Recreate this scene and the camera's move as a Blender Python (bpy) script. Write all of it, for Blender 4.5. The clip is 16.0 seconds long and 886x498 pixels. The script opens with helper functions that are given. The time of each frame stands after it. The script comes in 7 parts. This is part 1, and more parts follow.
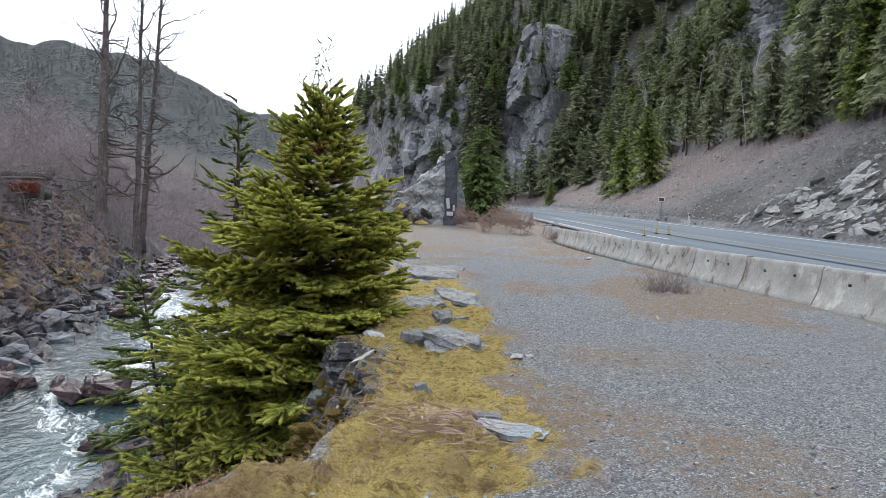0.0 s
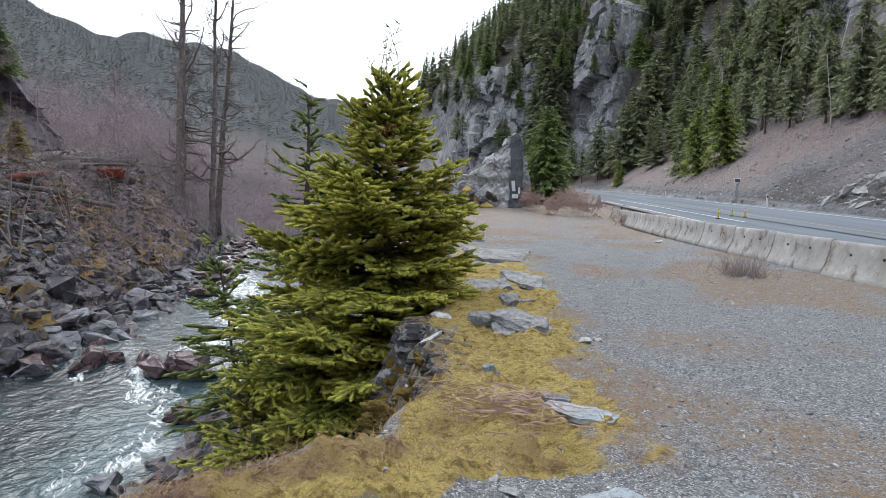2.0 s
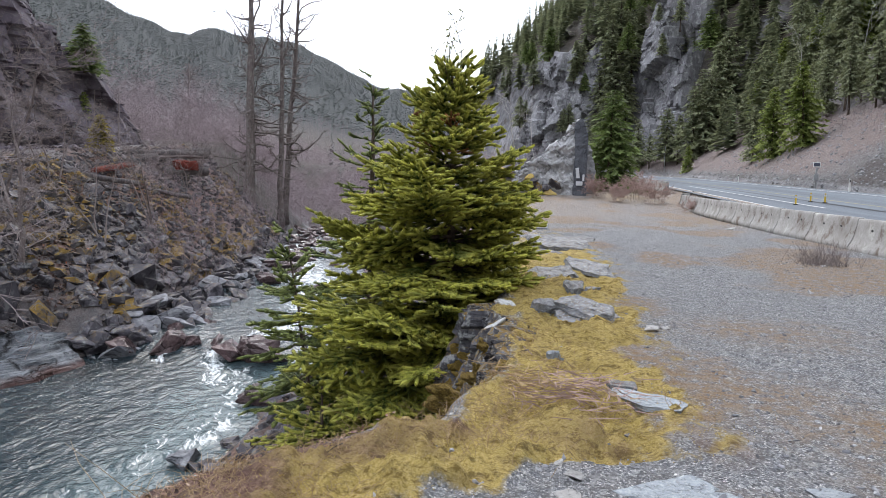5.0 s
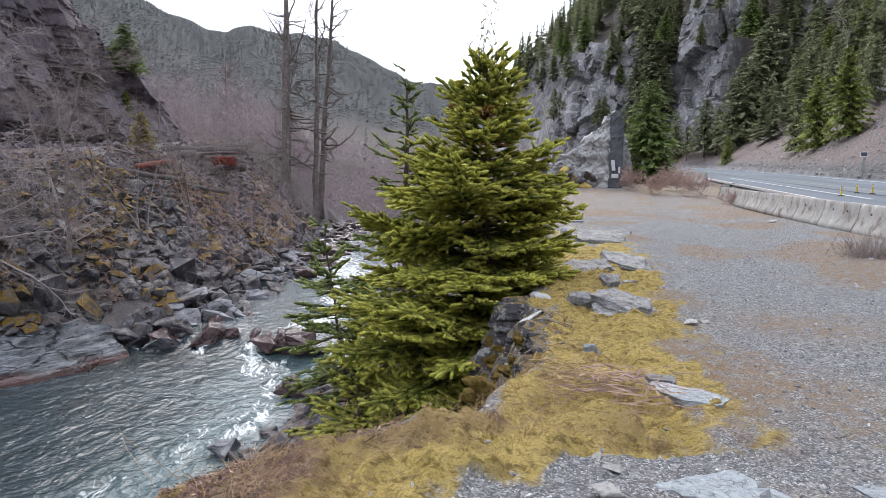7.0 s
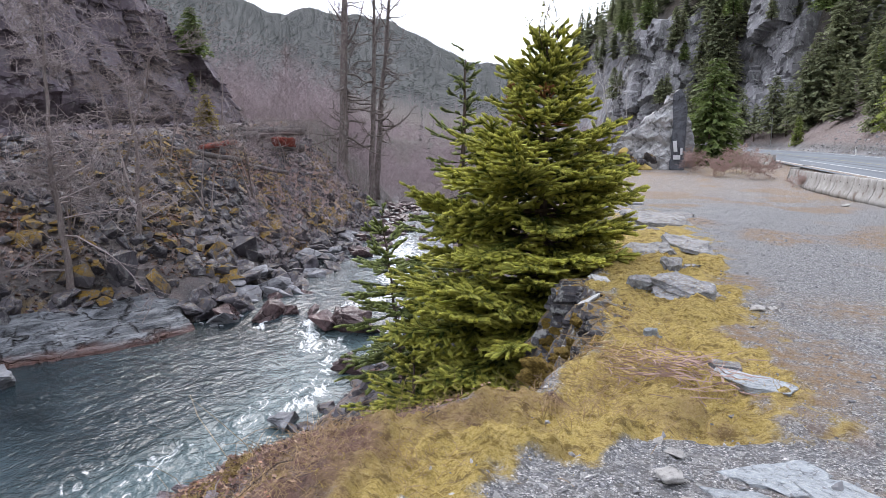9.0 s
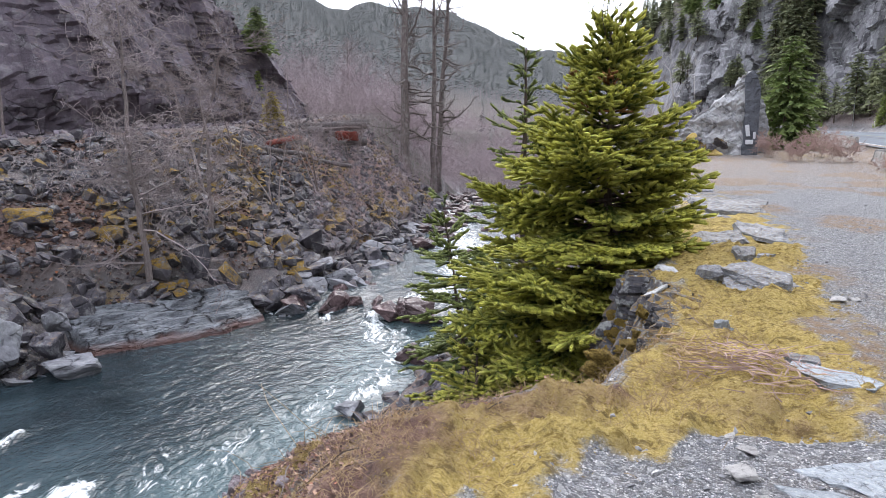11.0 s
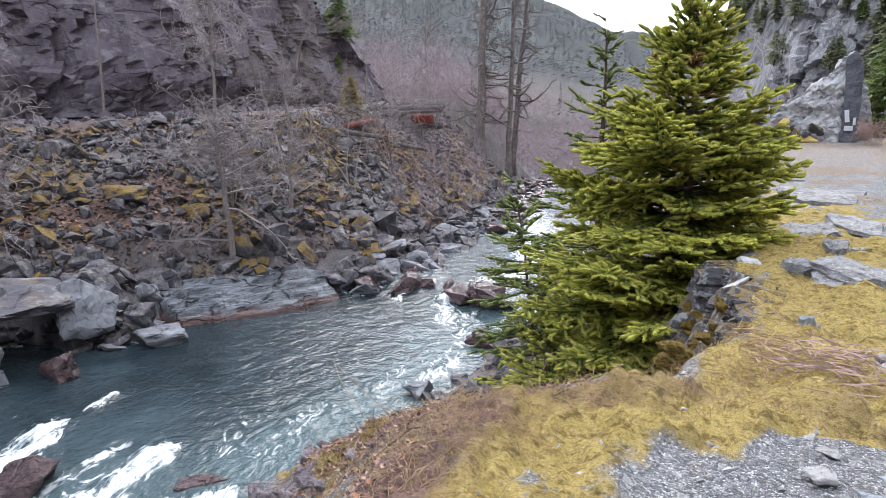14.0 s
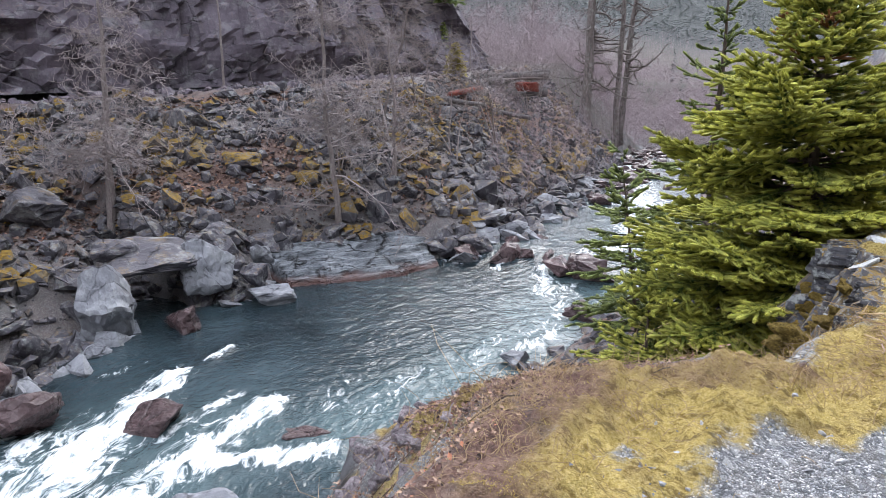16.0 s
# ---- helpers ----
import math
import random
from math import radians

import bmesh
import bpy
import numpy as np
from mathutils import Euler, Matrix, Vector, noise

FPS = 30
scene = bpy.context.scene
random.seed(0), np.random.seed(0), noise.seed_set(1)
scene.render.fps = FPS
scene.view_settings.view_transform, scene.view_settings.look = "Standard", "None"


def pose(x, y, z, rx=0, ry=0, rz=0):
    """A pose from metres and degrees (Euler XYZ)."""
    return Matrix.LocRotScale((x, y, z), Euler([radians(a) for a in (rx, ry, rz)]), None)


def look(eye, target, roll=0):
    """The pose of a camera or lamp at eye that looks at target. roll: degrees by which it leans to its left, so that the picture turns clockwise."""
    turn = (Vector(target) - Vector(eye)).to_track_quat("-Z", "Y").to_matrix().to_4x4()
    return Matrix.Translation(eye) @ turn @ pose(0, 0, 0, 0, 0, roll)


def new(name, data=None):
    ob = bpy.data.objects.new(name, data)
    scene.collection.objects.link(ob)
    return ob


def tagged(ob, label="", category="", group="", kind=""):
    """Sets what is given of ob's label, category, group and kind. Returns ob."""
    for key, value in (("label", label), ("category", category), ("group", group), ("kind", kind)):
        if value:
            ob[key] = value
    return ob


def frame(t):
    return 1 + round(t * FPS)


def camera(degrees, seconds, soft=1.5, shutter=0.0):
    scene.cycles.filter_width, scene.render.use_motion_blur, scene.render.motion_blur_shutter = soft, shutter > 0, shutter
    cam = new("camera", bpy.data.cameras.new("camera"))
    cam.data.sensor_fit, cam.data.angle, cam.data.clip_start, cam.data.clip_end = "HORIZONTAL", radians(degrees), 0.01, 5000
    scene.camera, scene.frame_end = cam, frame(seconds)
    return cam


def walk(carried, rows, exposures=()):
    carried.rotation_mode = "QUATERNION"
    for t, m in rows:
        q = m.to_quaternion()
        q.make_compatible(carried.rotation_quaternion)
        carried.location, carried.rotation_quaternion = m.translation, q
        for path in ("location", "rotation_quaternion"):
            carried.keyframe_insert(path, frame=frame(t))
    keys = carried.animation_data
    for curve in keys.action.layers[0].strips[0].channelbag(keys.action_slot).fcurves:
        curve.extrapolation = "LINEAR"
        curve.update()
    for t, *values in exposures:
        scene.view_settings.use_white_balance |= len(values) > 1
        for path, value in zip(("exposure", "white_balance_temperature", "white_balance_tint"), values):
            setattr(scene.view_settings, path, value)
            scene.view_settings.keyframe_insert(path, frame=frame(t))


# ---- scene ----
cam = camera(69.2, 16.0, soft=0.8)
PATH = [
    (0.0, look((-0.000, 0.000, 1.600), (0.034, 9.986, 1.077), 1.95)),
    (0.5, look((-0.010, 0.011, 1.592), (-0.228, 9.991, 0.999), 1.87)),
    (1.0, look((-0.025, 0.004, 1.593), (-0.530, 9.972, 0.959), 1.68)),
    (1.5, look((-0.029, -0.024, 1.597), (-0.794, 9.921, 0.882), 1.63)),
    (2.0, look((-0.033, -0.023, 1.592), (-0.991, 9.897, 0.774), 1.70)),
    (2.5, look((-0.041, -0.028, 1.588), (-1.203, 9.867, 0.727), 1.84)),
    (3.0, look((-0.033, -0.020, 1.579), (-1.329, 9.858, 0.710), 1.73)),
    (3.5, look((-0.037, -0.052, 1.580), (-1.553, 9.779, 0.556), 1.41)),
    (6.0, look((-0.042, -0.090, 1.581), (-2.189, 9.623, 0.559), 0.87)),
    (6.5, look((-0.042, -0.099, 1.577), (-2.357, 9.571, 0.506), 0.64)),
    (7.0, look((-0.057, -0.090, 1.571), (-2.473, 9.548, 0.448), 0.66)),
    (7.5, look((-0.066, -0.112, 1.571), (-2.647, 9.482, 0.435), 0.43)),
    (8.0, look((-0.072, -0.119, 1.562), (-2.766, 9.443, 0.415), 0.57)),
    (8.5, look((-0.090, -0.119, 1.556), (-2.958, 9.373, 0.261), 0.79)),
    (9.0, look((-0.095, -0.104, 1.557), (-3.303, 9.261, 0.138), 0.79)),
    (9.5, look((-0.100, -0.095, 1.559), (-3.566, 9.163, 0.048), 0.36)),
    (12.0, look((-0.071, -0.117, 1.562), (-4.517, 8.693, -0.058), -0.50)),
    (12.5, look((-0.052, -0.128, 1.567), (-4.641, 8.595, -0.122), -0.32)),
    (13.0, look((-0.050, -0.138, 1.566), (-4.771, 8.516, -0.113), -0.15)),
    (13.5, look((-0.064, -0.123, 1.562), (-4.986, 8.410, -0.159), -0.26)),
    (14.0, look((-0.075, -0.116, 1.563), (-5.150, 8.311, -0.234), -0.05)),
    (14.5, look((-0.069, -0.124, 1.563), (-5.486, 8.078, -0.279), -0.17)),
    (15.0, look((-0.064, -0.128, 1.563), (-5.832, 7.796, -0.419), 0.38)),
    (15.5, look((-0.064, -0.127, 1.566), (-6.048, 7.593, -0.575), -0.32)),
    (16.0, look((-0.063, -0.127, 1.565), (-6.341, 7.322, -0.694), -0.30)),
]
walk(cam, PATH, exposures=((0.0, 0.08, 6350, 6), (3.5, 0.16, 6450, 9), (7.0, 0.28, 6500, 11), (9.5, 0.42, 6500, 13), (12.5, 0.66, 6390, 12), (16.0, 0.70, 6360, 10.5)))

# ---- daylight: a bright overcast sky and a weak, very soft sun ----
SUN_ELEVATION, SUN_AZIMUTH = radians(42), radians(24)
world = bpy.data.worlds.new("overcast_sky")
scene.world = world
world.use_nodes = True
wn, wl = world.node_tree.nodes, world.node_tree.links
sky = wn.new("ShaderNodeTexSky")
sky.sky_type, sky.sun_disc = "NISHITA", False
sky.sun_elevation, sky.sun_rotation = SUN_ELEVATION, -SUN_AZIMUTH
cloud = wn.new("ShaderNodeMix")
cloud.data_type = "RGBA"
cloud.inputs[0].default_value = 0.8
wl.new(sky.outputs[0], cloud.inputs[6])
cloud.inputs[7].default_value = (11.0, 11.4, 12.7, 1)
wl.new(cloud.outputs[2], wn["Background"].inputs[0])
wn["Background"].inputs[1].default_value = 0.185
sun = new("sun", bpy.data.lights.new("sun", "SUN"))
sun.data.energy, sun.data.angle, sun.data.color = 1.4, radians(25), (1.0, 0.96, 0.9)
sun.matrix_world = look((-math.sin(SUN_AZIMUTH) * math.cos(SUN_ELEVATION) * 50, math.cos(SUN_AZIMUTH) * math.cos(SUN_ELEVATION) * 50,
                         math.sin(SUN_ELEVATION) * 50), (0, 0, 0))


# ---- small tools ----
def smooth(a, b, v):
    t = np.clip((v - a) / (b - a), 0, 1)
    return t * t * (3 - 2 * t)


def lattice(ix, iy, seed):
    h = np.sin(ix * 127.1 + iy * 311.7 + seed * 74.7) * 43758.5453
    return h - np.floor(h)


def grain(x, y, seed=0):
    ix, iy = np.floor(x), np.floor(y)
    fx, fy = x - ix, y - iy
    fx, fy = fx * fx * (3 - 2 * fx), fy * fy * (3 - 2 * fy)
    low = lattice(ix, iy, seed) * (1 - fx) + lattice(ix + 1, iy, seed) * fx
    high = lattice(ix, iy + 1, seed) * (1 - fx) + lattice(ix + 1, iy + 1, seed) * fx
    return low * (1 - fy) + high * fy


def fbm(x, y, octaves=4, seed=0):
    total, size, norm = 0.0, 1.0, 0.0
    for k in range(octaves):
        total = total + size * grain(x * 2 ** k + 17.3 * k, y * 2 ** k - 9.1 * k, seed + k)
        norm += size
        size *= 0.5
    return total / norm - 0.5


def mesh_from(name, verts, faces, materials=(), smooth_shaded=False, indices=None):
    """A mesh from arrays: faces is an (n, 3) or (n, 4) array."""
    verts, faces = np.asarray(verts, np.float32), np.asarray(faces, np.int32)
    me = bpy.data.meshes.new(name)
    me.vertices.add(len(verts))
    me.vertices.foreach_set("co", verts.ravel())
    n = faces.shape[1]
    me.loops.add(faces.size)
    me.loops.foreach_set("vertex_index", faces.ravel())
    me.polygons.add(len(faces))
    me.polygons.foreach_set("loop_start", np.arange(0, faces.size, n, dtype=np.int32))
    me.polygons.foreach_set("loop_total", np.full(len(faces), n, np.int32))
    me.polygons.foreach_set("use_smooth", np.full(len(faces), smooth_shaded, bool))
    for m in materials:
        me.materials.append(m)
    if indices is not None:
        me.polygons.foreach_set("material_index", np.asarray(indices, np.int32))
    me.update(calc_edges=True)
    return me


def mark(me, name, values):
    a = me.attributes.new(name, "FLOAT", "POINT")
    a.data.foreach_set("value", np.asarray(values, np.float32))


def thing(name, label, category, m=None, group="", kind=""):
    ob = tagged(new(name), label, category, group, kind)
    if m is not None:
        ob.matrix_world = m
    return ob


def part(name, bm, material, parent, label="", m=None):
    """Links a bmesh, or a finished mesh, as one mesh object under a thing or a part."""
    if isinstance(bm, bmesh.types.BMesh):
        me = bpy.data.meshes.new(name)
        bm.to_mesh(me)
        bm.free()
        me.materials.append(material)
    else:
        me = bm
    ob = new(name, me)
    if parent is not None:
        ob.parent = parent
    if m is not None:
        ob.matrix_basis = m
    if label:
        tagged(ob, label)
    return ob


def box_into(bm, sx, sy, sz, m=None, bevel=0.0):
    made = bmesh.ops.create_cube(bm, size=1.0, matrix=(m or Matrix()) @ Matrix.Diagonal((sx, sy, sz, 1)))["verts"]
    if bevel:
        edges = list({e for v in made for e in v.link_edges})
        bmesh.ops.bevel(bm, geom=edges, offset=bevel, segments=1, affect="EDGES")


def rod_into(bm, a, b, r0, r1, sides=8):
    a, b = Vector(a), Vector(b)
    m = Matrix.Translation((a + b) / 2) @ (b - a).to_track_quat("Z", "Y").to_matrix().to_4x4()
    bmesh.ops.create_cone(bm, cap_ends=True, segments=sides, radius1=r0, radius2=r1, depth=(b - a).length, matrix=m)


class Shade:
    """A node material with a few short ways to make its nodes."""

    def __init__(self, name, rough=0.9, bump_height=0.0):
        self.mat = bpy.data.materials.new(name)
        self.mat.use_nodes = True
        self.t = self.mat.node_tree
        self.bsdf = self.t.nodes["Principled BSDF"]
        self.bsdf.inputs["Roughness"].default_value = rough
        self.bsdf.inputs["Specular IOR Level"].default_value = 0.3
        self.place = self.t.nodes.new("ShaderNodeTexCoord")

    def link(self, a, b):
        self.t.links.new(a, b)

    def coords(self, kind="Object", stretch=None):
        out = self.place.outputs[kind]
        if stretch:
            n = self.t.nodes.new("ShaderNodeMapping")
            n.inputs["Scale"].default_value = stretch
            self.link(out, n.inputs[0])
            out = n.outputs[0]
        return out

    def noise(self, scale, detail=4, rough=0.6, kind="Object", stretch=None, distort=0.0):
        n = self.t.nodes.new("ShaderNodeTexNoise")
        n.inputs["Scale"].default_value, n.inputs["Detail"].default_value = scale, detail
        n.inputs["Roughness"].default_value, n.inputs["Distortion"].default_value = rough, distort
        self.link(self.coords(kind, stretch), n.inputs["Vector"])
        return n.outputs[0]

    def cells(self, scale, feature="F1", out="Distance", kind="Object", stretch=None):
        n = self.t.nodes.new("ShaderNodeTexVoronoi")
        n.feature = feature
        n.inputs["Scale"].default_value = scale
        self.link(self.coords(kind, stretch), n.inputs["Vector"])
        return n.outputs[out]

    def ramp(self, source, *stops):
        n = self.t.nodes.new("ShaderNodeValToRGB")
        while len(n.color_ramp.elements) < len(stops):
            n.color_ramp.elements.new(0.5)
        for e, (p, c) in zip(n.color_ramp.elements, stops):
            e.position, e.color = p, (*c, 1) if len(c) == 3 else c
        self.link(source, n.inputs[0])
        return n.outputs[0]

    def level(self, source, a, b, lo=0.0, hi=1.0):
        n = self.t.nodes.new("ShaderNodeMapRange")
        for i, v in zip((1, 2, 3, 4), (a, b, lo, hi)):
            n.inputs[i].default_value = v
        self.link(source, n.inputs[0])
        return n.outputs[0]

    def math(self, op, a, b):
        n = self.t.nodes.new("ShaderNodeMath")
        n.operation = op
        for i, v in enumerate((a, b)):
            if isinstance(v, (int, float)):
                n.inputs[i].default_value = v
            else:
                self.link(v, n.inputs[i])
        return n.outputs[0]

    def mix(self, factor, a, b, blend="MIX"):
        n = self.t.nodes.new("ShaderNodeMix")
        n.data_type, n.blend_type = "RGBA", blend
        for i, v in ((0, factor), (6, a), (7, b)):
            if isinstance(v, (int, float)):
                n.inputs[i].default_value = v
            elif isinstance(v, tuple):
                n.inputs[i].default_value = (*v, 1)
            else:
                self.link(v, n.inputs[i])
        return n.outputs[2]

    def attribute(self, name):
        n = self.t.nodes.new("ShaderNodeAttribute")
        n.attribute_name = name
        return n.outputs["Fac"]

    def chance(self):
        return self.t.nodes.new("ShaderNodeObjectInfo").outputs["Random"]

    def island(self):
        return self.t.nodes.new("ShaderNodeNewGeometry").outputs["Random Per Island"]

    def upward(self):
        n = self.t.nodes.new("ShaderNodeSeparateXYZ")
        self.link(self.t.nodes.new("ShaderNodeNewGeometry").outputs["Normal"], n.inputs[0])
        return n.outputs[2]

    def color(self, c):
        if isinstance(c, tuple):
            self.bsdf.inputs["Base Color"].default_value = (*c, 1)
        else:
            self.link(c, self.bsdf.inputs["Base Color"])
        return self

    def rough(self, source):
        self.link(source, self.bsdf.inputs["Roughness"])
        return self

    def bump(self, source, distance, strength=1.0):
        n = self.t.nodes.new("ShaderNodeBump")
        n.inputs["Distance"].default_value, n.inputs["Strength"].default_value = distance, strength
        self.link(source, n.inputs["Height"])
        self.link(n.outputs[0], self.bsdf.inputs["Normal"])
        return self


# ---- materials ----
def fracture(s, scale, stretch=(1, 1, 1), warp=0.25, kind="Object"):
    """Distance to the nearest joint of an angular, slightly bent joint pattern."""
    wob = s.t.nodes.new("ShaderNodeTexNoise")
    wob.inputs["Scale"].default_value, wob.inputs["Detail"].default_value = scale * 1.3, 5
    size = s.t.nodes.new("ShaderNodeVectorMath")
    size.operation = "MULTIPLY"
    size.inputs[1].default_value = (warp / scale * 2, warp / scale * 2, warp / scale * 2)
    add = s.t.nodes.new("ShaderNodeVectorMath")
    grid = s.t.nodes.new("ShaderNodeMapping")
    grid.inputs["Scale"].default_value = stretch
    grid.inputs["Rotation"].default_value = (0.35, 0.5, 0.2)
    cell = s.t.nodes.new("ShaderNodeTexVoronoi")
    cell.feature = "DISTANCE_TO_EDGE"
    cell.inputs["Scale"].default_value = scale
    s.link(s.coords(kind), wob.inputs["Vector"])
    s.link(wob.outputs[1], size.inputs[0])
    s.link(s.coords(kind), add.inputs[0])
    s.link(size.outputs[0], add.inputs[1])
    s.link(add.outputs[0], grid.inputs[0])
    s.link(grid.outputs[0], cell.inputs["Vector"])
    return cell.outputs["Distance"]


def rock_material(name, dark, light, moss=0.0, lichen=0.0, wet=False, scale=1.0, layered=1.0):
    s = Shade(name, 0.75)
    n1 = s.noise(1.3 * scale, 6, 0.65, stretch=(1, 1, layered))
    n2 = s.noise(9 * scale, 5, 0.7, stretch=(1, 1, layered))
    joints = fracture(s, 1.5 * scale, (1, 0.6, 1.7 * layered))
    cracks = s.math("ADD", joints, s.level(n1, 0.42, 0.6, 0.0, 0.07))
    c = s.ramp(n1, (0.3, dark), (0.7, light))
    c = s.mix(s.level(n2, 0.35, 0.75), c, s.mix(0.5, c, tuple(min(v * 1.5, 0.6) for v in light)))
    c = s.mix(s.level(cracks, 0.0, 0.06, 0.8, 0.0), c, tuple(v * 0.4 for v in dark))
    c = s.mix(s.math("MULTIPLY", s.chance(), 0.35), c, tuple(v * 0.6 for v in dark))
    if lichen:
        c = s.mix(s.math("MULTIPLY", s.level(s.noise(3.1 * scale, 6, 0.75), 0.52, 0.62), lichen), c, (0.5, 0.52, 0.5))
    if moss:
        up = s.level(s.upward(), 0.1, 0.75)
        m = s.math("MULTIPLY", up, s.level(s.noise(4.5 * scale, 6, 0.75), 0.52 - 0.08 * moss, 0.63 - 0.08 * moss))
        c = s.mix(s.math("MINIMUM", s.math("MULTIPLY", m, moss), 1.0), c, s.ramp(n2, (0.3, (0.055, 0.034, 0.007)), (0.7, (0.27, 0.165, 0.022))))
    s.color(c)
    if wet:
        s.rough(s.level(n2, 0.3, 0.7, 0.12, 0.45))
    else:
        s.rough(s.level(n2, 0.3, 0.7, 0.55, 0.9))
    s.bump(s.math("ADD", n2, s.math("ADD", n1, s.level(cracks, 0, 0.06))), 0.05 / scale, 0.8)
    return s.mat


ROCK = rock_material("slate_rock", (0.03, 0.029, 0.035), (0.145, 0.137, 0.157), moss=0.35, lichen=0.35)
ROCK_MOSSY = rock_material("mossy_slate_rock", (0.032, 0.03, 0.034), (0.145, 0.137, 0.152), moss=1.5, lichen=0.3)
ROCK_PALE = rock_material("pale_river_rock", (0.075, 0.077, 0.088), (0.28, 0.287, 0.31), lichen=0.25, scale=1.2)
ROCK_WET = rock_material("wet_red_river_rock", (0.026, 0.018, 0.02), (0.125, 0.08, 0.08), wet=True)


def slab_material():
    """Smooth blue-grey rock with dark slanting joints and a rust-red band at the waterline."""
    s = Shade("banded_slab_rock", 0.6)
    n1, n2 = s.noise(1.1, 6, 0.65), s.noise(14, 5, 0.7)
    c = s.ramp(n1, (0.3, (0.05, 0.056, 0.066)), (0.5, (0.11, 0.122, 0.138)), (0.72, (0.24, 0.258, 0.275)))
    c = s.mix(s.level(n2, 0.45, 0.75, 0, 0.3), c, (0.4, 0.42, 0.43))
    def strata(scale, detail, distort):
        """Noise drawn out along the slab's beds."""
        turn = s.t.nodes.new("ShaderNodeMapping")
        turn.vector_type = "TEXTURE"
        turn.inputs["Rotation"].default_value = (0, 0, -0.22)
        turn.inputs["Scale"].default_value = (0.3, 3.2, 0.3)
        n = s.t.nodes.new("ShaderNodeTexNoise")
        n.inputs["Scale"].default_value, n.inputs["Detail"].default_value = scale, detail
        n.inputs["Roughness"].default_value, n.inputs["Distortion"].default_value = 0.65, distort
        s.link(s.coords(), turn.inputs[0])
        s.link(turn.outputs[0], n.inputs["Vector"])
        return n.outputs[0]

    beds = strata(1.0, 6, 0.5)
    c = s.mix(s.level(beds, 0.5, 0.7, 0.0, 0.75), c, (0.36, 0.39, 0.42))
    c = s.mix(s.level(beds, 0.3, 0.46, 0.85, 0.0), c, (0.03, 0.032, 0.036))
    gap = s.math("ADD", fracture(s, 1.0, (1.0, 0.5, 1.4), 0.5), s.level(n1, 0.48, 0.6, 0.0, 0.06))
    c = s.mix(s.level(gap, 0.0, 0.085, 0.97, 0.0), c, (0.018, 0.018, 0.021))
    where = s.t.nodes.new("ShaderNodeSeparateXYZ")
    s.link(s.coords(), where.inputs[0])
    stain = s.level(s.math("ADD", where.outputs[2], s.math("MULTIPLY", n1, 0.4)), -4.72, -4.5, 0.85, 0.0)
    c = s.mix(stain, c, (0.16, 0.085, 0.07))
    s.color(c).rough(s.level(n2, 0.3, 0.7, 0.4, 0.8))
    s.bump(s.math("ADD", s.math("MULTIPLY", beds, 2.5), s.math("ADD", s.level(gap, 0, 0.05), s.math("MULTIPLY", n2, 0.3))), 0.09, 1.0)
    return s.mat


ROCK_SLAB = slab_material()
ROCK_WALL = rock_material("dark_fractured_wall_rock", (0.05, 0.042, 0.052), (0.215, 0.182, 0.215), moss=0.2, lichen=0.2, scale=0.42)
ROCK_CRAG = rock_material("pale_crag_rock", (0.055, 0.054, 0.06), (0.34, 0.34, 0.355), lichen=0.6, scale=0.3, layered=0.4)
CUT_ROCK = rock_material("grey_road_cut_rock", (0.12, 0.117, 0.116), (0.4, 0.395, 0.385), moss=0.15, lichen=0.4, scale=0.9)
CLIFF_ROCK = rock_material("lichened_cliff_slate", (0.022, 0.021, 0.025), (0.15, 0.149, 0.165), moss=1.0, lichen=0.7, scale=3.2)
BANK_ROCK = rock_material("purple_bank_rock", (0.07, 0.055, 0.062), (0.28, 0.235, 0.255), lichen=0.4, scale=3.0)
ROCK_SPIRE = rock_material("grey_outcrop_rock", (0.12, 0.122, 0.13), (0.37, 0.375, 0.385), lichen=0.4, scale=0.45)


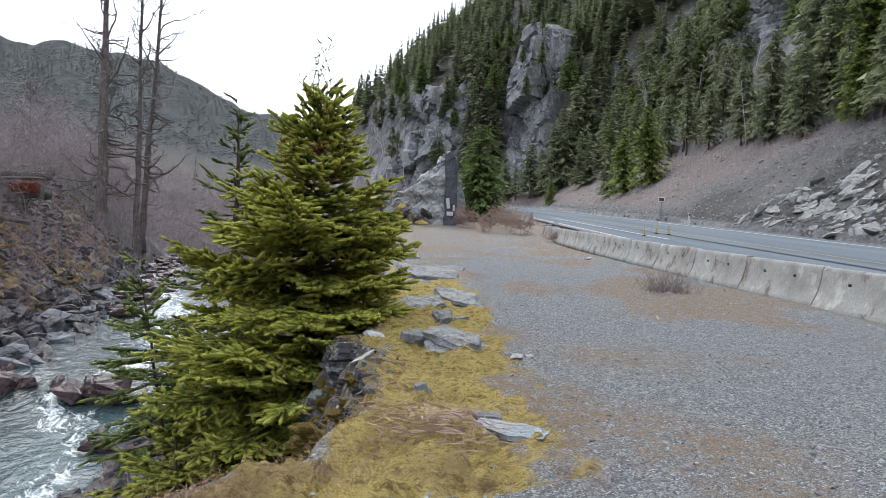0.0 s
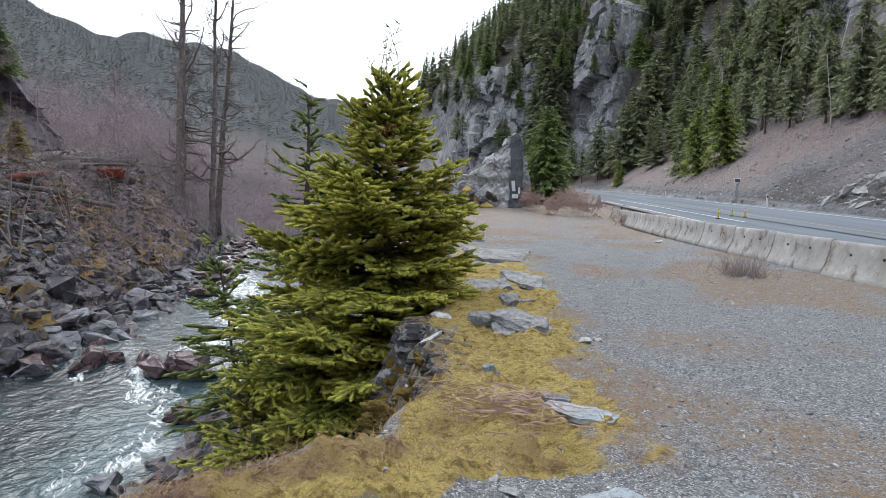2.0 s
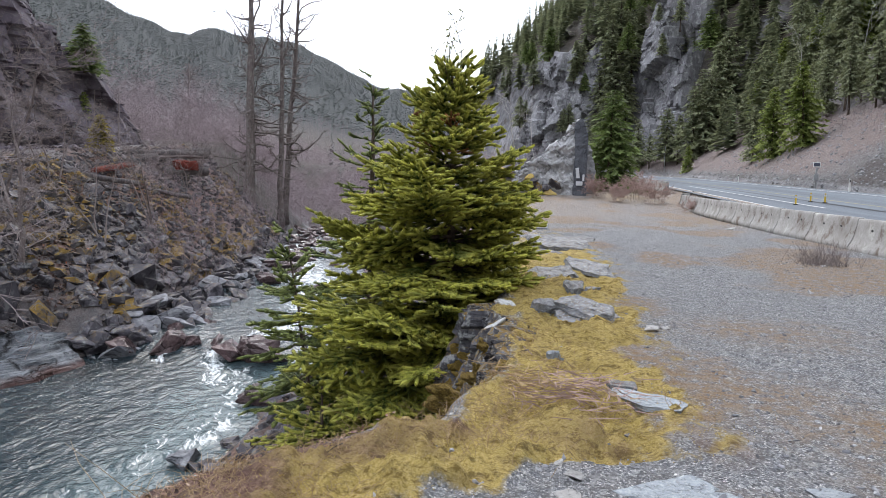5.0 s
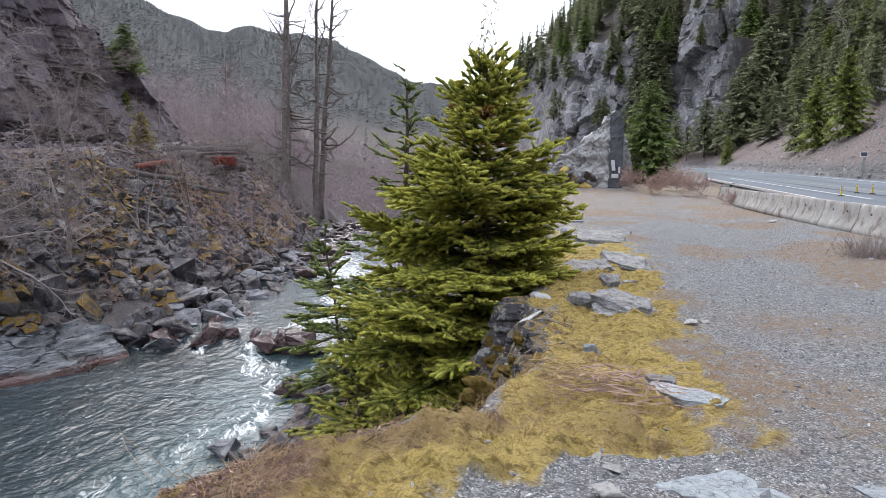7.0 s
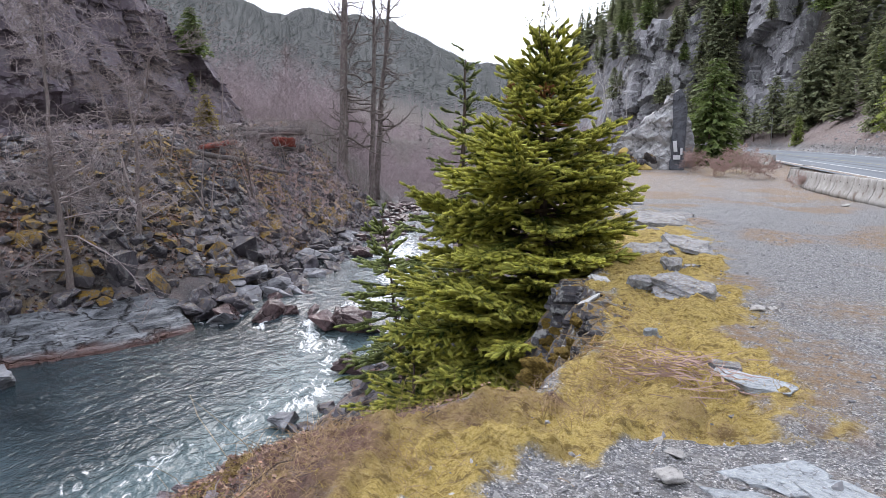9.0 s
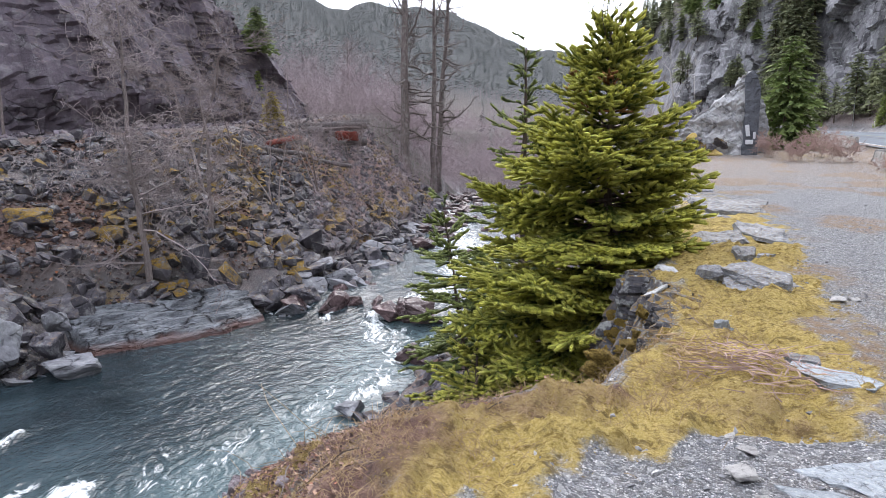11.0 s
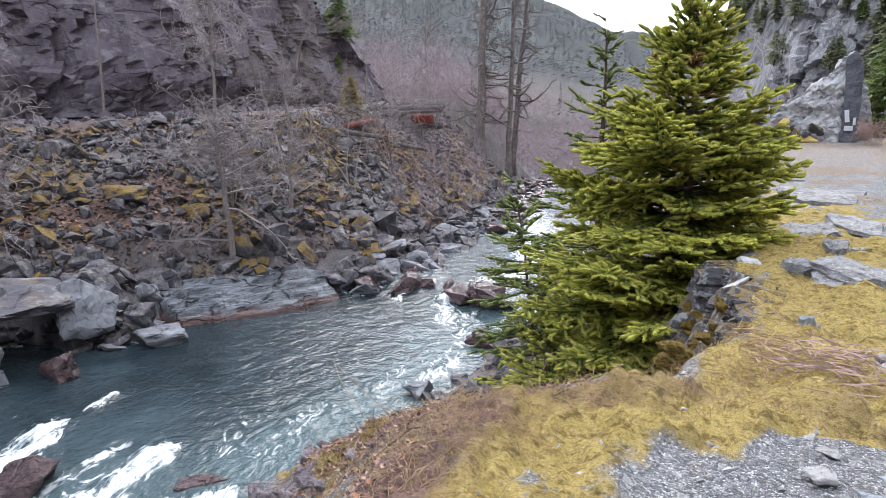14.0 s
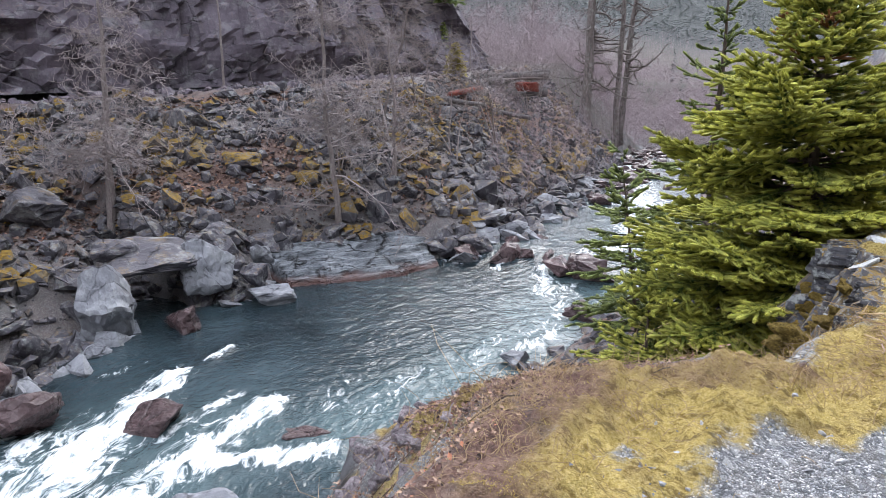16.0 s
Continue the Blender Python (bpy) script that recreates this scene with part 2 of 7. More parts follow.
def ground_material():
    s = Shade("ground_cover", 0.95)
    fine, mid, big, tiny = s.noise(60, 3, 0.7), s.noise(7, 5, 0.65), s.noise(0.7, 5, 0.6), s.noise(230, 2, 0.6)
    stones = s.cells(85, out="Color")
    gap = s.cells(85, "DISTANCE_TO_EDGE")
    sep = s.t.nodes.new("ShaderNodeSeparateColor")
    s.link(stones, sep.inputs[0])
    gravel = s.ramp(sep.outputs[0], (0.0, (0.11, 0.116, 0.13)), (0.45, (0.285, 0.3, 0.325)), (0.75, (0.49, 0.505, 0.525)), (1.0, (0.88, 0.88, 0.87)))
    gravel = s.mix(s.level(gap, 0.0, 0.12, 0.75, 0.0), gravel, (0.06, 0.057, 0.054))
    coarse = s.t.nodes.new("ShaderNodeSeparateColor")
    s.link(s.cells(26, out="Color"), coarse.inputs[0])
    gravel = s.mix(s.level(coarse.outputs[1], 0.55, 1.0, 0.0, 0.55), gravel, s.ramp(coarse.outputs[0], (0.3, (0.1, 0.1, 0.108)), (0.9, (0.62, 0.62, 0.62))))
    gravel = s.mix(s.level(mid, 0.4, 0.75, 0.0, 0.5), gravel, (0.25, 0.235, 0.21))
    dry = s.ramp(fine, (0.3, (0.19, 0.12, 0.065)), (0.7, (0.47, 0.34, 0.22)))
    moss = s.ramp(fine, (0.28, (0.36, 0.255, 0.065)), (0.48, (0.58, 0.44, 0.14)), (0.72, (0.72, 0.57, 0.25)))
    patch = s.noise(3.2, 7, 0.7)
    moss = s.mix(s.level(patch, 0.52, 0.66, 0.0, 0.45), moss, s.ramp(tiny, (0.35, (0.2, 0.13, 0.06)), (0.7, (0.46, 0.34, 0.19))))
    moss = s.mix(s.level(s.noise(9, 7, 0.75, stretch=(0.7, 1.4, 1)), 0.52, 0.61, 0.0, 0.8), moss, (0.13, 0.085, 0.03))
    moss = s.mix(s.level(s.noise(21, 5, 0.7, stretch=(0.7, 1.5, 1)), 0.53, 0.62, 0.0, 0.75), moss, (0.2, 0.13, 0.025))
    moss = s.mix(s.level(s.noise(110, 3, 0.6), 0.52, 0.66, 0.0, 0.35), moss, (0.27, 0.19, 0.05))
    moss = s.mix(s.level(big, 0.55, 0.72, 0.0, 0.4), moss, (0.2, 0.15, 0.03))
    speckle = s.math("ADD", s.math("MULTIPLY", s.noise(24, 6, 0.75), 0.5), s.math("MULTIPLY", s.noise(3.4, 7, 0.8), 0.5))
    litter = s.ramp(speckle, (0.34, (0.04, 0.024, 0.022)), (0.5, (0.19, 0.112, 0.088)), (0.66, (0.45, 0.3, 0.225)))
    rock = s.ramp(s.noise(0.9, 8, 0.7, stretch=(1, 1, 0.6)), (0.3, (0.06, 0.06, 0.066)), (0.5, (0.15, 0.15, 0.158)), (0.72, (0.33, 0.33, 0.34)))
    rock = s.mix(s.level(s.noise(0.11, 5, 0.65, stretch=(1, 1, 0.35)), 0.53, 0.62, 0.0, 0.55), rock, (0.42, 0.42, 0.43))
    rock = s.mix(s.level(s.noise(0.25, 6, 0.7), 0.55, 0.62, 0.0, 0.8), rock, (0.07, 0.06, 0.05))
    scree = s.ramp(s.cells(3.2, out="Color", stretch=(1, 1, 2)), (0.2, (0.046, 0.045, 0.045)), (0.8, (0.175, 0.173, 0.17)))
    scree = s.mix(s.level(s.noise(0.16, 6, 0.7), 0.42, 0.6), scree, s.ramp(mid, (0.3, (0.04, 0.034, 0.031)), (0.7, (0.11, 0.091, 0.083))))
    woods = s.ramp(s.noise(0.35, 8, 0.75), (0.3, (0.03, 0.03, 0.022)), (0.55, (0.075, 0.064, 0.052)), (0.75, (0.14, 0.112, 0.1)))
    c = s.mix(s.math("MULTIPLY", s.attribute("dry"), s.level(mid, 0.32, 0.6)), gravel, dry)
    edge = s.math("ADD", s.attribute("moss"), s.math("MULTIPLY", s.math("SUBTRACT", patch, 0.5), 2.2))
    c = s.mix(s.level(edge, 0.34, 0.66), c, moss)
    c = s.mix(s.attribute("litter"), c, litter)
    c = s.mix(s.attribute("woods"), c, woods)
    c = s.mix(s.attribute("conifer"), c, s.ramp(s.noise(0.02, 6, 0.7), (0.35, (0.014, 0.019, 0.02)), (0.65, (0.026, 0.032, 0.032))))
    c = s.mix(s.attribute("scree"), c, scree)
    c = s.mix(s.attribute("rock"), c, rock)
    s.color(c)
    h = s.math("ADD", s.math("MULTIPLY", fine, 0.3), s.math("ADD", mid, s.math("MULTIPLY", s.level(gap, 0, 0.25), 0.42)))
    s.bump(h, 0.03, 1.0)
    return s.mat


GROUND = ground_material()


def water_material():
    s = Shade("river_water", 0.08)
    s.bsdf.inputs["Specular IOR Level"].default_value = 0.5
    flow = (0.8, 0.6, 1)
    w1, w2 = s.noise(1.9, 3, 0.5, stretch=flow, distort=1.0), s.noise(7.5, 3, 0.6, stretch=flow, distort=0.5)

    def along(scale, detail, rough, long, distort):
        """Noise drawn out along the current."""
        turn = s.t.nodes.new("ShaderNodeMapping")
        turn.vector_type = "TEXTURE"
        turn.inputs["Rotation"].default_value = (0, 0, 0.5)
        turn.inputs["Scale"].default_value = (1, long, 1)
        n = s.t.nodes.new("ShaderNodeTexNoise")
        n.inputs["Scale"].default_value, n.inputs["Detail"].default_value = scale, detail
        n.inputs["Roughness"].default_value, n.inputs["Distortion"].default_value = rough, distort
        s.link(s.coords(), turn.inputs[0])
        s.link(turn.outputs[0], n.inputs["Vector"])
        return n.outputs[0]

    deep = s.ramp(s.noise(0.35, 4, 0.6), (0.3, (0.009, 0.016, 0.02)), (0.7, (0.036, 0.056, 0.066)))
    foam, milk = s.attribute("foam"), s.attribute("milk")
    lace = along(2.4, 9, 0.74, 2.2, 1.6)
    fine = along(5.5, 6, 0.7, 2.0, 0.8)
    amount = s.level(s.math("ADD", foam, s.math("MULTIPLY", s.math("SUBTRACT", lace, 0.5), 3.0)), 0.5, 0.86)
    amount = s.math("MULTIPLY", amount, s.level(foam, 0.06, 0.3))
    c = s.mix(s.math("MULTIPLY", milk, s.level(lace, 0.3, 0.65, 0.35, 0.9)), deep, (0.12, 0.178, 0.188))
    white = s.ramp(s.math("ADD", s.math("MULTIPLY", fine, 0.5), s.math("MULTIPLY", lace, 0.5)), (0.38, (0.34, 0.42, 0.44)), (0.56, (0.84, 0.87, 0.88)))
    c = s.mix(amount, c, white)
    s.color(c)
    s.rough(s.level(amount, 0, 1, 0.09, 0.75))
    s.bsdf.inputs["IOR"].default_value = 1.33
    s.bump(s.math("ADD", w1, s.math("MULTIPLY", w2, 0.45)), 0.13, 1.0)
    s.link(s.level(s.attribute("calm"), 0.0, 1.0, 1.0, 0.5), s.t.nodes["Bump"].inputs["Strength"])
    return s.mat


WATER = water_material()


def bark_material(name, dark, light, scale=1.0, lichen=0.0):
    s = Shade(name, 0.95)
    n = s.noise(14 * scale, 6, 0.7, stretch=(1, 1, 0.18))
    c = s.ramp(n, (0.3, dark), (0.7, light))
    if lichen:
        c = s.mix(s.level(s.noise(5 * scale, 5, 0.7), 0.5, 0.65, 0, lichen), c, (0.36, 0.36, 0.33))
    s.color(c).bump(n, 0.03 / scale, 1.0)
    return s.mat


BARK = bark_material("conifer_bark", (0.04, 0.03, 0.022), (0.15, 0.115, 0.09))
SNAG_BARK = bark_material("snag_bark", (0.06, 0.05, 0.048), (0.25, 0.21, 0.195), 0.6, 0.5)
TWIG = bark_material("bare_twig_bark", (0.14, 0.114, 0.11), (0.33, 0.28, 0.265), 2.0, 0.3)
LILAC_TWIG = bark_material("lilac_grey_twigs", (0.21, 0.175, 0.175), (0.42, 0.365, 0.36), 2.0, 0.3)
BRUSH = bark_material("purple_brush_twigs", (0.25, 0.2, 0.212), (0.42, 0.345, 0.36), 1.0)
BIRCH = bark_material("pale_birch_bark", (0.3, 0.28, 0.26), (0.62, 0.6, 0.57), 2.0)
OLD_LOG = bark_material("weathered_log", (0.05, 0.045, 0.045), (0.19, 0.172, 0.17), 1.0)


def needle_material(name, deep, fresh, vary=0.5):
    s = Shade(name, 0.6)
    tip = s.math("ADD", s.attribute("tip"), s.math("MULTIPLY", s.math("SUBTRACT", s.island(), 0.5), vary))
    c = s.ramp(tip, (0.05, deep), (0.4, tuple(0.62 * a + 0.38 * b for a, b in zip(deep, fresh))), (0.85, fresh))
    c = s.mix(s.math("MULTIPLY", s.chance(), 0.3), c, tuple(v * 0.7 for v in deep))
    s.color(c)
    s.bsdf.inputs["Specular IOR Level"].default_value = 0.25
    leaf = s.t.nodes.new("ShaderNodeBsdfTranslucent")
    s.link(c, leaf.inputs[0])
    both = s.t.nodes.new("ShaderNodeMixShader")
    both.inputs[0].default_value = 0.33
    s.link(s.bsdf.outputs[0], both.inputs[1])
    s.link(leaf.outputs[0], both.inputs[2])
    s.link(both.outputs[0], s.t.nodes["Material Output"].inputs[0])
    return s.mat


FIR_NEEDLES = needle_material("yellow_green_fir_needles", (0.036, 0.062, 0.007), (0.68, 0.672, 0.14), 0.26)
BLUE_NEEDLES = needle_material("blue_green_needles", (0.05, 0.072, 0.028), (0.34, 0.4, 0.12), 0.25)
RUST_NEEDLES = needle_material("rust_brown_needles", (0.16, 0.07, 0.03), (0.42, 0.2, 0.08), 0.3)
# forest greens greyed for haze, as are the dark and pine greens below
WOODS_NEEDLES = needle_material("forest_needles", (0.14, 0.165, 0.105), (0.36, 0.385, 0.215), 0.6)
# pale blue-grey mixed into this green stands for the haze of distance
HAZED_NEEDLES = needle_material("far_forest_needles", (0.1, 0.115, 0.112), (0.13, 0.145, 0.138), 0.3)
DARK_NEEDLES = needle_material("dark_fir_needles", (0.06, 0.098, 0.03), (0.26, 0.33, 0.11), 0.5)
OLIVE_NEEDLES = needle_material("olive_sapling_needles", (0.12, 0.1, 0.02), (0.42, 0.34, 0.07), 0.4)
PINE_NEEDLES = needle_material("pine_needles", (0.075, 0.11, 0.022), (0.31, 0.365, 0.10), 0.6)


def moss_material():
    s = Shade("moss_tufts", 0.95)
    patch = s.noise(3.2, 6, 0.7)
    c = s.ramp(s.island(), (0.0, (0.3, 0.205, 0.06)), (0.4, (0.42, 0.31, 0.09)), (0.8, (0.54, 0.41, 0.14)), (1.0, (0.62, 0.49, 0.22)))
    s.color(s.mix(s.level(patch, 0.52, 0.66, 0, 0.6), c, (0.24, 0.165, 0.08)))
    return s.mat


MOSS = moss_material()
CUSHION = Shade("ochre_moss_cushion", 0.95)
CUSHION.color(CUSHION.ramp(CUSHION.noise(14, 7, 0.75), (0.35, (0.07, 0.045, 0.01)), (0.5, (0.25, 0.165, 0.03)), (0.68, (0.48, 0.35, 0.08)))).bump(CUSHION.noise(30, 5, 0.7), 0.08, 1.0)
CUSHION = CUSHION.mat


def asphalt_material():
    s = Shade("asphalt", 0.85)
    n = s.noise(120, 3, 0.7)
    c = s.ramp(n, (0.3, (0.085, 0.1, 0.118)), (0.7, (0.15, 0.168, 0.19)))
    c = s.mix(s.level(s.noise(0.5, 4, 0.6, stretch=(1.5, 0.06, 1)), 0.4, 0.7, 0, 0.5), c, (0.235, 0.275, 0.305))
    s.color(c).bump(n, 0.004)
    return s.mat


def concrete_material():
    s = Shade("barrier_concrete", 0.9)
    n, big = s.noise(26, 6, 0.7), s.noise(1.6, 6, 0.7)
    c = s.ramp(n, (0.3, (0.25, 0.24, 0.225)), (0.7, (0.4, 0.395, 0.38)))
    c = s.mix(s.level(big, 0.46, 0.66, 0, 0.65), c, (0.19, 0.175, 0.155))
    shift = s.t.nodes.new("ShaderNodeVectorMath")
    s.link(s.coords(), shift.inputs[0])
    s.link(s.t.nodes.new("ShaderNodeObjectInfo").outputs["Location"], shift.inputs[1])
    squeeze = s.t.nodes.new("ShaderNodeMapping")
    squeeze.inputs["Scale"].default_value = (1, 1.1, 0.8)
    s.link(shift.outputs[0], squeeze.inputs[0])
    stain = s.t.nodes.new("ShaderNodeTexNoise")
    stain.inputs["Scale"].default_value, stain.inputs["Detail"].default_value, stain.inputs["Roughness"].default_value = 1.5, 8, 0.72
    s.link(squeeze.outputs[0], stain.inputs["Vector"])
    c = s.mix(s.level(stain.outputs[0], 0.55, 0.64, 0, 0.8), c, (0.11, 0.075, 0.055))
    c = s.mix(s.level(stain.outputs[0], 0.44, 0.36, 0, 0.6), c, (0.55, 0.54, 0.51))
    s.color(c).bump(n, 0.006)
    return s.mat


def plain(name, c, rough=0.6, metal=0.0, speck=0.25):
    s = Shade(name, rough)
    s.bsdf.inputs["Metallic"].default_value = metal
    s.color(s.mix(s.level(s.noise(18, 5, 0.7), 0.4, 0.75, 0, speck), c, tuple(v * 0.45 for v in c)))
    return s.mat


ASPHALT, CONCRETE = asphalt_material(), concrete_material()
LINE_PAINT = plain("worn_road_paint", (0.62, 0.62, 0.6), 0.7, speck=0.6)
YELLOW_PAINT = plain("yellow_plastic", (0.6, 0.42, 0.05))
WHITE_PLASTIC = plain("white_plastic", (0.72, 0.72, 0.7))
BLACK_PLASTIC = plain("black_plastic", (0.02, 0.02, 0.022))
GALVANISED = plain("galvanised_steel", (0.4, 0.41, 0.42), 0.45, 0.8)
PANEL_GLASS = plain("solar_panel_glass", (0.02, 0.025, 0.045), 0.15)
ROTTEN_RED = plain("red_rotten_wood", (0.2, 0.047, 0.033), 0.9, speck=0.8)
DRY_STALK = plain("dry_straw", (0.42, 0.3, 0.17), 0.9, speck=0.5)
PINK_TWIG = plain("dry_pinkish_twig", (0.4, 0.285, 0.25), 0.9, speck=0.5)
WHITE_PAINT = plain("faded_white_spray_paint", (0.62, 0.64, 0.66), 0.8, speck=0.4)

# ---- the lie of the land: x to the side, y up the valley, z over the gravel apron ----
WATER_Z = -5.0
EDGE_Y = [-60, -4, 1.6, 3.0, 3.6, 3.95, 5.0, 5.8, 7.0, 8.2, 12, 17, 25, 45, 58, 80, 140]
EDGE_X = [-2.3, -1.6, -1.5, -1.72, -1.2, -0.85, -0.62, -0.5, -0.62, -0.95, -1.0, -1.4, -2.1, -3.6, -6, -12, -38]
NEAR_Y = [-60, 0, 4, 6.4, 8.4, 13.2, 16, 22, 30, 40, 54, 80, 140]
NEAR_X = [-6, -6.6, -7.2, -7.8, -8.5, -8.2, -8.6, -9.6, -11.3, -14.5, -19.5, -30, -58]
FAR_Y = [-60, -10, 2.5, 5.2, 6.7, 7.6, 8.3, 9.6, 10.2, 13.9, 18.8, 21.8, 26, 32, 45, 54, 80, 140]
FAR_X = [-15, -15.5, -16.2, -17.6, -18.0, -18.5, -21.0, -21.1, -19.0, -18.5, -16.6, -15.6, -16.6, -18.2, -21.6, -24.6, -34, -64]
LEFT_FOOT = ((-36, -160), (-35, -20), (-34.5, 6), (-35, 14), (-33.5, 24), (-34, 34), (-37.5, 45), (-52, 56), (-90, 74), (-260, 130), (-900, 300))
RIGHT_FOOT = ((18.5, -300), (18.5, 100), (17, 122), (8, 143), (-4, 150), (-19, 160), (-44, 212), (-62, 330), (-90, 640), (-150, 1200))


def road_height(y):
    return 0.92 + (y - 24.5) * 0.0275


def road_shift(y):
    """How far the road swings to the left beyond the straight."""
    return -14 * smooth(88, 165, y) - 0.35 * np.maximum(y - 130, 0)


def beside(line, x, y):
    """Distance to a line of points, positive on its right when one looks along it."""
    best, sign = np.full(np.shape(x), 1e9), np.ones(np.shape(x))
    for (ax, ay), (bx, by) in zip(line, line[1:]):
        dx, dy = bx - ax, by - ay
        t = np.clip(((x - ax) * dx + (y - ay) * dy) / (dx * dx + dy * dy), 0, 1)
        d = np.hypot(x - ax - t * dx, y - ay - t * dy)
        side = np.sign((x - ax) * dy - (y - ay) * dx)
        near = d < best
        best, sign = np.where(near, d, best), np.where(near, side, sign)
    return best * sign


RIDGE_AZ = [-180, -60, 0, 8, 11, 13.6, 16.4, 19.6, 23.9, 28.5, 29.8, 32.4, 34.4, 37.5, 45, 60, 90, 180]
RIDGE_EL = [14, 16, 7, 6.5, 6.6, 7.4, 8.3, 9.2, 11.3, 12.0, 12.1, 11.0, 11.6, 13, 16, 18, 18, 14]


def height(x, y):
    """Height of the ground, without the fine relief."""
    x, y = np.asarray(x, float), np.asarray(y, float)
    r, az = np.hypot(x, y), np.degrees(np.arctan2(-x, y))
    edge = np.interp(y, EDGE_Y, EDGE_X) + 0.22 * fbm(x * 0.9, y * 0.9, 3, 3) * smooth(3, 6, y)
    near, far = np.interp(y, NEAR_Y, NEAR_X), np.interp(y, FAR_Y, FAR_X)
    near = near + 0.9 * fbm(y * 0.5, y * 0 + 3, 3, 5)
    far = far + 0.9 * fbm(y * 0.5, y * 0 + 9, 3, 6)
    # gravel apron, rising a little at its far end, and the road's bank on the right
    top = 0.05 * fbm(x * 0.35, y * 0.35, 3, 1) + 1.0 * smooth(36, 56, y) + np.clip(y - 56, 0, 300) * 0.02
    bed = road_height(y) - 0.3
    road_side = x - (8.1 + road_shift(y))
    top = np.where(road_side > -0.4, top + (bed - top) * smooth(-0.2, 0.5, road_side), top)
    # near bank: a soft mossy shoulder beside the camera, then a broken rock face farther up
    d = np.maximum(edge - x, 0)
    span = np.maximum(edge - near, 0.5)
    soft = -0.12 * d - (0.52 + 0.45 * smooth(2.9, 2.0, y)) * np.maximum(d - 0.25, 0) - 1.8 * np.maximum(d - 1.75, 0)
    face = -2.3 * smooth(0.0, 0.75, d) - 0.12 * d
    lower = -0.4 - 4.9 * (d / span) ** 0.8
    rocky = smooth(3.7, 4.4, y)
    face = np.maximum(face, lower) * 0.35 + face * 0.65
    drop = soft * (1 - rocky) + np.where(d < 0.75, face, np.minimum(face, lower)) * rocky
    bank = np.maximum(drop + 0.35 * fbm(x * 1.3, y * 1.3, 4, 2) * smooth(0.2, 1.0, d), -5.3)
    z = np.where(x > edge, top, np.where(d > 0, bank + top * smooth(2, 0, d), top))
    # river bed
    inside = smooth(0, 1.6, near - x) * smooth(0, 1.6, x - far)
    z = np.where(x < near, np.minimum(z, -5.1), z) - 1.1 * inside
    # far bank: boulders and talus up to a level bench
    f = far - x
    bench = 1.5 + (y - 10) * 0.07
    bench = np.minimum(bench, 6.5)
    rise = WATER_Z - 0.2 + 1.5 * smooth(0, 2.2, f) + (bench - WATER_Z - 1.3) * np.clip((f - 1.6) / 10.4, 0, 1) ** 0.92
    rise = rise - 0.75 * smooth(11.5, 13.5, y) * smooth(21.5, 19.5, y) * smooth(0.3, 1.0, f) * smooth(3.6, 2.6, f)
    rise = rise + 0.8 * fbm(x * 0.45, y * 0.45, 4, 8) * smooth(0.5, 3, f) * smooth(15, 11, f)
    z = np.where(f > 0, rise, z)
    z = z + np.where(f > 17, 0.06 * (f - 17), 0) * smooth(60, 90, y)
    # left rock wall behind the bench
    left = -beside(LEFT_FOOT, x, y) - 3.0
    tall = np.interp(y, [-60, 12, 20, 27, 33, 38, 44, 50, 60, 100], [34, 30, 22, 15, 11, 8.5, 5.5, 4.0, 4, 6])
    wall = np.minimum(2.1 * left, tall) + np.maximum(left - tall / 2.1, 0) * 0.55
    wall = wall + 2.2 * fbm(x * 0.16, y * 0.16, 4, 11) * smooth(0, 4, left)
    z = np.where(left > 0, np.maximum(z, bench + wall), z)
    # the high ridge across the valley
    crest = 1.6 + 1000 * np.tan(np.radians(np.interp(az, RIDGE_AZ, RIDGE_EL))) + 24 * fbm(az * 0.35, r * 0.004, 4, 13)
    u = np.clip((r - 240) / 760, 0, 1)
    z = np.where(r > 240, np.maximum(z, 4 + (crest - 4) * u ** 1.15), z)
    # right side: cut slope over the road, then the steep wooded hill with its crags
    right = beside(RIGHT_FOOT, x, y)
    base = road_height(np.clip(y, -200, 160)) + 0.1
    crag = smooth(105, 140, y) * smooth(290, 220, y)
    slope = 0.74 * np.minimum(right, 10.5) + 1.15 * np.maximum(right - 10.5, 0)
    slope = slope + 14 * smooth(0.08, 0.16, fbm(x * 0.02 + 3, y * 0.03, 3, 21)) * smooth(14, 26, right)
    cliff = 0.7 * np.minimum(right, 6) + 3.0 * np.clip(right - 6, 0, 9) + 0.85 * np.maximum(right - 15, 0)
    hill = slope * (1 - crag) + cliff * crag
    hill = hill * (0.4 + 0.6 * smooth(420, 230, y))
    hill = np.where(hill > 180, 180 + (hill - 180) * 0.35, hill)
    hill = hill + (2.6 * fbm(x * 0.11, y * 0.11, 4, 23) + 7 * fbm(x * 0.03, y * 0.03, 3, 24)) * smooth(8, 26, right)
    hill = hill + 0.7 * fbm(x * 0.5, y * 0.5, 4, 25) * smooth(1, 6, right)
    z = np.where(right > 0, np.maximum(np.where(r > 240, z, -9), base + hill), z)
    return z


def stand(x, y):
    return float(height(np.array([x]), np.array([y]))[0])


def steepness(x, y, e=0.25):
    return np.hypot(height(x + e, y) - height(x - e, y), height(x, y + e) - height(x, y - e)) / (2 * e)


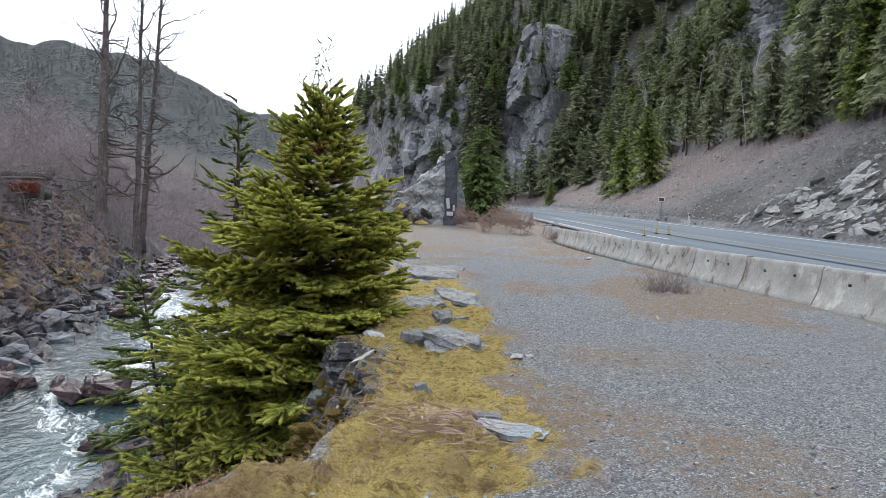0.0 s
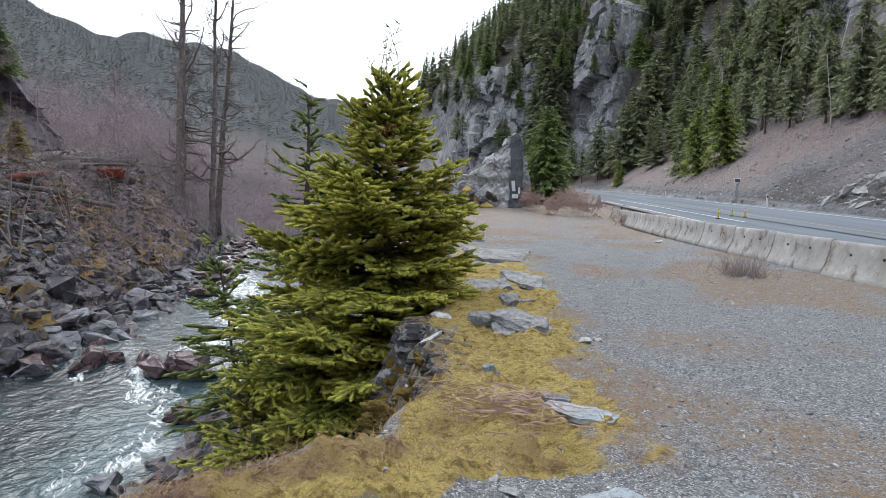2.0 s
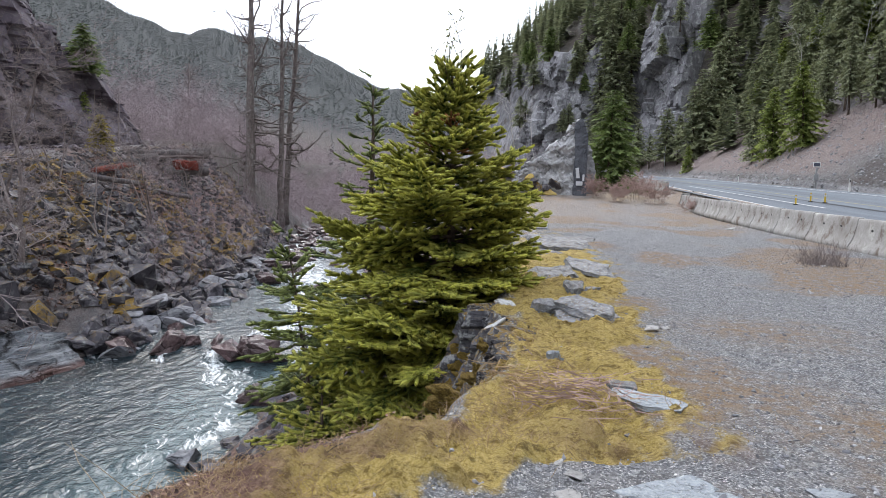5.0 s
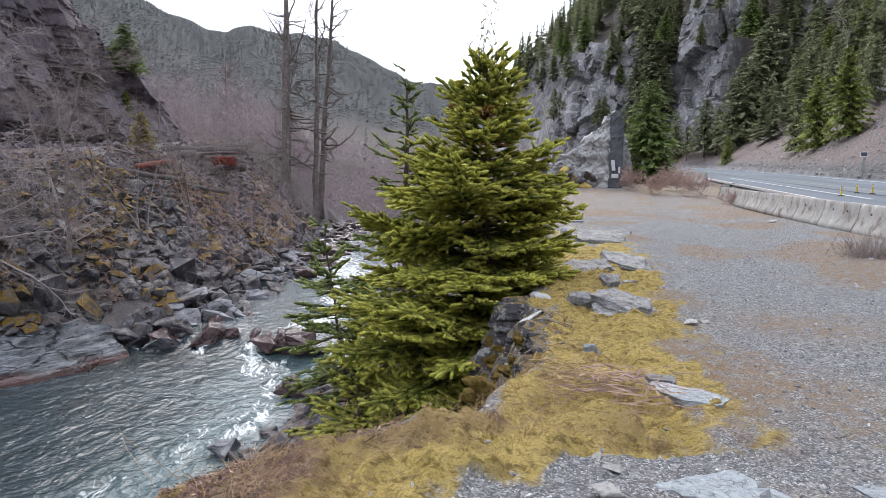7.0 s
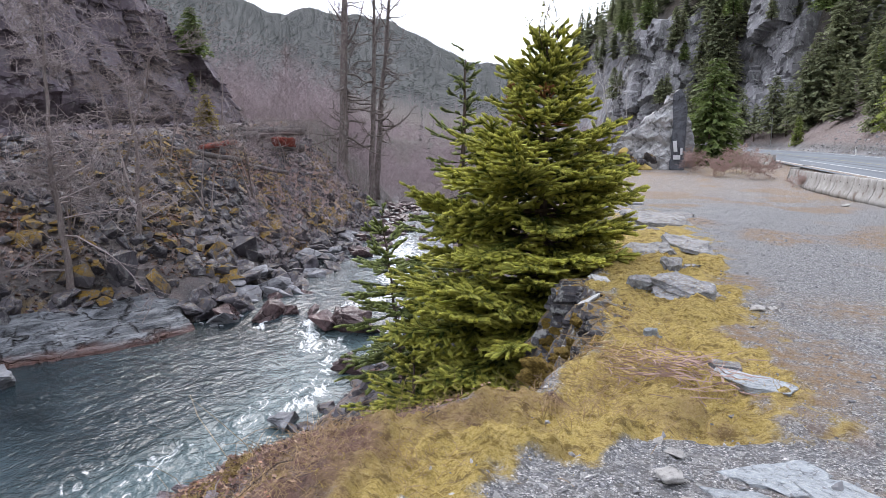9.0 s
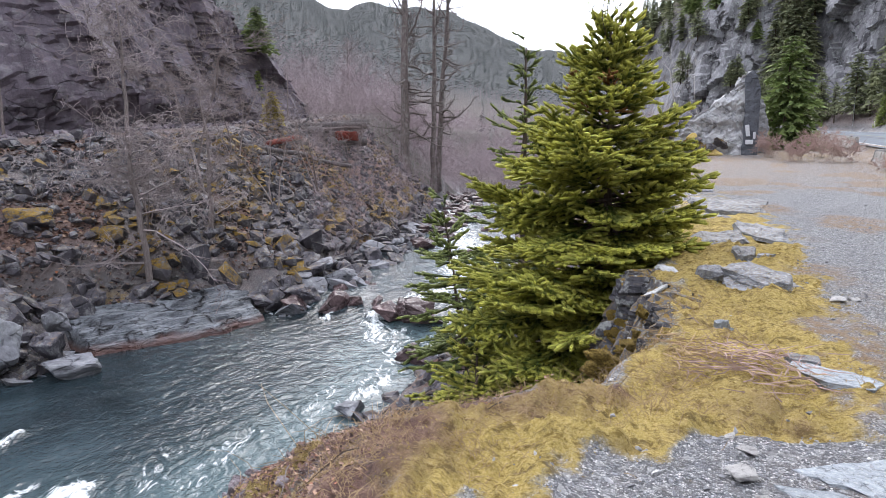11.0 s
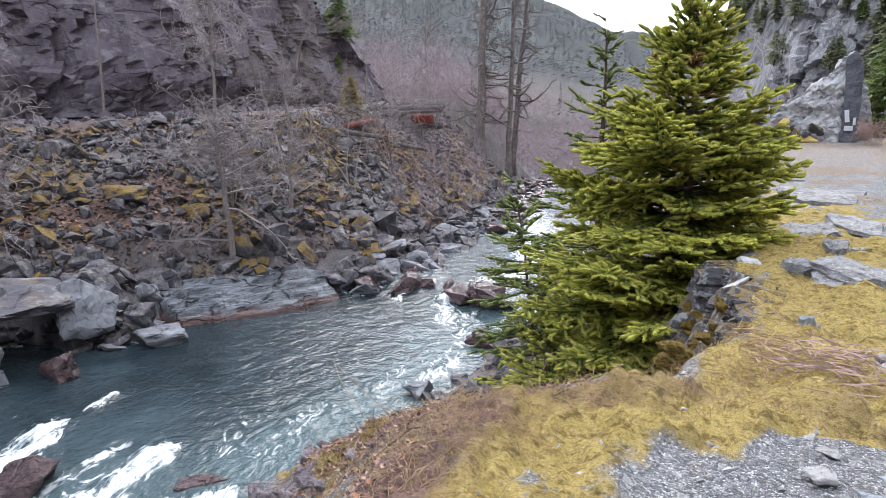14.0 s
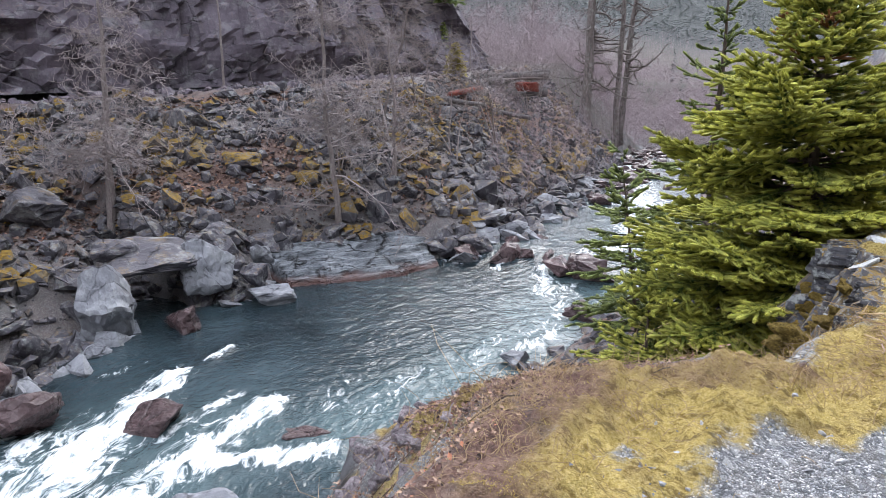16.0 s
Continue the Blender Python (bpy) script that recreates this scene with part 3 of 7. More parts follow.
def turf(x, y):
    """How mossy the shoulder is, and how high its cushions stand."""
    limit = np.interp(y, [0, 2.5, 3.0, 3.45, 3.75, 4.4, 5.4, 8.3, 11, 18, 30, 48], [-1.1, -0.8, -0.66, -0.2, 0.8, 0.95, 0.7, 0.8, 0.8, 0.45, -0.9, -2.7])
    edge = np.interp(y, EDGE_Y, EDGE_X)
    moss = smooth(0.4, -0.4, x - limit + 1.5 * fbm(x * 1.9, y * 1.5, 4, 41)) * (x > edge - np.where(y < 4.0, 1.9, 0.12)) * (1 - 0.75 * smooth(12, 24, y))
    moss = moss * (1 - smooth(-0.35, 0.2, edge - x) * smooth(-0.2, 0.03, fbm(x * 2.4, y * 2.4, 3, 58)) * 0.95)
    lift = 0.34 * fbm(x * 2.6, y * 3.2, 4, 45) + 0.15 * np.abs(fbm(x * 7, y * 7, 3, 46)) + 0.07 * fbm(x * 16, y * 16, 3, 47) + 0.015
    return moss, moss * lift * smooth(30, 8, np.hypot(x, y))


DRY_SPOTS = ((2.0, 7.4, 0.8, 0.7, 1.0), (1.65, 5.0, 0.5, 0.6, 1.0), (2.0, 4.5, 0.7, 0.5, 1.1), (2.1, 3.6, 0.5, 0.5, 1.2), (1.0, 3.1, 0.5, 0.25, 0.9), (5.3, 14.8, 1.6, 0.9, 1.1))


def build_ground():
    az = np.radians(np.concatenate([np.arange(-178, -52, 6.0), np.arange(-48, 84, 0.24), np.arange(86, 181, 6.0)]))
    r = np.concatenate([[0.02, 0.12, 0.25, 0.38], 0.5 * 1.0125 ** np.arange(0, 460), 0.5 * 1.0125 ** 459 * 1.03 ** np.arange(1, 90)])
    A, R = np.meshgrid(az, r, indexing="ij")
    x, y = -R * np.sin(A), R * np.cos(A)
    z = height(x, y)
    steep = steepness(x, y)
    left, right = -beside(LEFT_FOOT, x, y), beside(RIGHT_FOOT, x, y)
    edge = np.interp(y, EDGE_Y, EDGE_X)
    near, far = np.interp(y, NEAR_Y, NEAR_X), np.interp(y, FAR_Y, FAR_X)
    apron = (x > edge - 0.05) & (right < 0)
    rocky = smooth(0.8, 1.5, steep)
    rocky = np.where(right > 9, rocky * smooth(-0.06, 0.06, fbm(x * 0.06, y * 0.06, 3, 31)), rocky)
    # ledges and joints in the crags
    step = 1.7 + 1.2 * fbm(x * 0.07, y * 0.07, 2, 33)
    ledge = (z + 2 * fbm(x * 0.2, y * 0.2, 3, 35)) / step
    ledge = step * (smooth(0.35, 0.65, ledge - np.floor(ledge)) - (ledge - np.floor(ledge))) * 0.5
    z = z + rocky * np.where((left > 0) | (right > 8), ledge, 0.25 * ledge * (R < 60))
    push = rocky * ((left > 0) | (right > 8)) * 2.4 * fbm(x * 0.35 + z * 0.2, y * 0.35 - z * 0.35, 4, 37)
    push = push + rocky * (R < 20) * 0.35 * fbm(x * 2.2 + z, y * 2.2 - z * 1.5, 3, 39)
    # moss cushions and stones underfoot
    moss, lift = turf(x, y)
    moss = moss * (right < 0)
    far_moss = smooth(20, 30, y) * smooth(-0.12, 0.12, fbm(x * 0.25, y * 0.1, 3, 43)) * 0.3 * apron * (x < 7.3)
    moss = np.maximum(moss, far_moss)
    close = smooth(30, 8, R)
    z = z + lift
    z = z + close * apron * (1 - moss) * 0.012 * fbm(x * 14, y * 14, 3, 49)
    dry = np.maximum(smooth(-0.05, 0.1, fbm(x * 0.42 + 5, y * 0.34, 4, 51)), smooth(22, 34, y) * (0.6 + 0.9 * fbm(x * 0.3, y * 0.1, 3, 52))) * apron
    for cx, cy, sx, sy, a in DRY_SPOTS:
        dry = np.maximum(dry, a * np.exp(-((x - cx) / sx) ** 2 - ((y - cy) / sy) ** 2) * apron * (0.8 + 1.2 * fbm(x * 2.2, y * 1.6, 3, 60)))
    bank = (x <= edge + np.where(y < 4.0, 0.6, 0)) & (x > near - 0.5)
    litter = bank * smooth(1.2, 0.4, steep) * smooth(0.0, 0.35, edge - x + np.where(y < 4.0, 0.42, 0.05) + 0.9 * fbm(x * 1.2, y * 1.2, 3, 53)) * (0.45 + 0.55 * smooth(-0.2, 0.03, fbm(x * 2.4, y * 2.4, 3, 58)))
    litter = np.maximum(litter, 0.55 * np.exp(-((x - 0.6) / 0.7) ** 2 - ((y - 3.92) / 0.3) ** 2) * smooth(-0.12, 0.12, fbm(x * 3, y * 3, 3, 54)))
    talus = (x < far) & (left < 0)
    litter = np.where(talus, smooth(-0.12, 0.1, fbm(x * 0.3, y * 0.3, 3, 55)) * smooth(2, 5, far - x) * 0.6 + 0.4, litter)
    moss = np.where(talus, smooth(0.08, 0.2, fbm(x * 0.45, y * 0.45, 3, 57)) * 0.6, moss)
    woods = np.maximum(smooth(60, 90, R) * (left < 0) * (right < 0) * (x < far - 3), smooth(230, 300, R))
    woods = np.maximum(woods, np.maximum(smooth(9, 13, right), smooth(4, 9, left)))
    woods = np.maximum(woods, (y > 58) * (right < 0) * (x < 7) * smooth(58, 64, y))
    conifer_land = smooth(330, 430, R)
    onbench = talus * smooth(11.4, 12.2, far - x) * (y < 60)
    moss = moss * (1 - onbench)
    scree = smooth(0, 0.6, right) * smooth(13, 8, right)
    brown = smooth(0, 2, right) * smooth(14, 9, right) * smooth(40, 58, y + 30 * fbm(x * 0.2, y * 0.12, 3, 59)) * 0.8
    scree, litter = scree * (1 - brown), np.maximum(litter, brown * 0.75)
    rock = np.where(apron, 0, rocky) * (1 - 0.9 * conifer_land)
    rock = np.where((x < near) & (x > far), 0.8, rock)
    rock = np.where(talus, np.maximum(rock * 0.6, 0.12 + 0.4 * onbench), rock)
    x, y = x + push * -np.sign(x - 0.01) * 0.6, y - push * 0.5
    n, m = A.shape
    i = np.arange(n * m).reshape(n, m)
    j = np.roll(i, -1, axis=0)
    quads = np.stack([i[:, :-1], i[:, 1:], j[:, 1:], j[:, :-1]], -1).reshape(-1, 4)
    me = mesh_from("ground", np.stack([x, y, z], -1).reshape(-1, 3), quads, [GROUND], True)
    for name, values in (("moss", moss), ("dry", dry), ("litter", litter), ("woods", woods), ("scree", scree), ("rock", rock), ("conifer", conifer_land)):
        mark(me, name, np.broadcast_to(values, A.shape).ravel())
    tagged(new("ground", me), "gravel apron, mossy cliff edge, talus bank and wooded slopes", "ground", kind="structure")


build_ground()


def build_water():
    v = np.concatenate([np.arange(-14, 26, 0.11), 26 * 1.008 ** np.arange(0, 138)])
    u = np.linspace(0, 1, 130)
    V, U = np.meshgrid(v, u, indexing="ij")
    near, far = np.interp(V, NEAR_Y, NEAR_X) + 1.4, np.interp(V, FAR_Y, FAR_X) - 1.4
    x = far + (near - far) * U
    # white water: rapids downstream, a chute along the near bank, the step at the boulders and the riffle upstream
    def streaks(rows):
        out = np.zeros(x.shape)
        for ax, ay, bx, by, wide, a in rows:
            t = np.clip(((x - ax) * (bx - ax) + (V - ay) * (by - ay)) / ((bx - ax) ** 2 + (by - ay) ** 2), 0, 1)
            d = np.hypot(x - ax - t * (bx - ax), V - ay - t * (by - ay))
            out = np.maximum(out, a * np.exp(-(d / wide) ** 2))
        return out

    foam = streaks(((-14.6, 6.9, -13.3, 4.6, 0.6, 0.9), (-13.4, 4.6, -11.4, 2.2, 1.1, 0.85), (-14.2, 3.4, -12.5, 1.2, 0.7, 0.8), (-11.5, 7.5, -11.0, 5.7, 0.5, 0.95),
                    (-11.0, 5.7, -10.6, 3.0, 0.8, 0.85), (-8.9, 7.05, -10.6, 5.2, 0.4, 0.95), (-12.5, 7.3, -12.1, 5.2, 0.22, 0.7),
                    (-15.1, 8.7, -14.8, 7.9, 0.22, 0.8), (-15.9, 6.7, -16.0, 5.8, 0.18, 0.6), (-8.8, 15.7, -9.1, 13.3, 0.5, 0.52), (-9.6, 17.5, -9.6, 12.0, 0.8, 0.36),
                    (-10.2, 10.9, -9.5, 8.5, 0.5, 0.46), (-11.2, 9.5, -10.4, 8.3, 0.5, 0.34), (-12.4, 21.0, -11.2, 18.3, 0.55, 0.65), (-14.6, 20.9, -14.4, 20.1, 0.3, 0.8),
                    (-12.6, 21.1, -12.2, 20.2, 0.5, 0.9), (-10.8, 19.6, -9.5, 16.8, 0.6, 0.5), (-11.1, 27.5, -11.6, 22.6, 0.8, 0.75), (-14.2, 34.0, -12.0, 28.0, 1.3, 0.72),
                    (-20.7, 47.0, -15.0, 36.0, 2.0, 0.7), (-26.0, 58.0, -20.7, 47.0, 2.0, 0.7)))
    milk = streaks(((-9.6, 19.5, -9.2, 8.0, 1.5, 0.8), (-11.5, 20.0, -10.4, 16.0, 1.2, 0.6), (-11.0, 6.0, -10.0, 1.0, 1.7, 0.7), (-13.2, 4.6, -12.0, 0.0, 1.4, 0.75), (-11.5, 27.0, -20.0, 46.0, 2.5, 0.7)))
    z = WATER_Z + 0.07 * fbm(x * 1.1, V * 0.7, 3, 61) + (0.05 + 0.6 * foam ** 2) * fbm(x * 1.6 + V * 0.3, V * 1.5, 4, 63) * smooth(0.02, 0.5, foam + 0.1)
    z = z + 0.5 * smooth(19.5, 23.0, V) - 0.25 * smooth(7, 3, V)
    n, m = x.shape
    i = np.arange(n * m).reshape(n, m)
    quads = np.stack([i[:-1, :-1], i[:-1, 1:], i[1:, 1:], i[1:, :-1]], -1).reshape(-1, 4)
    me = mesh_from("water", np.stack([x, V, z], -1).reshape(-1, 3), quads, [WATER], True)
    mark(me, "foam", foam.ravel())
    mark(me, "milk", milk.ravel())
    mark(me, "calm", streaks(((-17.5, 12.5, -15.2, 5.5, 2.2, 1.0), (-14.5, 10.5, -13.2, 7.6, 1.6, 0.9))).ravel())
    tagged(new("water", me), "dark teal mountain river breaking into white rapids", "river", kind="structure")


build_water()


def strip(name, left, right_x, y0, y1, step, lift, material, label, category="road", kind="structure", fall=0.35):
    """A ribbon along the road from left to right_x (metres across), from y0 to y1."""
    v = np.arange(y0, y1 + step * 0.5, step)
    u = np.linspace(left, right_x, 7)
    V, U = np.meshgrid(v, u, indexing="ij")
    z = road_height(V) - fall * (17 - U) / 8.7 + lift
    n, m = U.shape
    i = np.arange(n * m).reshape(n, m)
    quads = np.stack([i[:-1, :-1], i[:-1, 1:], i[1:, 1:], i[1:, :-1]], -1).reshape(-1, 4)
    ob = new(name, mesh_from(name, np.stack([U + road_shift(V), V, z], -1).reshape(-1, 3), quads, [material], True))
    return tagged(ob, label, category, kind=kind)


strip("road", 8.3, 17.6, -80, 200, 1.0, 0.02, ASPHALT, "grey two-lane asphalt highway behind a concrete barrier")

# ---- rocks ----
def hull_template(seed, flat=1.0, points=15, blocky=True):
    """Vertices and triangles of an angular rock about one metre across, its base near z = -0.5."""
    rng = np.random.default_rng(seed)
    bm = bmesh.new()
    for _ in range(points):
        v = rng.normal(size=3)
        v = v / (np.abs(v).max() if blocky else np.linalg.norm(v)) * rng.uniform(0.42, 0.55)
        bm.verts.new((v[0] * rng.uniform(0.8, 1.1), v[1] * rng.uniform(0.75, 1.05), v[2] * flat))
    out = bmesh.ops.convex_hull(bm, input=bm.verts)
    loose = [v for v in bm.verts if not v.link_faces]
    bmesh.ops.delete(bm, geom=loose, context="VERTS")
    bmesh.ops.triangulate(bm, faces=bm.faces[:])
    bm.verts.index_update()
    verts = np.array([v.co[:] for v in bm.verts])
    faces = np.array([[v.index for v in f.verts] for f in bm.faces])
    bm.free()
    return verts, faces


BLOCKS = [hull_template(100 + k, (0.75, 0.5, 0.9, 0.42)[k % 4]) for k in range(16)]


def turned(angles):
    a, b, c = angles
    return np.array(Euler((a, b, c)).to_matrix())


def joined_rocks(name, places, sizes, seed, material, label, category, sink=0.3, templates=BLOCKS, tilt=0.5):
    rng = np.random.default_rng(seed)
    vs, fs, total = [], [], 0
    for (x, y, z), s in zip(places, sizes):
        v, f = templates[rng.integers(len(templates))]
        v = (v * s * rng.uniform(0.75, 1.3, 3)) @ turned((rng.normal() * tilt, rng.normal() * tilt, rng.uniform(0, 6.3))).T
        v = v + (x, y, z + s * (0.3 - sink))
        vs.append(v)
        fs.append(f + total)
        total += len(v)
    ob = new(name, mesh_from(name, np.concatenate(vs), np.concatenate(fs), [material]))
    return tagged(ob, label, category, kind="stuff")


def boulder_mesh(name, seed, flat, material, rough=0.09, subdivide=3):
    """A larger rock: an angular hull, cut finer, with worn edges and chipped faces."""
    v, f = hull_template(seed, flat, 13)
    bm = bmesh.new()
    made = [bm.verts.new(p) for p in v]
    for t in f:
        bm.faces.new([made[i] for i in t])
    bmesh.ops.dissolve_limit(bm, angle_limit=0.25, verts=bm.verts[:], edges=bm.edges[:])
    bmesh.ops.bevel(bm, geom=bm.edges[:], offset=0.035, segments=1, affect="EDGES", clamp_overlap=True)
    bmesh.ops.triangulate(bm, faces=bm.faces[:])
    for _ in range(subdivide):
        long_edges = [e for e in bm.edges if e.calc_length() > 0.1]
        if not long_edges:
            break
        bmesh.ops.subdivide_edges(bm, edges=long_edges, cuts=1, use_grid_fill=False)
        bmesh.ops.triangulate(bm, faces=[p for p in bm.faces if len(p.verts) > 3])
    off = Vector((seed * 3.1, seed * 1.7, 0))
    for p in bm.verts:
        n = noise.fractal(p.co * 2.6 + off, 0.9, 2.1, 4)
        step = math.floor((p.co.z + 0.1 * noise.noise(p.co * 3 + off)) * 7) / 7 - p.co.z
        p.co += p.co.normalized() * n * rough + Vector((p.co.x, p.co.y, 0)) * step * 0.25
    me = bpy.data.meshes.new(name)
    bm.to_mesh(me)
    bm.free()
    me.materials.append(material)
    return me


def boulder(x, y, z, sx, sy, sz, seed, material, label, turn=0, tip=0, flat=0.8, name="boulder", group=""):
    ob = new(name, boulder_mesh(name, seed, flat, material))
    ob.matrix_world = pose(x, y, z, tip, tip * 0.5, turn) @ Matrix.Diagonal((sx, sy, sz, 1))
    return tagged(ob, label, "rock", group)


BANK = "boulders on the far bank"
RIVER = "boulders in the river"
boulder(-18.5, 7.1, -4.05, 1.9, 1.7, 2.7, 3, ROCK_PALE, "pale squared boulder standing at the water's edge", 20, 5, group=BANK)
boulder(-19.2, 10.6, -3.75, 1.9, 1.7, 2.3, 8, ROCK_PALE, "large grey split boulder overhanging the pool", 65, -14, group=BANK)
boulder(-18.0, 5.0, -4.7, 1.1, 1.1, 1.5, 5, ROCK, "grey blunt boulder leaning over the river", 40, 12, group=BANK)
boulder(-17.6, 8.7, -4.75, 1.3, 1.1, 1.1, 11, ROCK_WET, "wet reddish boulder in a dark hollow", 10, 5, group=BANK)
boulder(-19.9, 8.9, -3.25, 3.2, 2.6, 1.0, 12, ROCK, "flat grey block bridging a dark hollow", 80, 3, group=BANK)
boulder(-17.6, 12.0, -4.75, 1.6, 0.9, 0.8, 14, ROCK_PALE, "low pale boulder lapped by water", 55, 0, group=BANK)
boulder(-18.6, 11.8, -4.2, 1.1, 0.8, 1.2, 15, ROCK, "brown-grey tilted block beside a slab", 20, 20, group=BANK)
boulder(-19.0, 12.5, -3.6, 1.0, 0.9, 1.2, 17, ROCK_PALE, "upright pale block at the end of a slab", 0, 14, group=BANK)
boulder(-22.9, 6.6, -1.7, 2.6, 2.0, 1.7, 19, ROCK, "big dark slate block in the talus", 15, 10, group=BANK)
boulder(-22.4, 11.3, -1.9, 0.8, 0.7, 1.0, 21, ROCK_MOSSY, "yellow moss-capped stone in the talus", 0, 0, group=BANK)
boulder(-23.9, 15.2, -0.9, 1.7, 1.4, 1.0, 23, ROCK_MOSSY, "rounded grey rock with a moss collar", 30, 0, group=BANK)
boulder(-20.6, 8.3, -3.1, 2.0, 1.5, 1.1, 25, ROCK, "broad grey slate block above the pool", 50, 8, group=BANK)
boulder(-15.1, 3.6, -4.9, 1.9, 1.5, 1.5, 27, ROCK_WET, "wet red-brown boulder at the head of rapids", 30, 0, group=RIVER)
boulder(-16.6, 3.3, -4.6, 1.5, 1.3, 1.6, 28, ROCK_WET, "wet dark boulder under the far bank", 70, 0, group=RIVER)
boulder(-12.6, 5.5, -5.05, 1.5, 1.0, 0.95, 29, ROCK_WET, "dark wet boulder splitting the white water", 25, 0, group=RIVER)
boulder(-8.8, 4.3, -4.95, 1.3, 1.1, 1.1, 31, ROCK_PALE, "pale rounded boulder below the near bank", 60, 0, group=RIVER)
boulder(-9.9, 7.3, -5.3, 1.3, 0.9, 0.8, 33, ROCK_WET, "dark drowned boulder under spilling water", 60, 0, group=RIVER)
boulder(-14.5, 8.4, -5.24, 1.3, 0.9, 0.6, 35, ROCK_WET, "wet brown drowned boulder just under the surface", 15, 0, group=RIVER)
boulder(-14.9, 21.7, -4.75, 1.0, 0.9, 0.9, 37, ROCK_WET, "reddish wet boulder in the river step", 30, 0, group=RIVER)
boulder(-13.0, 21.9, -4.8, 1.5, 0.9, 0.9, 39, ROCK_WET, "low reddish wet boulder in the river step", 75, 0, group=RIVER)
boulder(-11.0, 21.0, -4.7, 1.7, 1.4, 1.5, 41, ROCK_WET, "dark rounded boulder beside the chute", 10, 0, group=RIVER)
boulder(-16.2, 21.4, -4.5, 1.5, 1.0, 1.0, 43, ROCK, "grey angular boulder at the end of the slab", 50, 8, group=BANK)
boulder(-8.4, 13.0, -4.9, 1.3, 0.8, 0.55, 45, ROCK_PALE, "thin pale shelf of rock at the near shore", 60, 8, group=RIVER)
boulder(-9.0, 17.0, -4.8, 1.2, 0.9, 0.8, 47, ROCK_WET, "wet stone beside the chute", 20, 0, group=RIVER)
boulder(-14.0, 33.5, -4.6, 1.1, 0.8, 0.8, 49, ROCK_WET, "dark stone breaking the upstream riffle", 20, 0, group=RIVER)
boulder(-16.5, 44.0, -4.6, 1.3, 0.9, 0.9, 51, ROCK_WET, "dark stone far up the riffle", 20, 0, group=RIVER)


def shore_boulders():
    """Blocks heaped along the far shore above the slab, some of them rust-red and wet."""
    rng = np.random.default_rng(53)
    shapes = [[boulder_mesh("boulder", 800 + k, (0.7, 0.5, 0.85, 0.6)[k % 4], m, 0.07, 2) for k in range(6)] for m in (ROCK, ROCK_PALE, ROCK_WET)]

    def put(x, y, z, s, kind, label, group, long=1.3):
        ob = new("boulder", shapes[kind][int(rng.integers(6))])
        ob.matrix_world = pose(x, y, z, rng.normal() * 14, rng.normal() * 14, rng.uniform(0, 360)) @ Matrix.Diagonal((s * long, s, s * rng.uniform(0.65, 1.0), 1))
        tagged(ob, label, "rock", group)

    for x, y, s, long in ((-16.4, 20.7, 1.2, 1.6), (-14.6, 21.1, 1.1, 1.5), (-14.0, 21.8, 0.9, 1.2), (-12.2, 21.0, 1.2, 1.9), (-10.2, 20.7, 1.4, 1.5), (-15.6, 23.0, 1.1, 1.4), (-14.9, 24.2, 0.8, 1.3)):
        put(x, y, -4.62, s, 2, "rust-red wet boulder in the river step", RIVER, long)
    line_y, line_x = [20.4, 22.2, 24.0, 27.5, 29.8, 32, 38, 46], [-17.4, -16.4, -15.2, -16.9, -16.2, -17.2, -19.4, -21.4]
    for k in range(110):
        y = 20.2 + 26 * rng.random() ** 1.4
        back = abs(rng.normal()) * 1.3
        x = np.interp(y, line_y, line_x) - back + 0.2
        s = rng.uniform(0.5, 1.5) * (1.0 if y < 30 else 0.75)
        kind = 1 if rng.random() < 0.3 else 0
        put(x, y, -4.75 + 0.45 * back + 0.15 * s, s, kind, "pale washed block on the far shore" if kind else "angular slate block heaped on the far shore", BANK)

    for k in range(130):
        y = rng.uniform(34, 76)
        x = np.interp(y, FAR_Y, FAR_X) + rng.normal() * 1.2 + 1.0
        put(x, y, -4.45 + 0.1 * rng.random(), rng.uniform(0.45, 1.25), 2, "dark wet stone at the edge of the upstream riffle", RIVER)


shore_boulders()


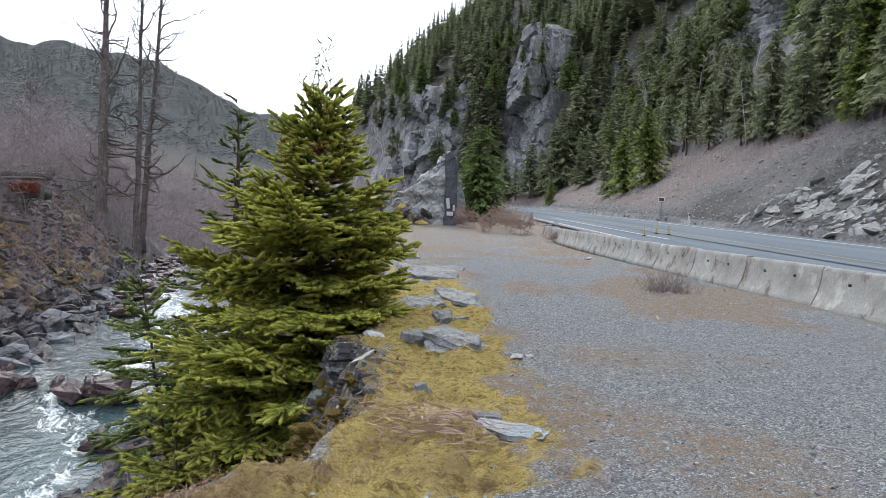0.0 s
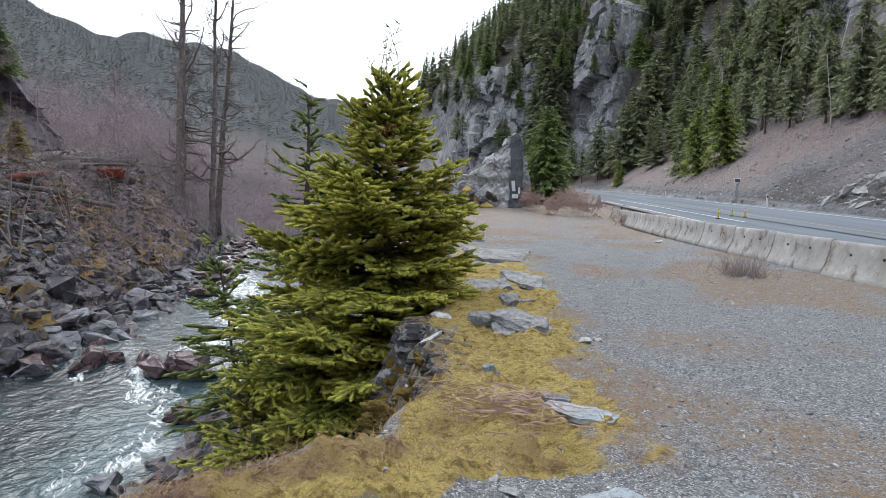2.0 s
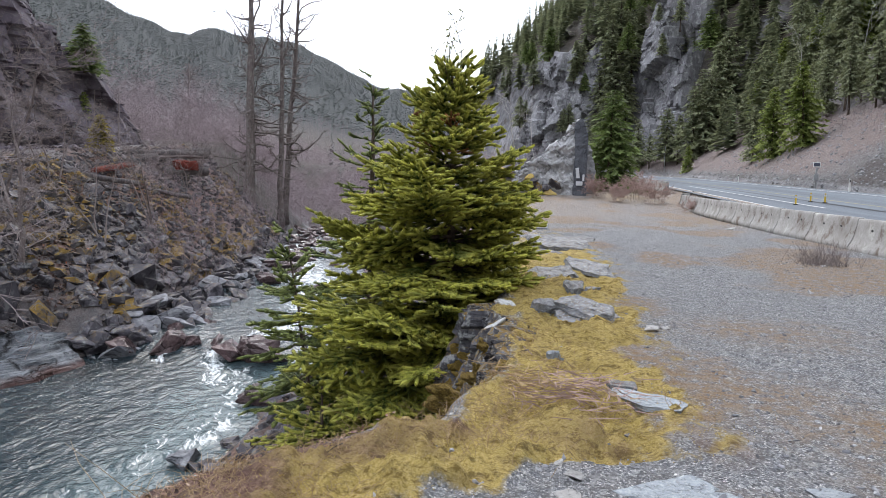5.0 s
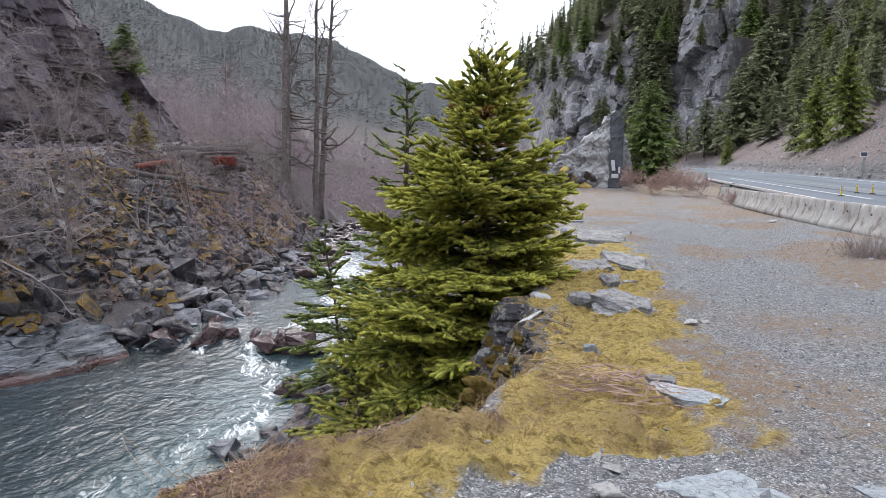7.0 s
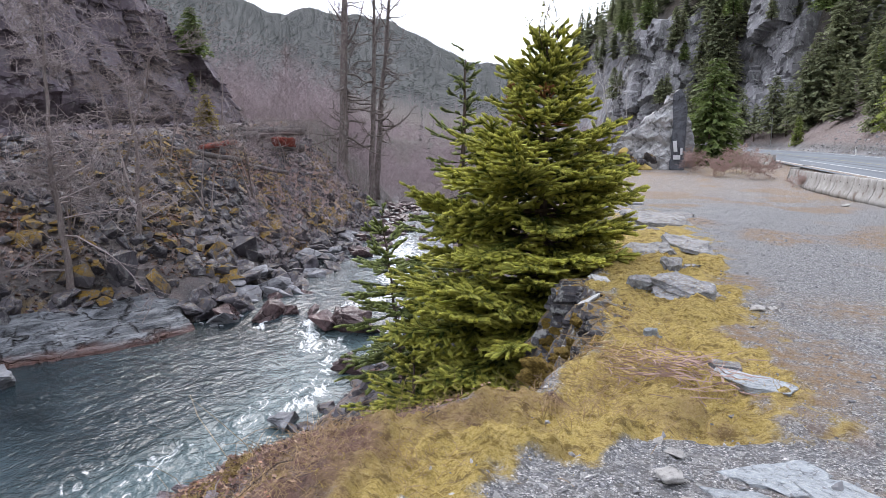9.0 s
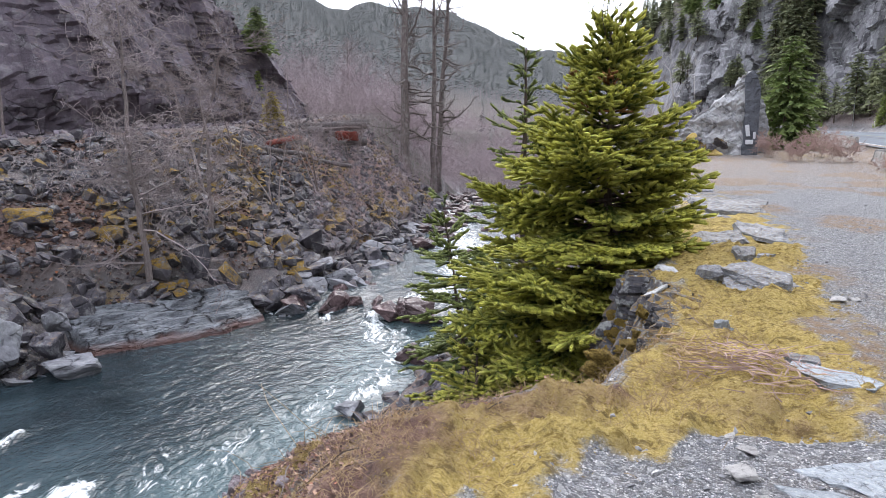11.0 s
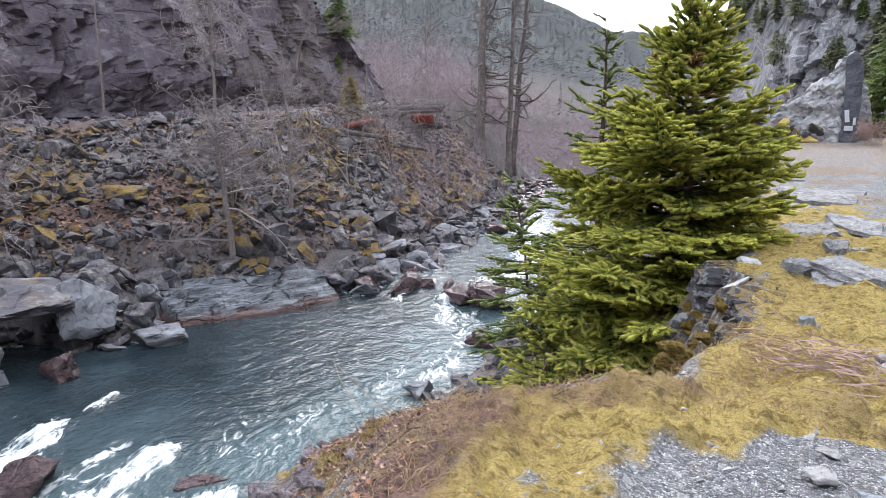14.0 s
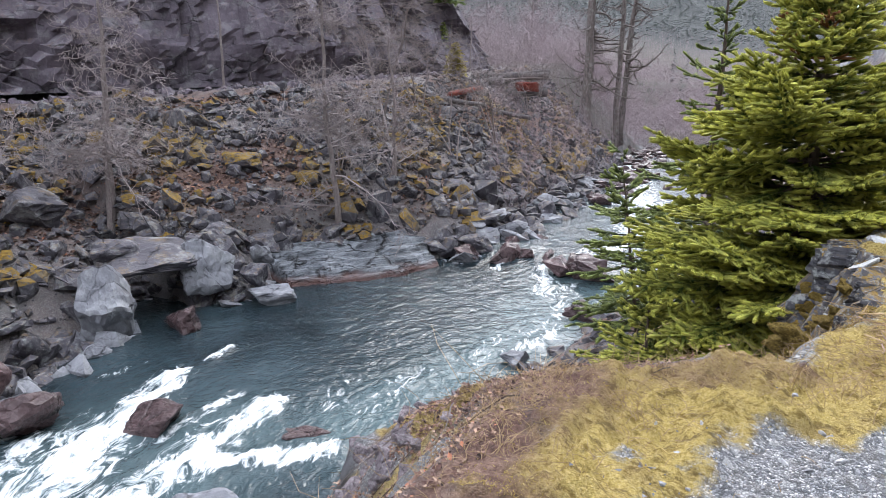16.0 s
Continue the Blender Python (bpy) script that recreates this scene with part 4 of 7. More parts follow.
def slab():
    """The long banded rock slab that dips into the pool."""
    nu, nv = 170, 80
    u, v = np.meshgrid(np.linspace(0, 1, nu), np.linspace(0, 1, nv), indexing="ij")
    front = np.array([-18.75, 12.9])[None, None] + np.array([2.55, 6.2])[None, None] * u[..., None]
    back = np.array([-21.0, 13.6])[None, None] + np.array([2.5, 7.0])[None, None] * u[..., None]
    bow = (0.5 * np.sin(u * 3.1) - 0.1)[..., None] * np.array([0.92, -0.38])
    p = front + bow + (back - front) * v[..., None]
    p = p + 0.95 * np.stack([fbm(u * 5, v * 1.5, 4, 71), fbm(u * 5 + 9, v * 1.5, 4, 72)], -1) * (1 - 0.6 * v[..., None])
    z = -5.25 + 0.3 * smooth(0, 0.05, v) + 1.1 * v + 0.3 * fbm(u * 4, v * 3, 4, 73)
    bands = (v * 5 + u * 1.2 + 1.3 * fbm(u * 4, v * 4, 3, 75))
    z = z + 0.17 * (smooth(0.3, 0.75, bands - np.floor(bands)) - (bands - np.floor(bands)))
    fine_bands = (v * 14 - u * 2.0 + 2.0 * fbm(u * 5, v * 6, 3, 76))
    z = z - 0.06 * smooth(0.82, 0.95, fine_bands - np.floor(fine_bands)) + 0.06 * fbm(u * 24, v * 10, 3, 77)
    z = z - 0.8 * smooth(0.04, 0.0, u) - 0.8 * smooth(0.96, 1.0, u)
    top = np.concatenate([p, z[..., None]], -1).reshape(-1, 3)
    i = np.arange(nu * nv).reshape(nu, nv)
    quads = np.stack([i[:-1, :-1], i[1:, :-1], i[1:, 1:], i[:-1, 1:]], -1).reshape(-1, 4)
    ob = new("rock_slab", mesh_from("rock_slab", top, quads, [ROCK_SLAB]))
    ob.modifiers.new("depth", "SOLIDIFY").thickness = 0.6
    tagged(ob, "long pale banded rock slab dipping into the pool", "rock slab")


slab()


def talus():
    rng = np.random.default_rng(7)
    spots = []
    while len(spots) < 10000:
        y = rng.uniform(-6, 62)
        f = rng.uniform(0, 1) ** 1.15 * 12.0
        x = np.interp(y, FAR_Y, FAR_X) - f + 0.4
        if 12.4 < y < 20.4 and f < 2.5:
            continue
        spots.append((x, y, f))
    spots = np.array(spots)
    leafy = fbm(spots[:, 0] * 0.3, spots[:, 1] * 0.3, 3, 55) > 0.06
    spots = spots[~leafy | (rng.random(len(spots)) < np.where(spots[:, 1] > 27, 0.85, 0.35))]
    z = height(spots[:, 0], spots[:, 1])
    places = np.column_stack([spots[:, 0], spots[:, 1], z])
    size = 0.16 + 0.46 * rng.random(len(spots)) ** 2.2 + 0.55 * (rng.random(len(spots)) < 0.07) * rng.random(len(spots))
    size = np.where(spots[:, 2] < 3.5, size * 1.35, size) * np.where(spots[:, 1] > 34, 0.8, 1)
    mossed = fbm(spots[:, 0] * 0.4, spots[:, 1] * 0.4, 3, 57) + 0.25 * (rng.random(len(spots)) - 0.5)
    # the larger blocks are things of their own
    order = np.argsort(-size * np.where((spots[:, 1] > 2) & (spots[:, 1] < 40), 1, 0))
    big, rest = order[:290], order[290:]
    meshes = {}
    for k, (v, f) in enumerate(BLOCKS):
        for m, material in enumerate((ROCK, ROCK_MOSSY)):
            meshes[k, m] = mesh_from("talus_block", v, f, [material])
    for k, i in enumerate(big):
        mossy = int(mossed[i] > 0.03 and spots[i, 2] > 2)
        ob = new("talus_block", meshes[int(rng.integers(16)), mossy])
        s = size[i] * 1.15
        turn = rng.normal(size=2) * 28
        ob.matrix_world = pose(*places[i], *turn, rng.uniform(0, 360)) @ Matrix.Diagonal((s * rng.uniform(0.9, 1.4), s, s * rng.uniform(0.7, 1.1), 1))
        ob.location.z += s * 0.12
        tagged(ob, "angular slate block patched with yellow moss" if mossy else "angular blue-grey slate block in the talus", "rock", "talus blocks")
    mossy = (mossed[rest] > 0.05) & (spots[rest, 2] > 2)
    joined_rocks("talus_stones", places[rest[~mossy]], size[rest[~mossy]], 8, ROCK, "angular blue-grey slate rubble on the far bank", "talus", sink=0.12)
    joined_rocks("mossy_talus_stones", places[rest[mossy]], size[rest[mossy]], 9, ROCK_MOSSY, "slate rubble with yellow moss on the far bank", "talus", sink=0.12)


talus()


def shore_rubble():
    rng = np.random.default_rng(17)
    pts, size = [], []
    while len(pts) < 1500:
        y = rng.uniform(1, 45)
        near, edge = np.interp(y, NEAR_Y, NEAR_X), np.interp(y, EDGE_Y, EDGE_X)
        t = rng.random() ** 1.3
        x = near - 0.5 + t * (edge - near) * (0.5 if y < 5 else 0.85)
        pts.append((x, y, 0))
        size.append((0.12 + 0.55 * rng.random() ** 2.5) * (1.2 - 0.5 * t))
    pts = np.array(pts)
    pts[:, 2] = height(pts[:, 0], pts[:, 1])
    joined_rocks("near_bank_stones", pts, size, 18, ROCK, "dark broken slate below the cliff edge", "rubble")
    # boulders packed along the far shore, and scree under the road cut
    pts, size = [], []
    while len(pts) < 420:
        y = rng.uniform(-2, 60)
        x = np.interp(y, FAR_Y, FAR_X) + rng.normal() * 0.55 - 0.2
        if 12.6 < y < 19.6 or 7.4 < y < 10.6:
            continue
        pts.append((x, y, 0))
        size.append(0.35 + 0.75 * rng.random() ** 2)
    pts = np.array(pts)
    pts[:, 2] = np.maximum(height(pts[:, 0], pts[:, 1]), WATER_Z - 0.1)
    joined_rocks("far_shore_stones", pts, size, 19, ROCK_PALE, "washed grey boulders along the far waterline", "boulders")
    pts, size = [], []
    for _ in range(4200):
        y, d = 14 + 91 * rng.random() ** 1.4, rng.random() ** 1.2 * 10
        pts.append((18.3 + d, y, 0))
        size.append(0.07 + 0.24 * rng.random() ** 3)
    pts = np.array(pts)
    pts[:, 2] = height(pts[:, 0], pts[:, 1])
    joined_rocks("cut_slope_stones", pts, size, 20, ROCK_SPIRE, "pale loose stones on the road cut", "scree")


shore_rubble()


def slate_plate(name, x, y, z, sx, sy, sz, turn, seed, material, label, tip=0.0, layers=3, group="", parent=None):
    """A slate ledge: a few thin broken plates that lie on one another."""
    rng = np.random.default_rng(seed)
    bm = bmesh.new()
    for k in range(layers):
        n = 9
        ring = np.sort(rng.uniform(0, 2 * math.pi, n))
        shrink = 1 - 0.06 * k
        low = -0.5 + k / layers
        high = low + 1.0 / layers * rng.uniform(0.82, 0.98)
        ox, oy = rng.uniform(-0.07, 0.07, 2)
        rad = rng.uniform(0.4, 0.56, n) * shrink
        a = [bm.verts.new((ox + math.cos(t) * q * 1.03, oy + math.sin(t) * q * 1.03, low)) for t, q in zip(ring, rad)]
        b = [bm.verts.new((ox + math.cos(t) * q, oy + math.sin(t) * q, high + rng.uniform(-0.03, 0.03))) for t, q in zip(ring, rad)]
        bm.faces.new(b)
        bm.faces.new(a[::-1])
        for i in range(n):
            j = (i + 1) % n
            bm.faces.new((a[i], a[j], b[j], b[i]))
    bmesh.ops.triangulate(bm, faces=bm.faces[:])
    for _ in range(3):
        bmesh.ops.subdivide_edges(bm, edges=[e for e in bm.edges if (e.verts[0].co - e.verts[1].co).xy.length > 0.13], cuts=1)
        bmesh.ops.triangulate(bm, faces=[p for p in bm.faces if len(p.verts) > 3])
    off = Vector((seed * 2.3, seed * 5.1, 0))
    for p in bm.verts:
        flat_way = Vector((p.co.x, p.co.y, 0))
        p.co += flat_way * 0.16 * noise.fractal(p.co * 4 + off, 0.8, 2, 4) + Vector((0, 0, 0.12 * noise.fractal(flat_way * 3 + off, 0.8, 2, 4) - 0.35 * flat_way.length_squared))
    me = bpy.data.meshes.new(name)
    bm.to_mesh(me)
    bm.free()
    me.materials.append(material)
    ob = new(name, me)
    if parent is not None:
        ob.parent = parent
    ob.matrix_basis = pose(x, y, z, tip, 0, turn) @ Matrix.Diagonal((sx, sy, sz, 1))
    if label:
        tagged(ob, label, "rock", group)
    return ob


LEDGE = rock_material("lichen_slate_ledge", (0.07, 0.075, 0.088), (0.27, 0.282, 0.305), moss=0.5, lichen=0.7, scale=8.0)
WHITE_STONE = rock_material("white_quartz_stone", (0.36, 0.35, 0.335), (0.66, 0.645, 0.62), scale=3.0)
PALE_SLATE = rock_material("pale_lichen_slate", (0.13, 0.15, 0.172), (0.37, 0.41, 0.45), lichen=0.5, scale=8.0)
LEDGES = "slate ledges in the moss"
slate_plate("slate_ledge", 0.56, 4.72, 0.010, 0.62, 0.42, 0.08, -30, 1, PALE_SLATE, "flat blue-grey slate plate between moss and gravel", group=LEDGES, layers=2)
slate_plate("slate_ledge", 0.42, 4.98, 0.020, 0.3, 0.2, 0.08, -20, 2, LEDGE, "small flat slate plate in the moss", group=LEDGES, layers=2)
slate_plate("slate_ledge", 0.2, 7.6, 0.050, 1.0, 0.95, 0.32, 14, 3, LEDGE, "layered slate ledge standing out of yellow moss", 10, group=LEDGES, layers=5)
slate_plate("slate_ledge", -0.3, 7.75, 0.040, 0.42, 0.4, 0.3, 50, 4, LEDGE, "broken slate ledge beside a larger one", 10, group=LEDGES)
slate_plate("slate_ledge", 0.1, 9.4, 0.010, 0.4, 0.4, 0.36, 10, 5, LEDGE, "small dark slate block in the moss", 12, group=LEDGES)
slate_plate("slate_ledge", 0.35, 9.85, 0.000, 0.4, 0.25, 0.1, 60, 6, LEDGE, "thin slate chip in the moss", group=LEDGES)
slate_plate("slate_ledge", 0.3, 11.8, -0.010, 1.05, 1.2, 0.32, 28, 7, LEDGE, "long low slate ledge across the moss", 12, layers=5, group=LEDGES)
slate_plate("slate_ledge", -0.4, 11, -0.070, 1.1, 1.3, 0.36, -22, 8, LEDGE, "low slate ledge at the cliff edge", 12, layers=5, group=LEDGES)
slate_plate("slate_ledge", -0.1, 16.4, 0.010, 1.9, 2.2, 0.46, 35, 9, LEDGE, "broad pale slate ledge near the cliff edge", 8, group=LEDGES)
slate_plate("slate_ledge", 0.35, 19, -0.110, 1.2, 0.9, 0.4, 10, 10, LEDGE, "low pale slate ledge", 8, group=LEDGES)
slate_plate("slate_ledge", -1.5, 23.6, -0.110, 1.6, 1.8, 0.55, 20, 11, LEDGE, "far pale slate ledge at the cliff edge", group=LEDGES)
slate_plate("slate_ledge", -0.55, 10.9, -0.130, 1.0, 0.6, 0.4, -20, 16, LEDGE, "thin slate ledge at the cliff edge", 8, group=LEDGES)
slate_plate("slate_ledge", -0.65, 14.6, -0.110, 1.2, 0.8, 0.42, 12, 17, LEDGE, "mossy layered slate ledge at the cliff edge", 8, group=LEDGES, layers=4)
slate_plate("slate_ledge", 0.1, 14.3, -0.080, 0.8, 0.5, 0.26, -15, 18, LEDGE, "mossy slate ledge in dry grass", 8, group=LEDGES)
slate_plate("slate_ledge", -0.12, 5.75, 0.020, 0.16, 0.14, 0.12, 15, 19, PALE_SLATE, "small lichened stone in the moss", group=LEDGES, layers=2)
slate_plate("slate_ledge", 0.5, 3.35, -0.008, 0.66, 0.5, 0.06, -25, 12, PALE_SLATE, "flat lichen-spotted slate plate in the gravel", group=LEDGES, layers=2)
slate_plate("slate_ledge", 0.83, 3.12, -0.008, 0.75, 0.34, 0.06, -38, 13, PALE_SLATE, "long flat lichen-spotted slate plate in the gravel", group=LEDGES, layers=2)
slate_plate("slate_ledge", 0.34, 2.95, -0.008, 0.5, 0.34, 0.055, 15, 14, PALE_SLATE, "split slate plate in the gravel", group=LEDGES, layers=2)
slate_plate("slate_ledge", 1.35, 3.42, 0.000, 0.3, 0.2, 0.04, 15, 15, PALE_SLATE, "small slate plate in the gravel", group=LEDGES, layers=2)


def cliff_outcrop():
    """The broken rock face under the moss edge: steep slate plates with moss and a white lichen cap."""
    ob = thing("rock_outcrop", "craggy lichened slate face with moss cushions under the cliff edge", "rock", pose(-0.9, 6.2, -0.6))
    rng = np.random.default_rng(23)
    shapes = [mesh_from("slate", *BLOCKS[k], [CLIFF_ROCK]) for k in range(12)]
    for k in range(150):
        y = rng.uniform(4.5, 8.3)
        d = rng.random() ** 1.2
        edge = np.interp(y, EDGE_Y, EDGE_X)
        x = edge - 0.1 - d * 0.7
        z = -0.12 - 1.7 * d
        piece = new("slate", shapes[int(rng.integers(12))])
        piece.parent = ob
        s = 0.1 + 0.2 * rng.random() ** 1.6
        piece.matrix_basis = pose(x + 0.9, y - 6.2, z + 0.6, rng.normal() * 14, rng.normal() * 14 + 12, rng.normal() * 18) @ Matrix.Diagonal(
            (s * rng.uniform(0.5, 0.9), s * rng.uniform(0.5, 1.0), s * rng.uniform(1.0, 2.2), 1))
    for k in range(46):
        y = rng.uniform(4.3, 8.2)
        d = rng.random()
        s = rng.uniform(0.12, 0.26)
        cushion = boulder_mesh("moss_cushion", 560 + k, 0.8, CUSHION, 0.2, 3)
        part("moss_cushion", cushion, None, ob, "" if k else "ochre moss cushion", pose(np.interp(y, EDGE_Y, EDGE_X) - 0.27 - 0.5 * d + 0.9, y - 6.2, -0.08 - 1.2 * d + 0.6, 0, 35, 20 * k) @ Matrix.Diagonal((s, s * 1.5, s * 0.7, 1)))
    for k in range(46):
        y = rng.uniform(4.75, 7.3)
        x = np.interp(y, EDGE_Y, EDGE_X) + rng.uniform(-0.14, 0.16)
        s = rng.uniform(0.1, 0.24)
        if k % 4:
            piece = part("slate", shapes[int(rng.integers(12))], None, ob)
            piece.matrix_basis = pose(x + 0.9, y - 6.2, 0.52, rng.normal() * 14, rng.normal() * 14, rng.normal() * 30) @ Matrix.Diagonal((s * 0.9, s * 1.2, s * 1.2, 1))
        else:
            part("moss_cushion", boulder_mesh("moss_cushion", 640 + k, 0.8, CUSHION, 0.2, 3), None, ob, m=pose(x + 0.9, y - 6.2, 0.54, 0, 10, 40 * k) @ Matrix.Diagonal((s * 1.3, s * 1.8, s * 0.7, 1)))
    lichen = rock_material("white_lichen_rock", (0.3, 0.31, 0.31), (0.62, 0.63, 0.62), lichen=0.9, scale=6)
    for k, (x, y, z, sx, sy, sz) in enumerate(((-0.82, 7.0, -0.03, 0.36, 0.46, 0.15), (-0.78, 8.3, -0.02, 0.34, 0.5, 0.12), (-0.9, 6.0, -0.35, 0.2, 0.2, 0.1), (-0.95, 6.5, -0.5, 0.18, 0.22, 0.1))):
        cap = part("lichen_cap", boulder_mesh("lichen_cap", 50 + k, 0.7, lichen, 0.07, 3), None, ob, m=pose(x + 0.9, y - 6.2, z + 0.6, 4, -4, 30 * k) @ Matrix.Diagonal((sx, sy, sz * 2.4, 1)))
        tagged(cap, "slate capped with white lichen")
    return ob



def wedge(profile, deep, seed, rough, bedding):
    """A rock body: a profile in x and z drawn out along y, cut fine and broken along its bedding."""
    bm = bmesh.new()
    a = [bm.verts.new((x, -deep / 2, z)) for x, z in profile]
    b = [bm.verts.new((x * 0.92, deep / 2, z * 0.9)) for x, z in profile]
    bm.faces.new(a[::-1])
    bm.faces.new(b)
    for i in range(len(a)):
        j = (i + 1) % len(a)
        bm.faces.new((a[i], a[j], b[j], b[i]))
    bmesh.ops.recalc_face_normals(bm, faces=bm.faces[:])
    bmesh.ops.triangulate(bm, faces=bm.faces[:])
    for _ in range(5):
        bmesh.ops.subdivide_edges(bm, edges=[e for e in bm.edges if e.calc_length() > 0.3], cuts=1)
        bmesh.ops.triangulate(bm, faces=[p for p in bm.faces if len(p.verts) > 3])
    bm.normal_update()
    off, way = Vector((seed * 7.1, 0, seed)), Vector(bedding).normalized()
    for v in bm.verts:
        layer = v.co.dot(way) * 2.1 + 0.5 * noise.noise(v.co * 0.8 + off)
        bite = (layer - math.floor(layer)) * 0.3 + 0.5 * noise.noise(Vector((math.floor(layer) * 3.7, v.co.x * 0.4, seed)))
        v.co += v.normal * (rough * (bite + 0.8 * noise.fractal(v.co * 1.2 + off, 0.8, 2, 4)))
    return bm


SPIRE_BED = rock_material("pale_tilted_slate", (0.2, 0.205, 0.215), (0.66, 0.67, 0.68), moss=0.2, lichen=0.6, scale=0.8)


def spire():
    """The leaning slate outcrop at the end of the gravel apron: tilted beds and a smooth dark end face with old spray paint."""
    ob = thing("slate_outcrop", "tall tilted slate outcrop with a dark smooth end face", "rock outcrop", pose(-1.6, 53, 0.6))
    rng = np.random.default_rng(29)
    part("tilted_bed", wedge(((-4.9, -0.6), (-4.6, 0.9), (-3.2, 1.9), (-1.6, 3.0), (0.2, 4.1), (1.9, 6.1), (2.3, 5.6), (2.3, -0.6)), 4.2, 3, 0.4, (-0.5, 0.15, 0.85)), SPIRE_BED, ob)
    dark = rock_material("dark_smooth_slate", (0.05, 0.055, 0.065), (0.14, 0.15, 0.17), scale=0.8)
    part("end_face", wedge(((1.8, -0.6), (1.8, 5.7), (2.2, 6.1), (2.7, 4.8), (2.8, -0.6)), 4.0, 5, 0.12, (1, 0, 0.1)), dark, ob, "dark smooth slate end face", pose(0, -0.35, 0))
    part("back_bed", wedge(((2.4, -0.6), (2.5, 3.9), (2.9, 4.3), (3.3, 2.8), (3.4, -0.6)), 2.2, 7, 0.25, (0.2, 0.1, 0.9)), ROCK_SPIRE, ob, m=pose(0, 1.2, 0))
    for k, (px, pz, w, h) in enumerate(((2.05, 1.95, 0.26, 0.8), (2.2, 1.15, 0.5, 0.32), (2.5, 1.6, 0.16, 0.5))):
        bm = bmesh.new()
        box_into(bm, w, 0.3, h, pose(0, 0, 0, 0, rng.uniform(-8, 8), 0), 0.02)
        part("paint_mark", bm, WHITE_PAINT, ob, "patch of faded white spray paint", pose(px, -2.35, pz))
    for k in range(26):
        me = boulder_mesh("mossy_ledge", 540 + k, 0.6, (ROCK_MOSSY, ROCK_MOSSY, MOSS, ROCK)[k % 4], 0.09, 2)
        part("mossy_ledge", me, None, ob, m=pose(rng.uniform(-4.8, 0.6), rng.uniform(-2.9, -2.0), rng.uniform(-0.1, 1.9), 0, -15, rng.uniform(0, 360)) @ Matrix.Scale(rng.uniform(0.8, 1.7), 4))


spire()


def rock_face(name, label, line, low, high, lean, sizes, depth, seed, material, cell=0.5, rough=0.25, jag=3.2, end=5.0, crown_step=(7, 0.5), parent=None):
    """A cliff: a leaning sheet broken into tilted facets of two sizes, its top and ends turned back into the hill."""
    rng = np.random.default_rng(seed)
    pts = np.array(line, float)
    step = np.hypot(*np.diff(pts, axis=0).T)
    along = np.concatenate([[0], np.cumsum(step)])
    s = np.linspace(0, along[-1], max(12, int(along[-1] / cell)))
    bx, by = np.interp(s, along, pts[:, 0]), np.interp(s, along, pts[:, 1])
    tx, ty = np.gradient(bx), np.gradient(by)
    n = np.stack([-ty, tx], -1) / np.hypot(tx, ty)[:, None]
    if (n * np.stack([bx, by], -1)).sum() < 0:
        n = -n
    tall = np.array([high(v) - low(v) for v in s / along[-1]])
    tall = tall + jag * fbm(s * 0.35, s * 0, 3, seed)
    rows = max(12, int(tall.max() / cell))
    S, V = np.meshgrid(s, np.linspace(0, 1, rows), indexing="ij")
    H = V * tall[:, None]
    out = np.zeros(S.shape)
    for size, deep in zip(sizes, depth):
        count = int(along[-1] * tall.max() / size ** 2) + 4
        cs, ch = rng.uniform(0, along[-1], count), rng.uniform(-1, tall.max() + 1, count)
        near, pick = np.full(S.shape, 1e9), np.zeros(S.shape, int)
        ws, wh = S + size * 0.5 * fbm(S / size, H / size, 3, seed + 5), H + size * 0.5 * fbm(S / size + 7, H / size, 3, seed + 6)
        for k in range(count):
            d = (ws - cs[k]) ** 2 * 1.5 + (wh - ch[k]) ** 2 * 0.6 + 0.5 * (ws - cs[k]) * (wh - ch[k])
            closer = d < near
            near, pick = np.where(closer, d, near), np.where(closer, k, pick)
        a, b, c = rng.uniform(-1, 1, count), rng.normal(size=count) * 0.27, rng.normal(size=count) * 0.22
        out += deep * a[pick] + b[pick] * (S - cs[pick]) * 0.6 + c[pick] * (H - ch[pick]) * 0.6
    out += rough * fbm(S * 1.3, H * 1.3, 4, seed + 9)
    sink = end * (smooth(0.06, 0.0, S / along[-1]) + smooth(0.94, 1.0, S / along[-1])) + 0.24 * end * smooth(0.1, 0, V)
    back = lean * H - out + sink
    base = np.array([low(v) for v in s / along[-1]])
    P = np.stack([bx[:, None] + n[:, :1] * back, by[:, None] + n[:, 1:] * back, base[:, None] + H], -1)
    crown = P[:, -1:] + np.concatenate([n * crown_step[0], np.full((len(s), 1), crown_step[1])], 1)[:, None]
    P = np.concatenate([P, crown], 1)
    i = np.arange(P.shape[0] * P.shape[1]).reshape(P.shape[:2])
    quads = np.stack([i[:-1, :-1], i[1:, :-1], i[1:, 1:], i[:-1, 1:]], -1).reshape(-1, 4)
    ob = new(name, mesh_from(name, P.reshape(-1, 3), quads, [material]))
    if parent is not None:
        ob.parent = parent
        ob.matrix_basis = parent.matrix_world.inverted()
        return ob
    return tagged(ob, label, "rock face")


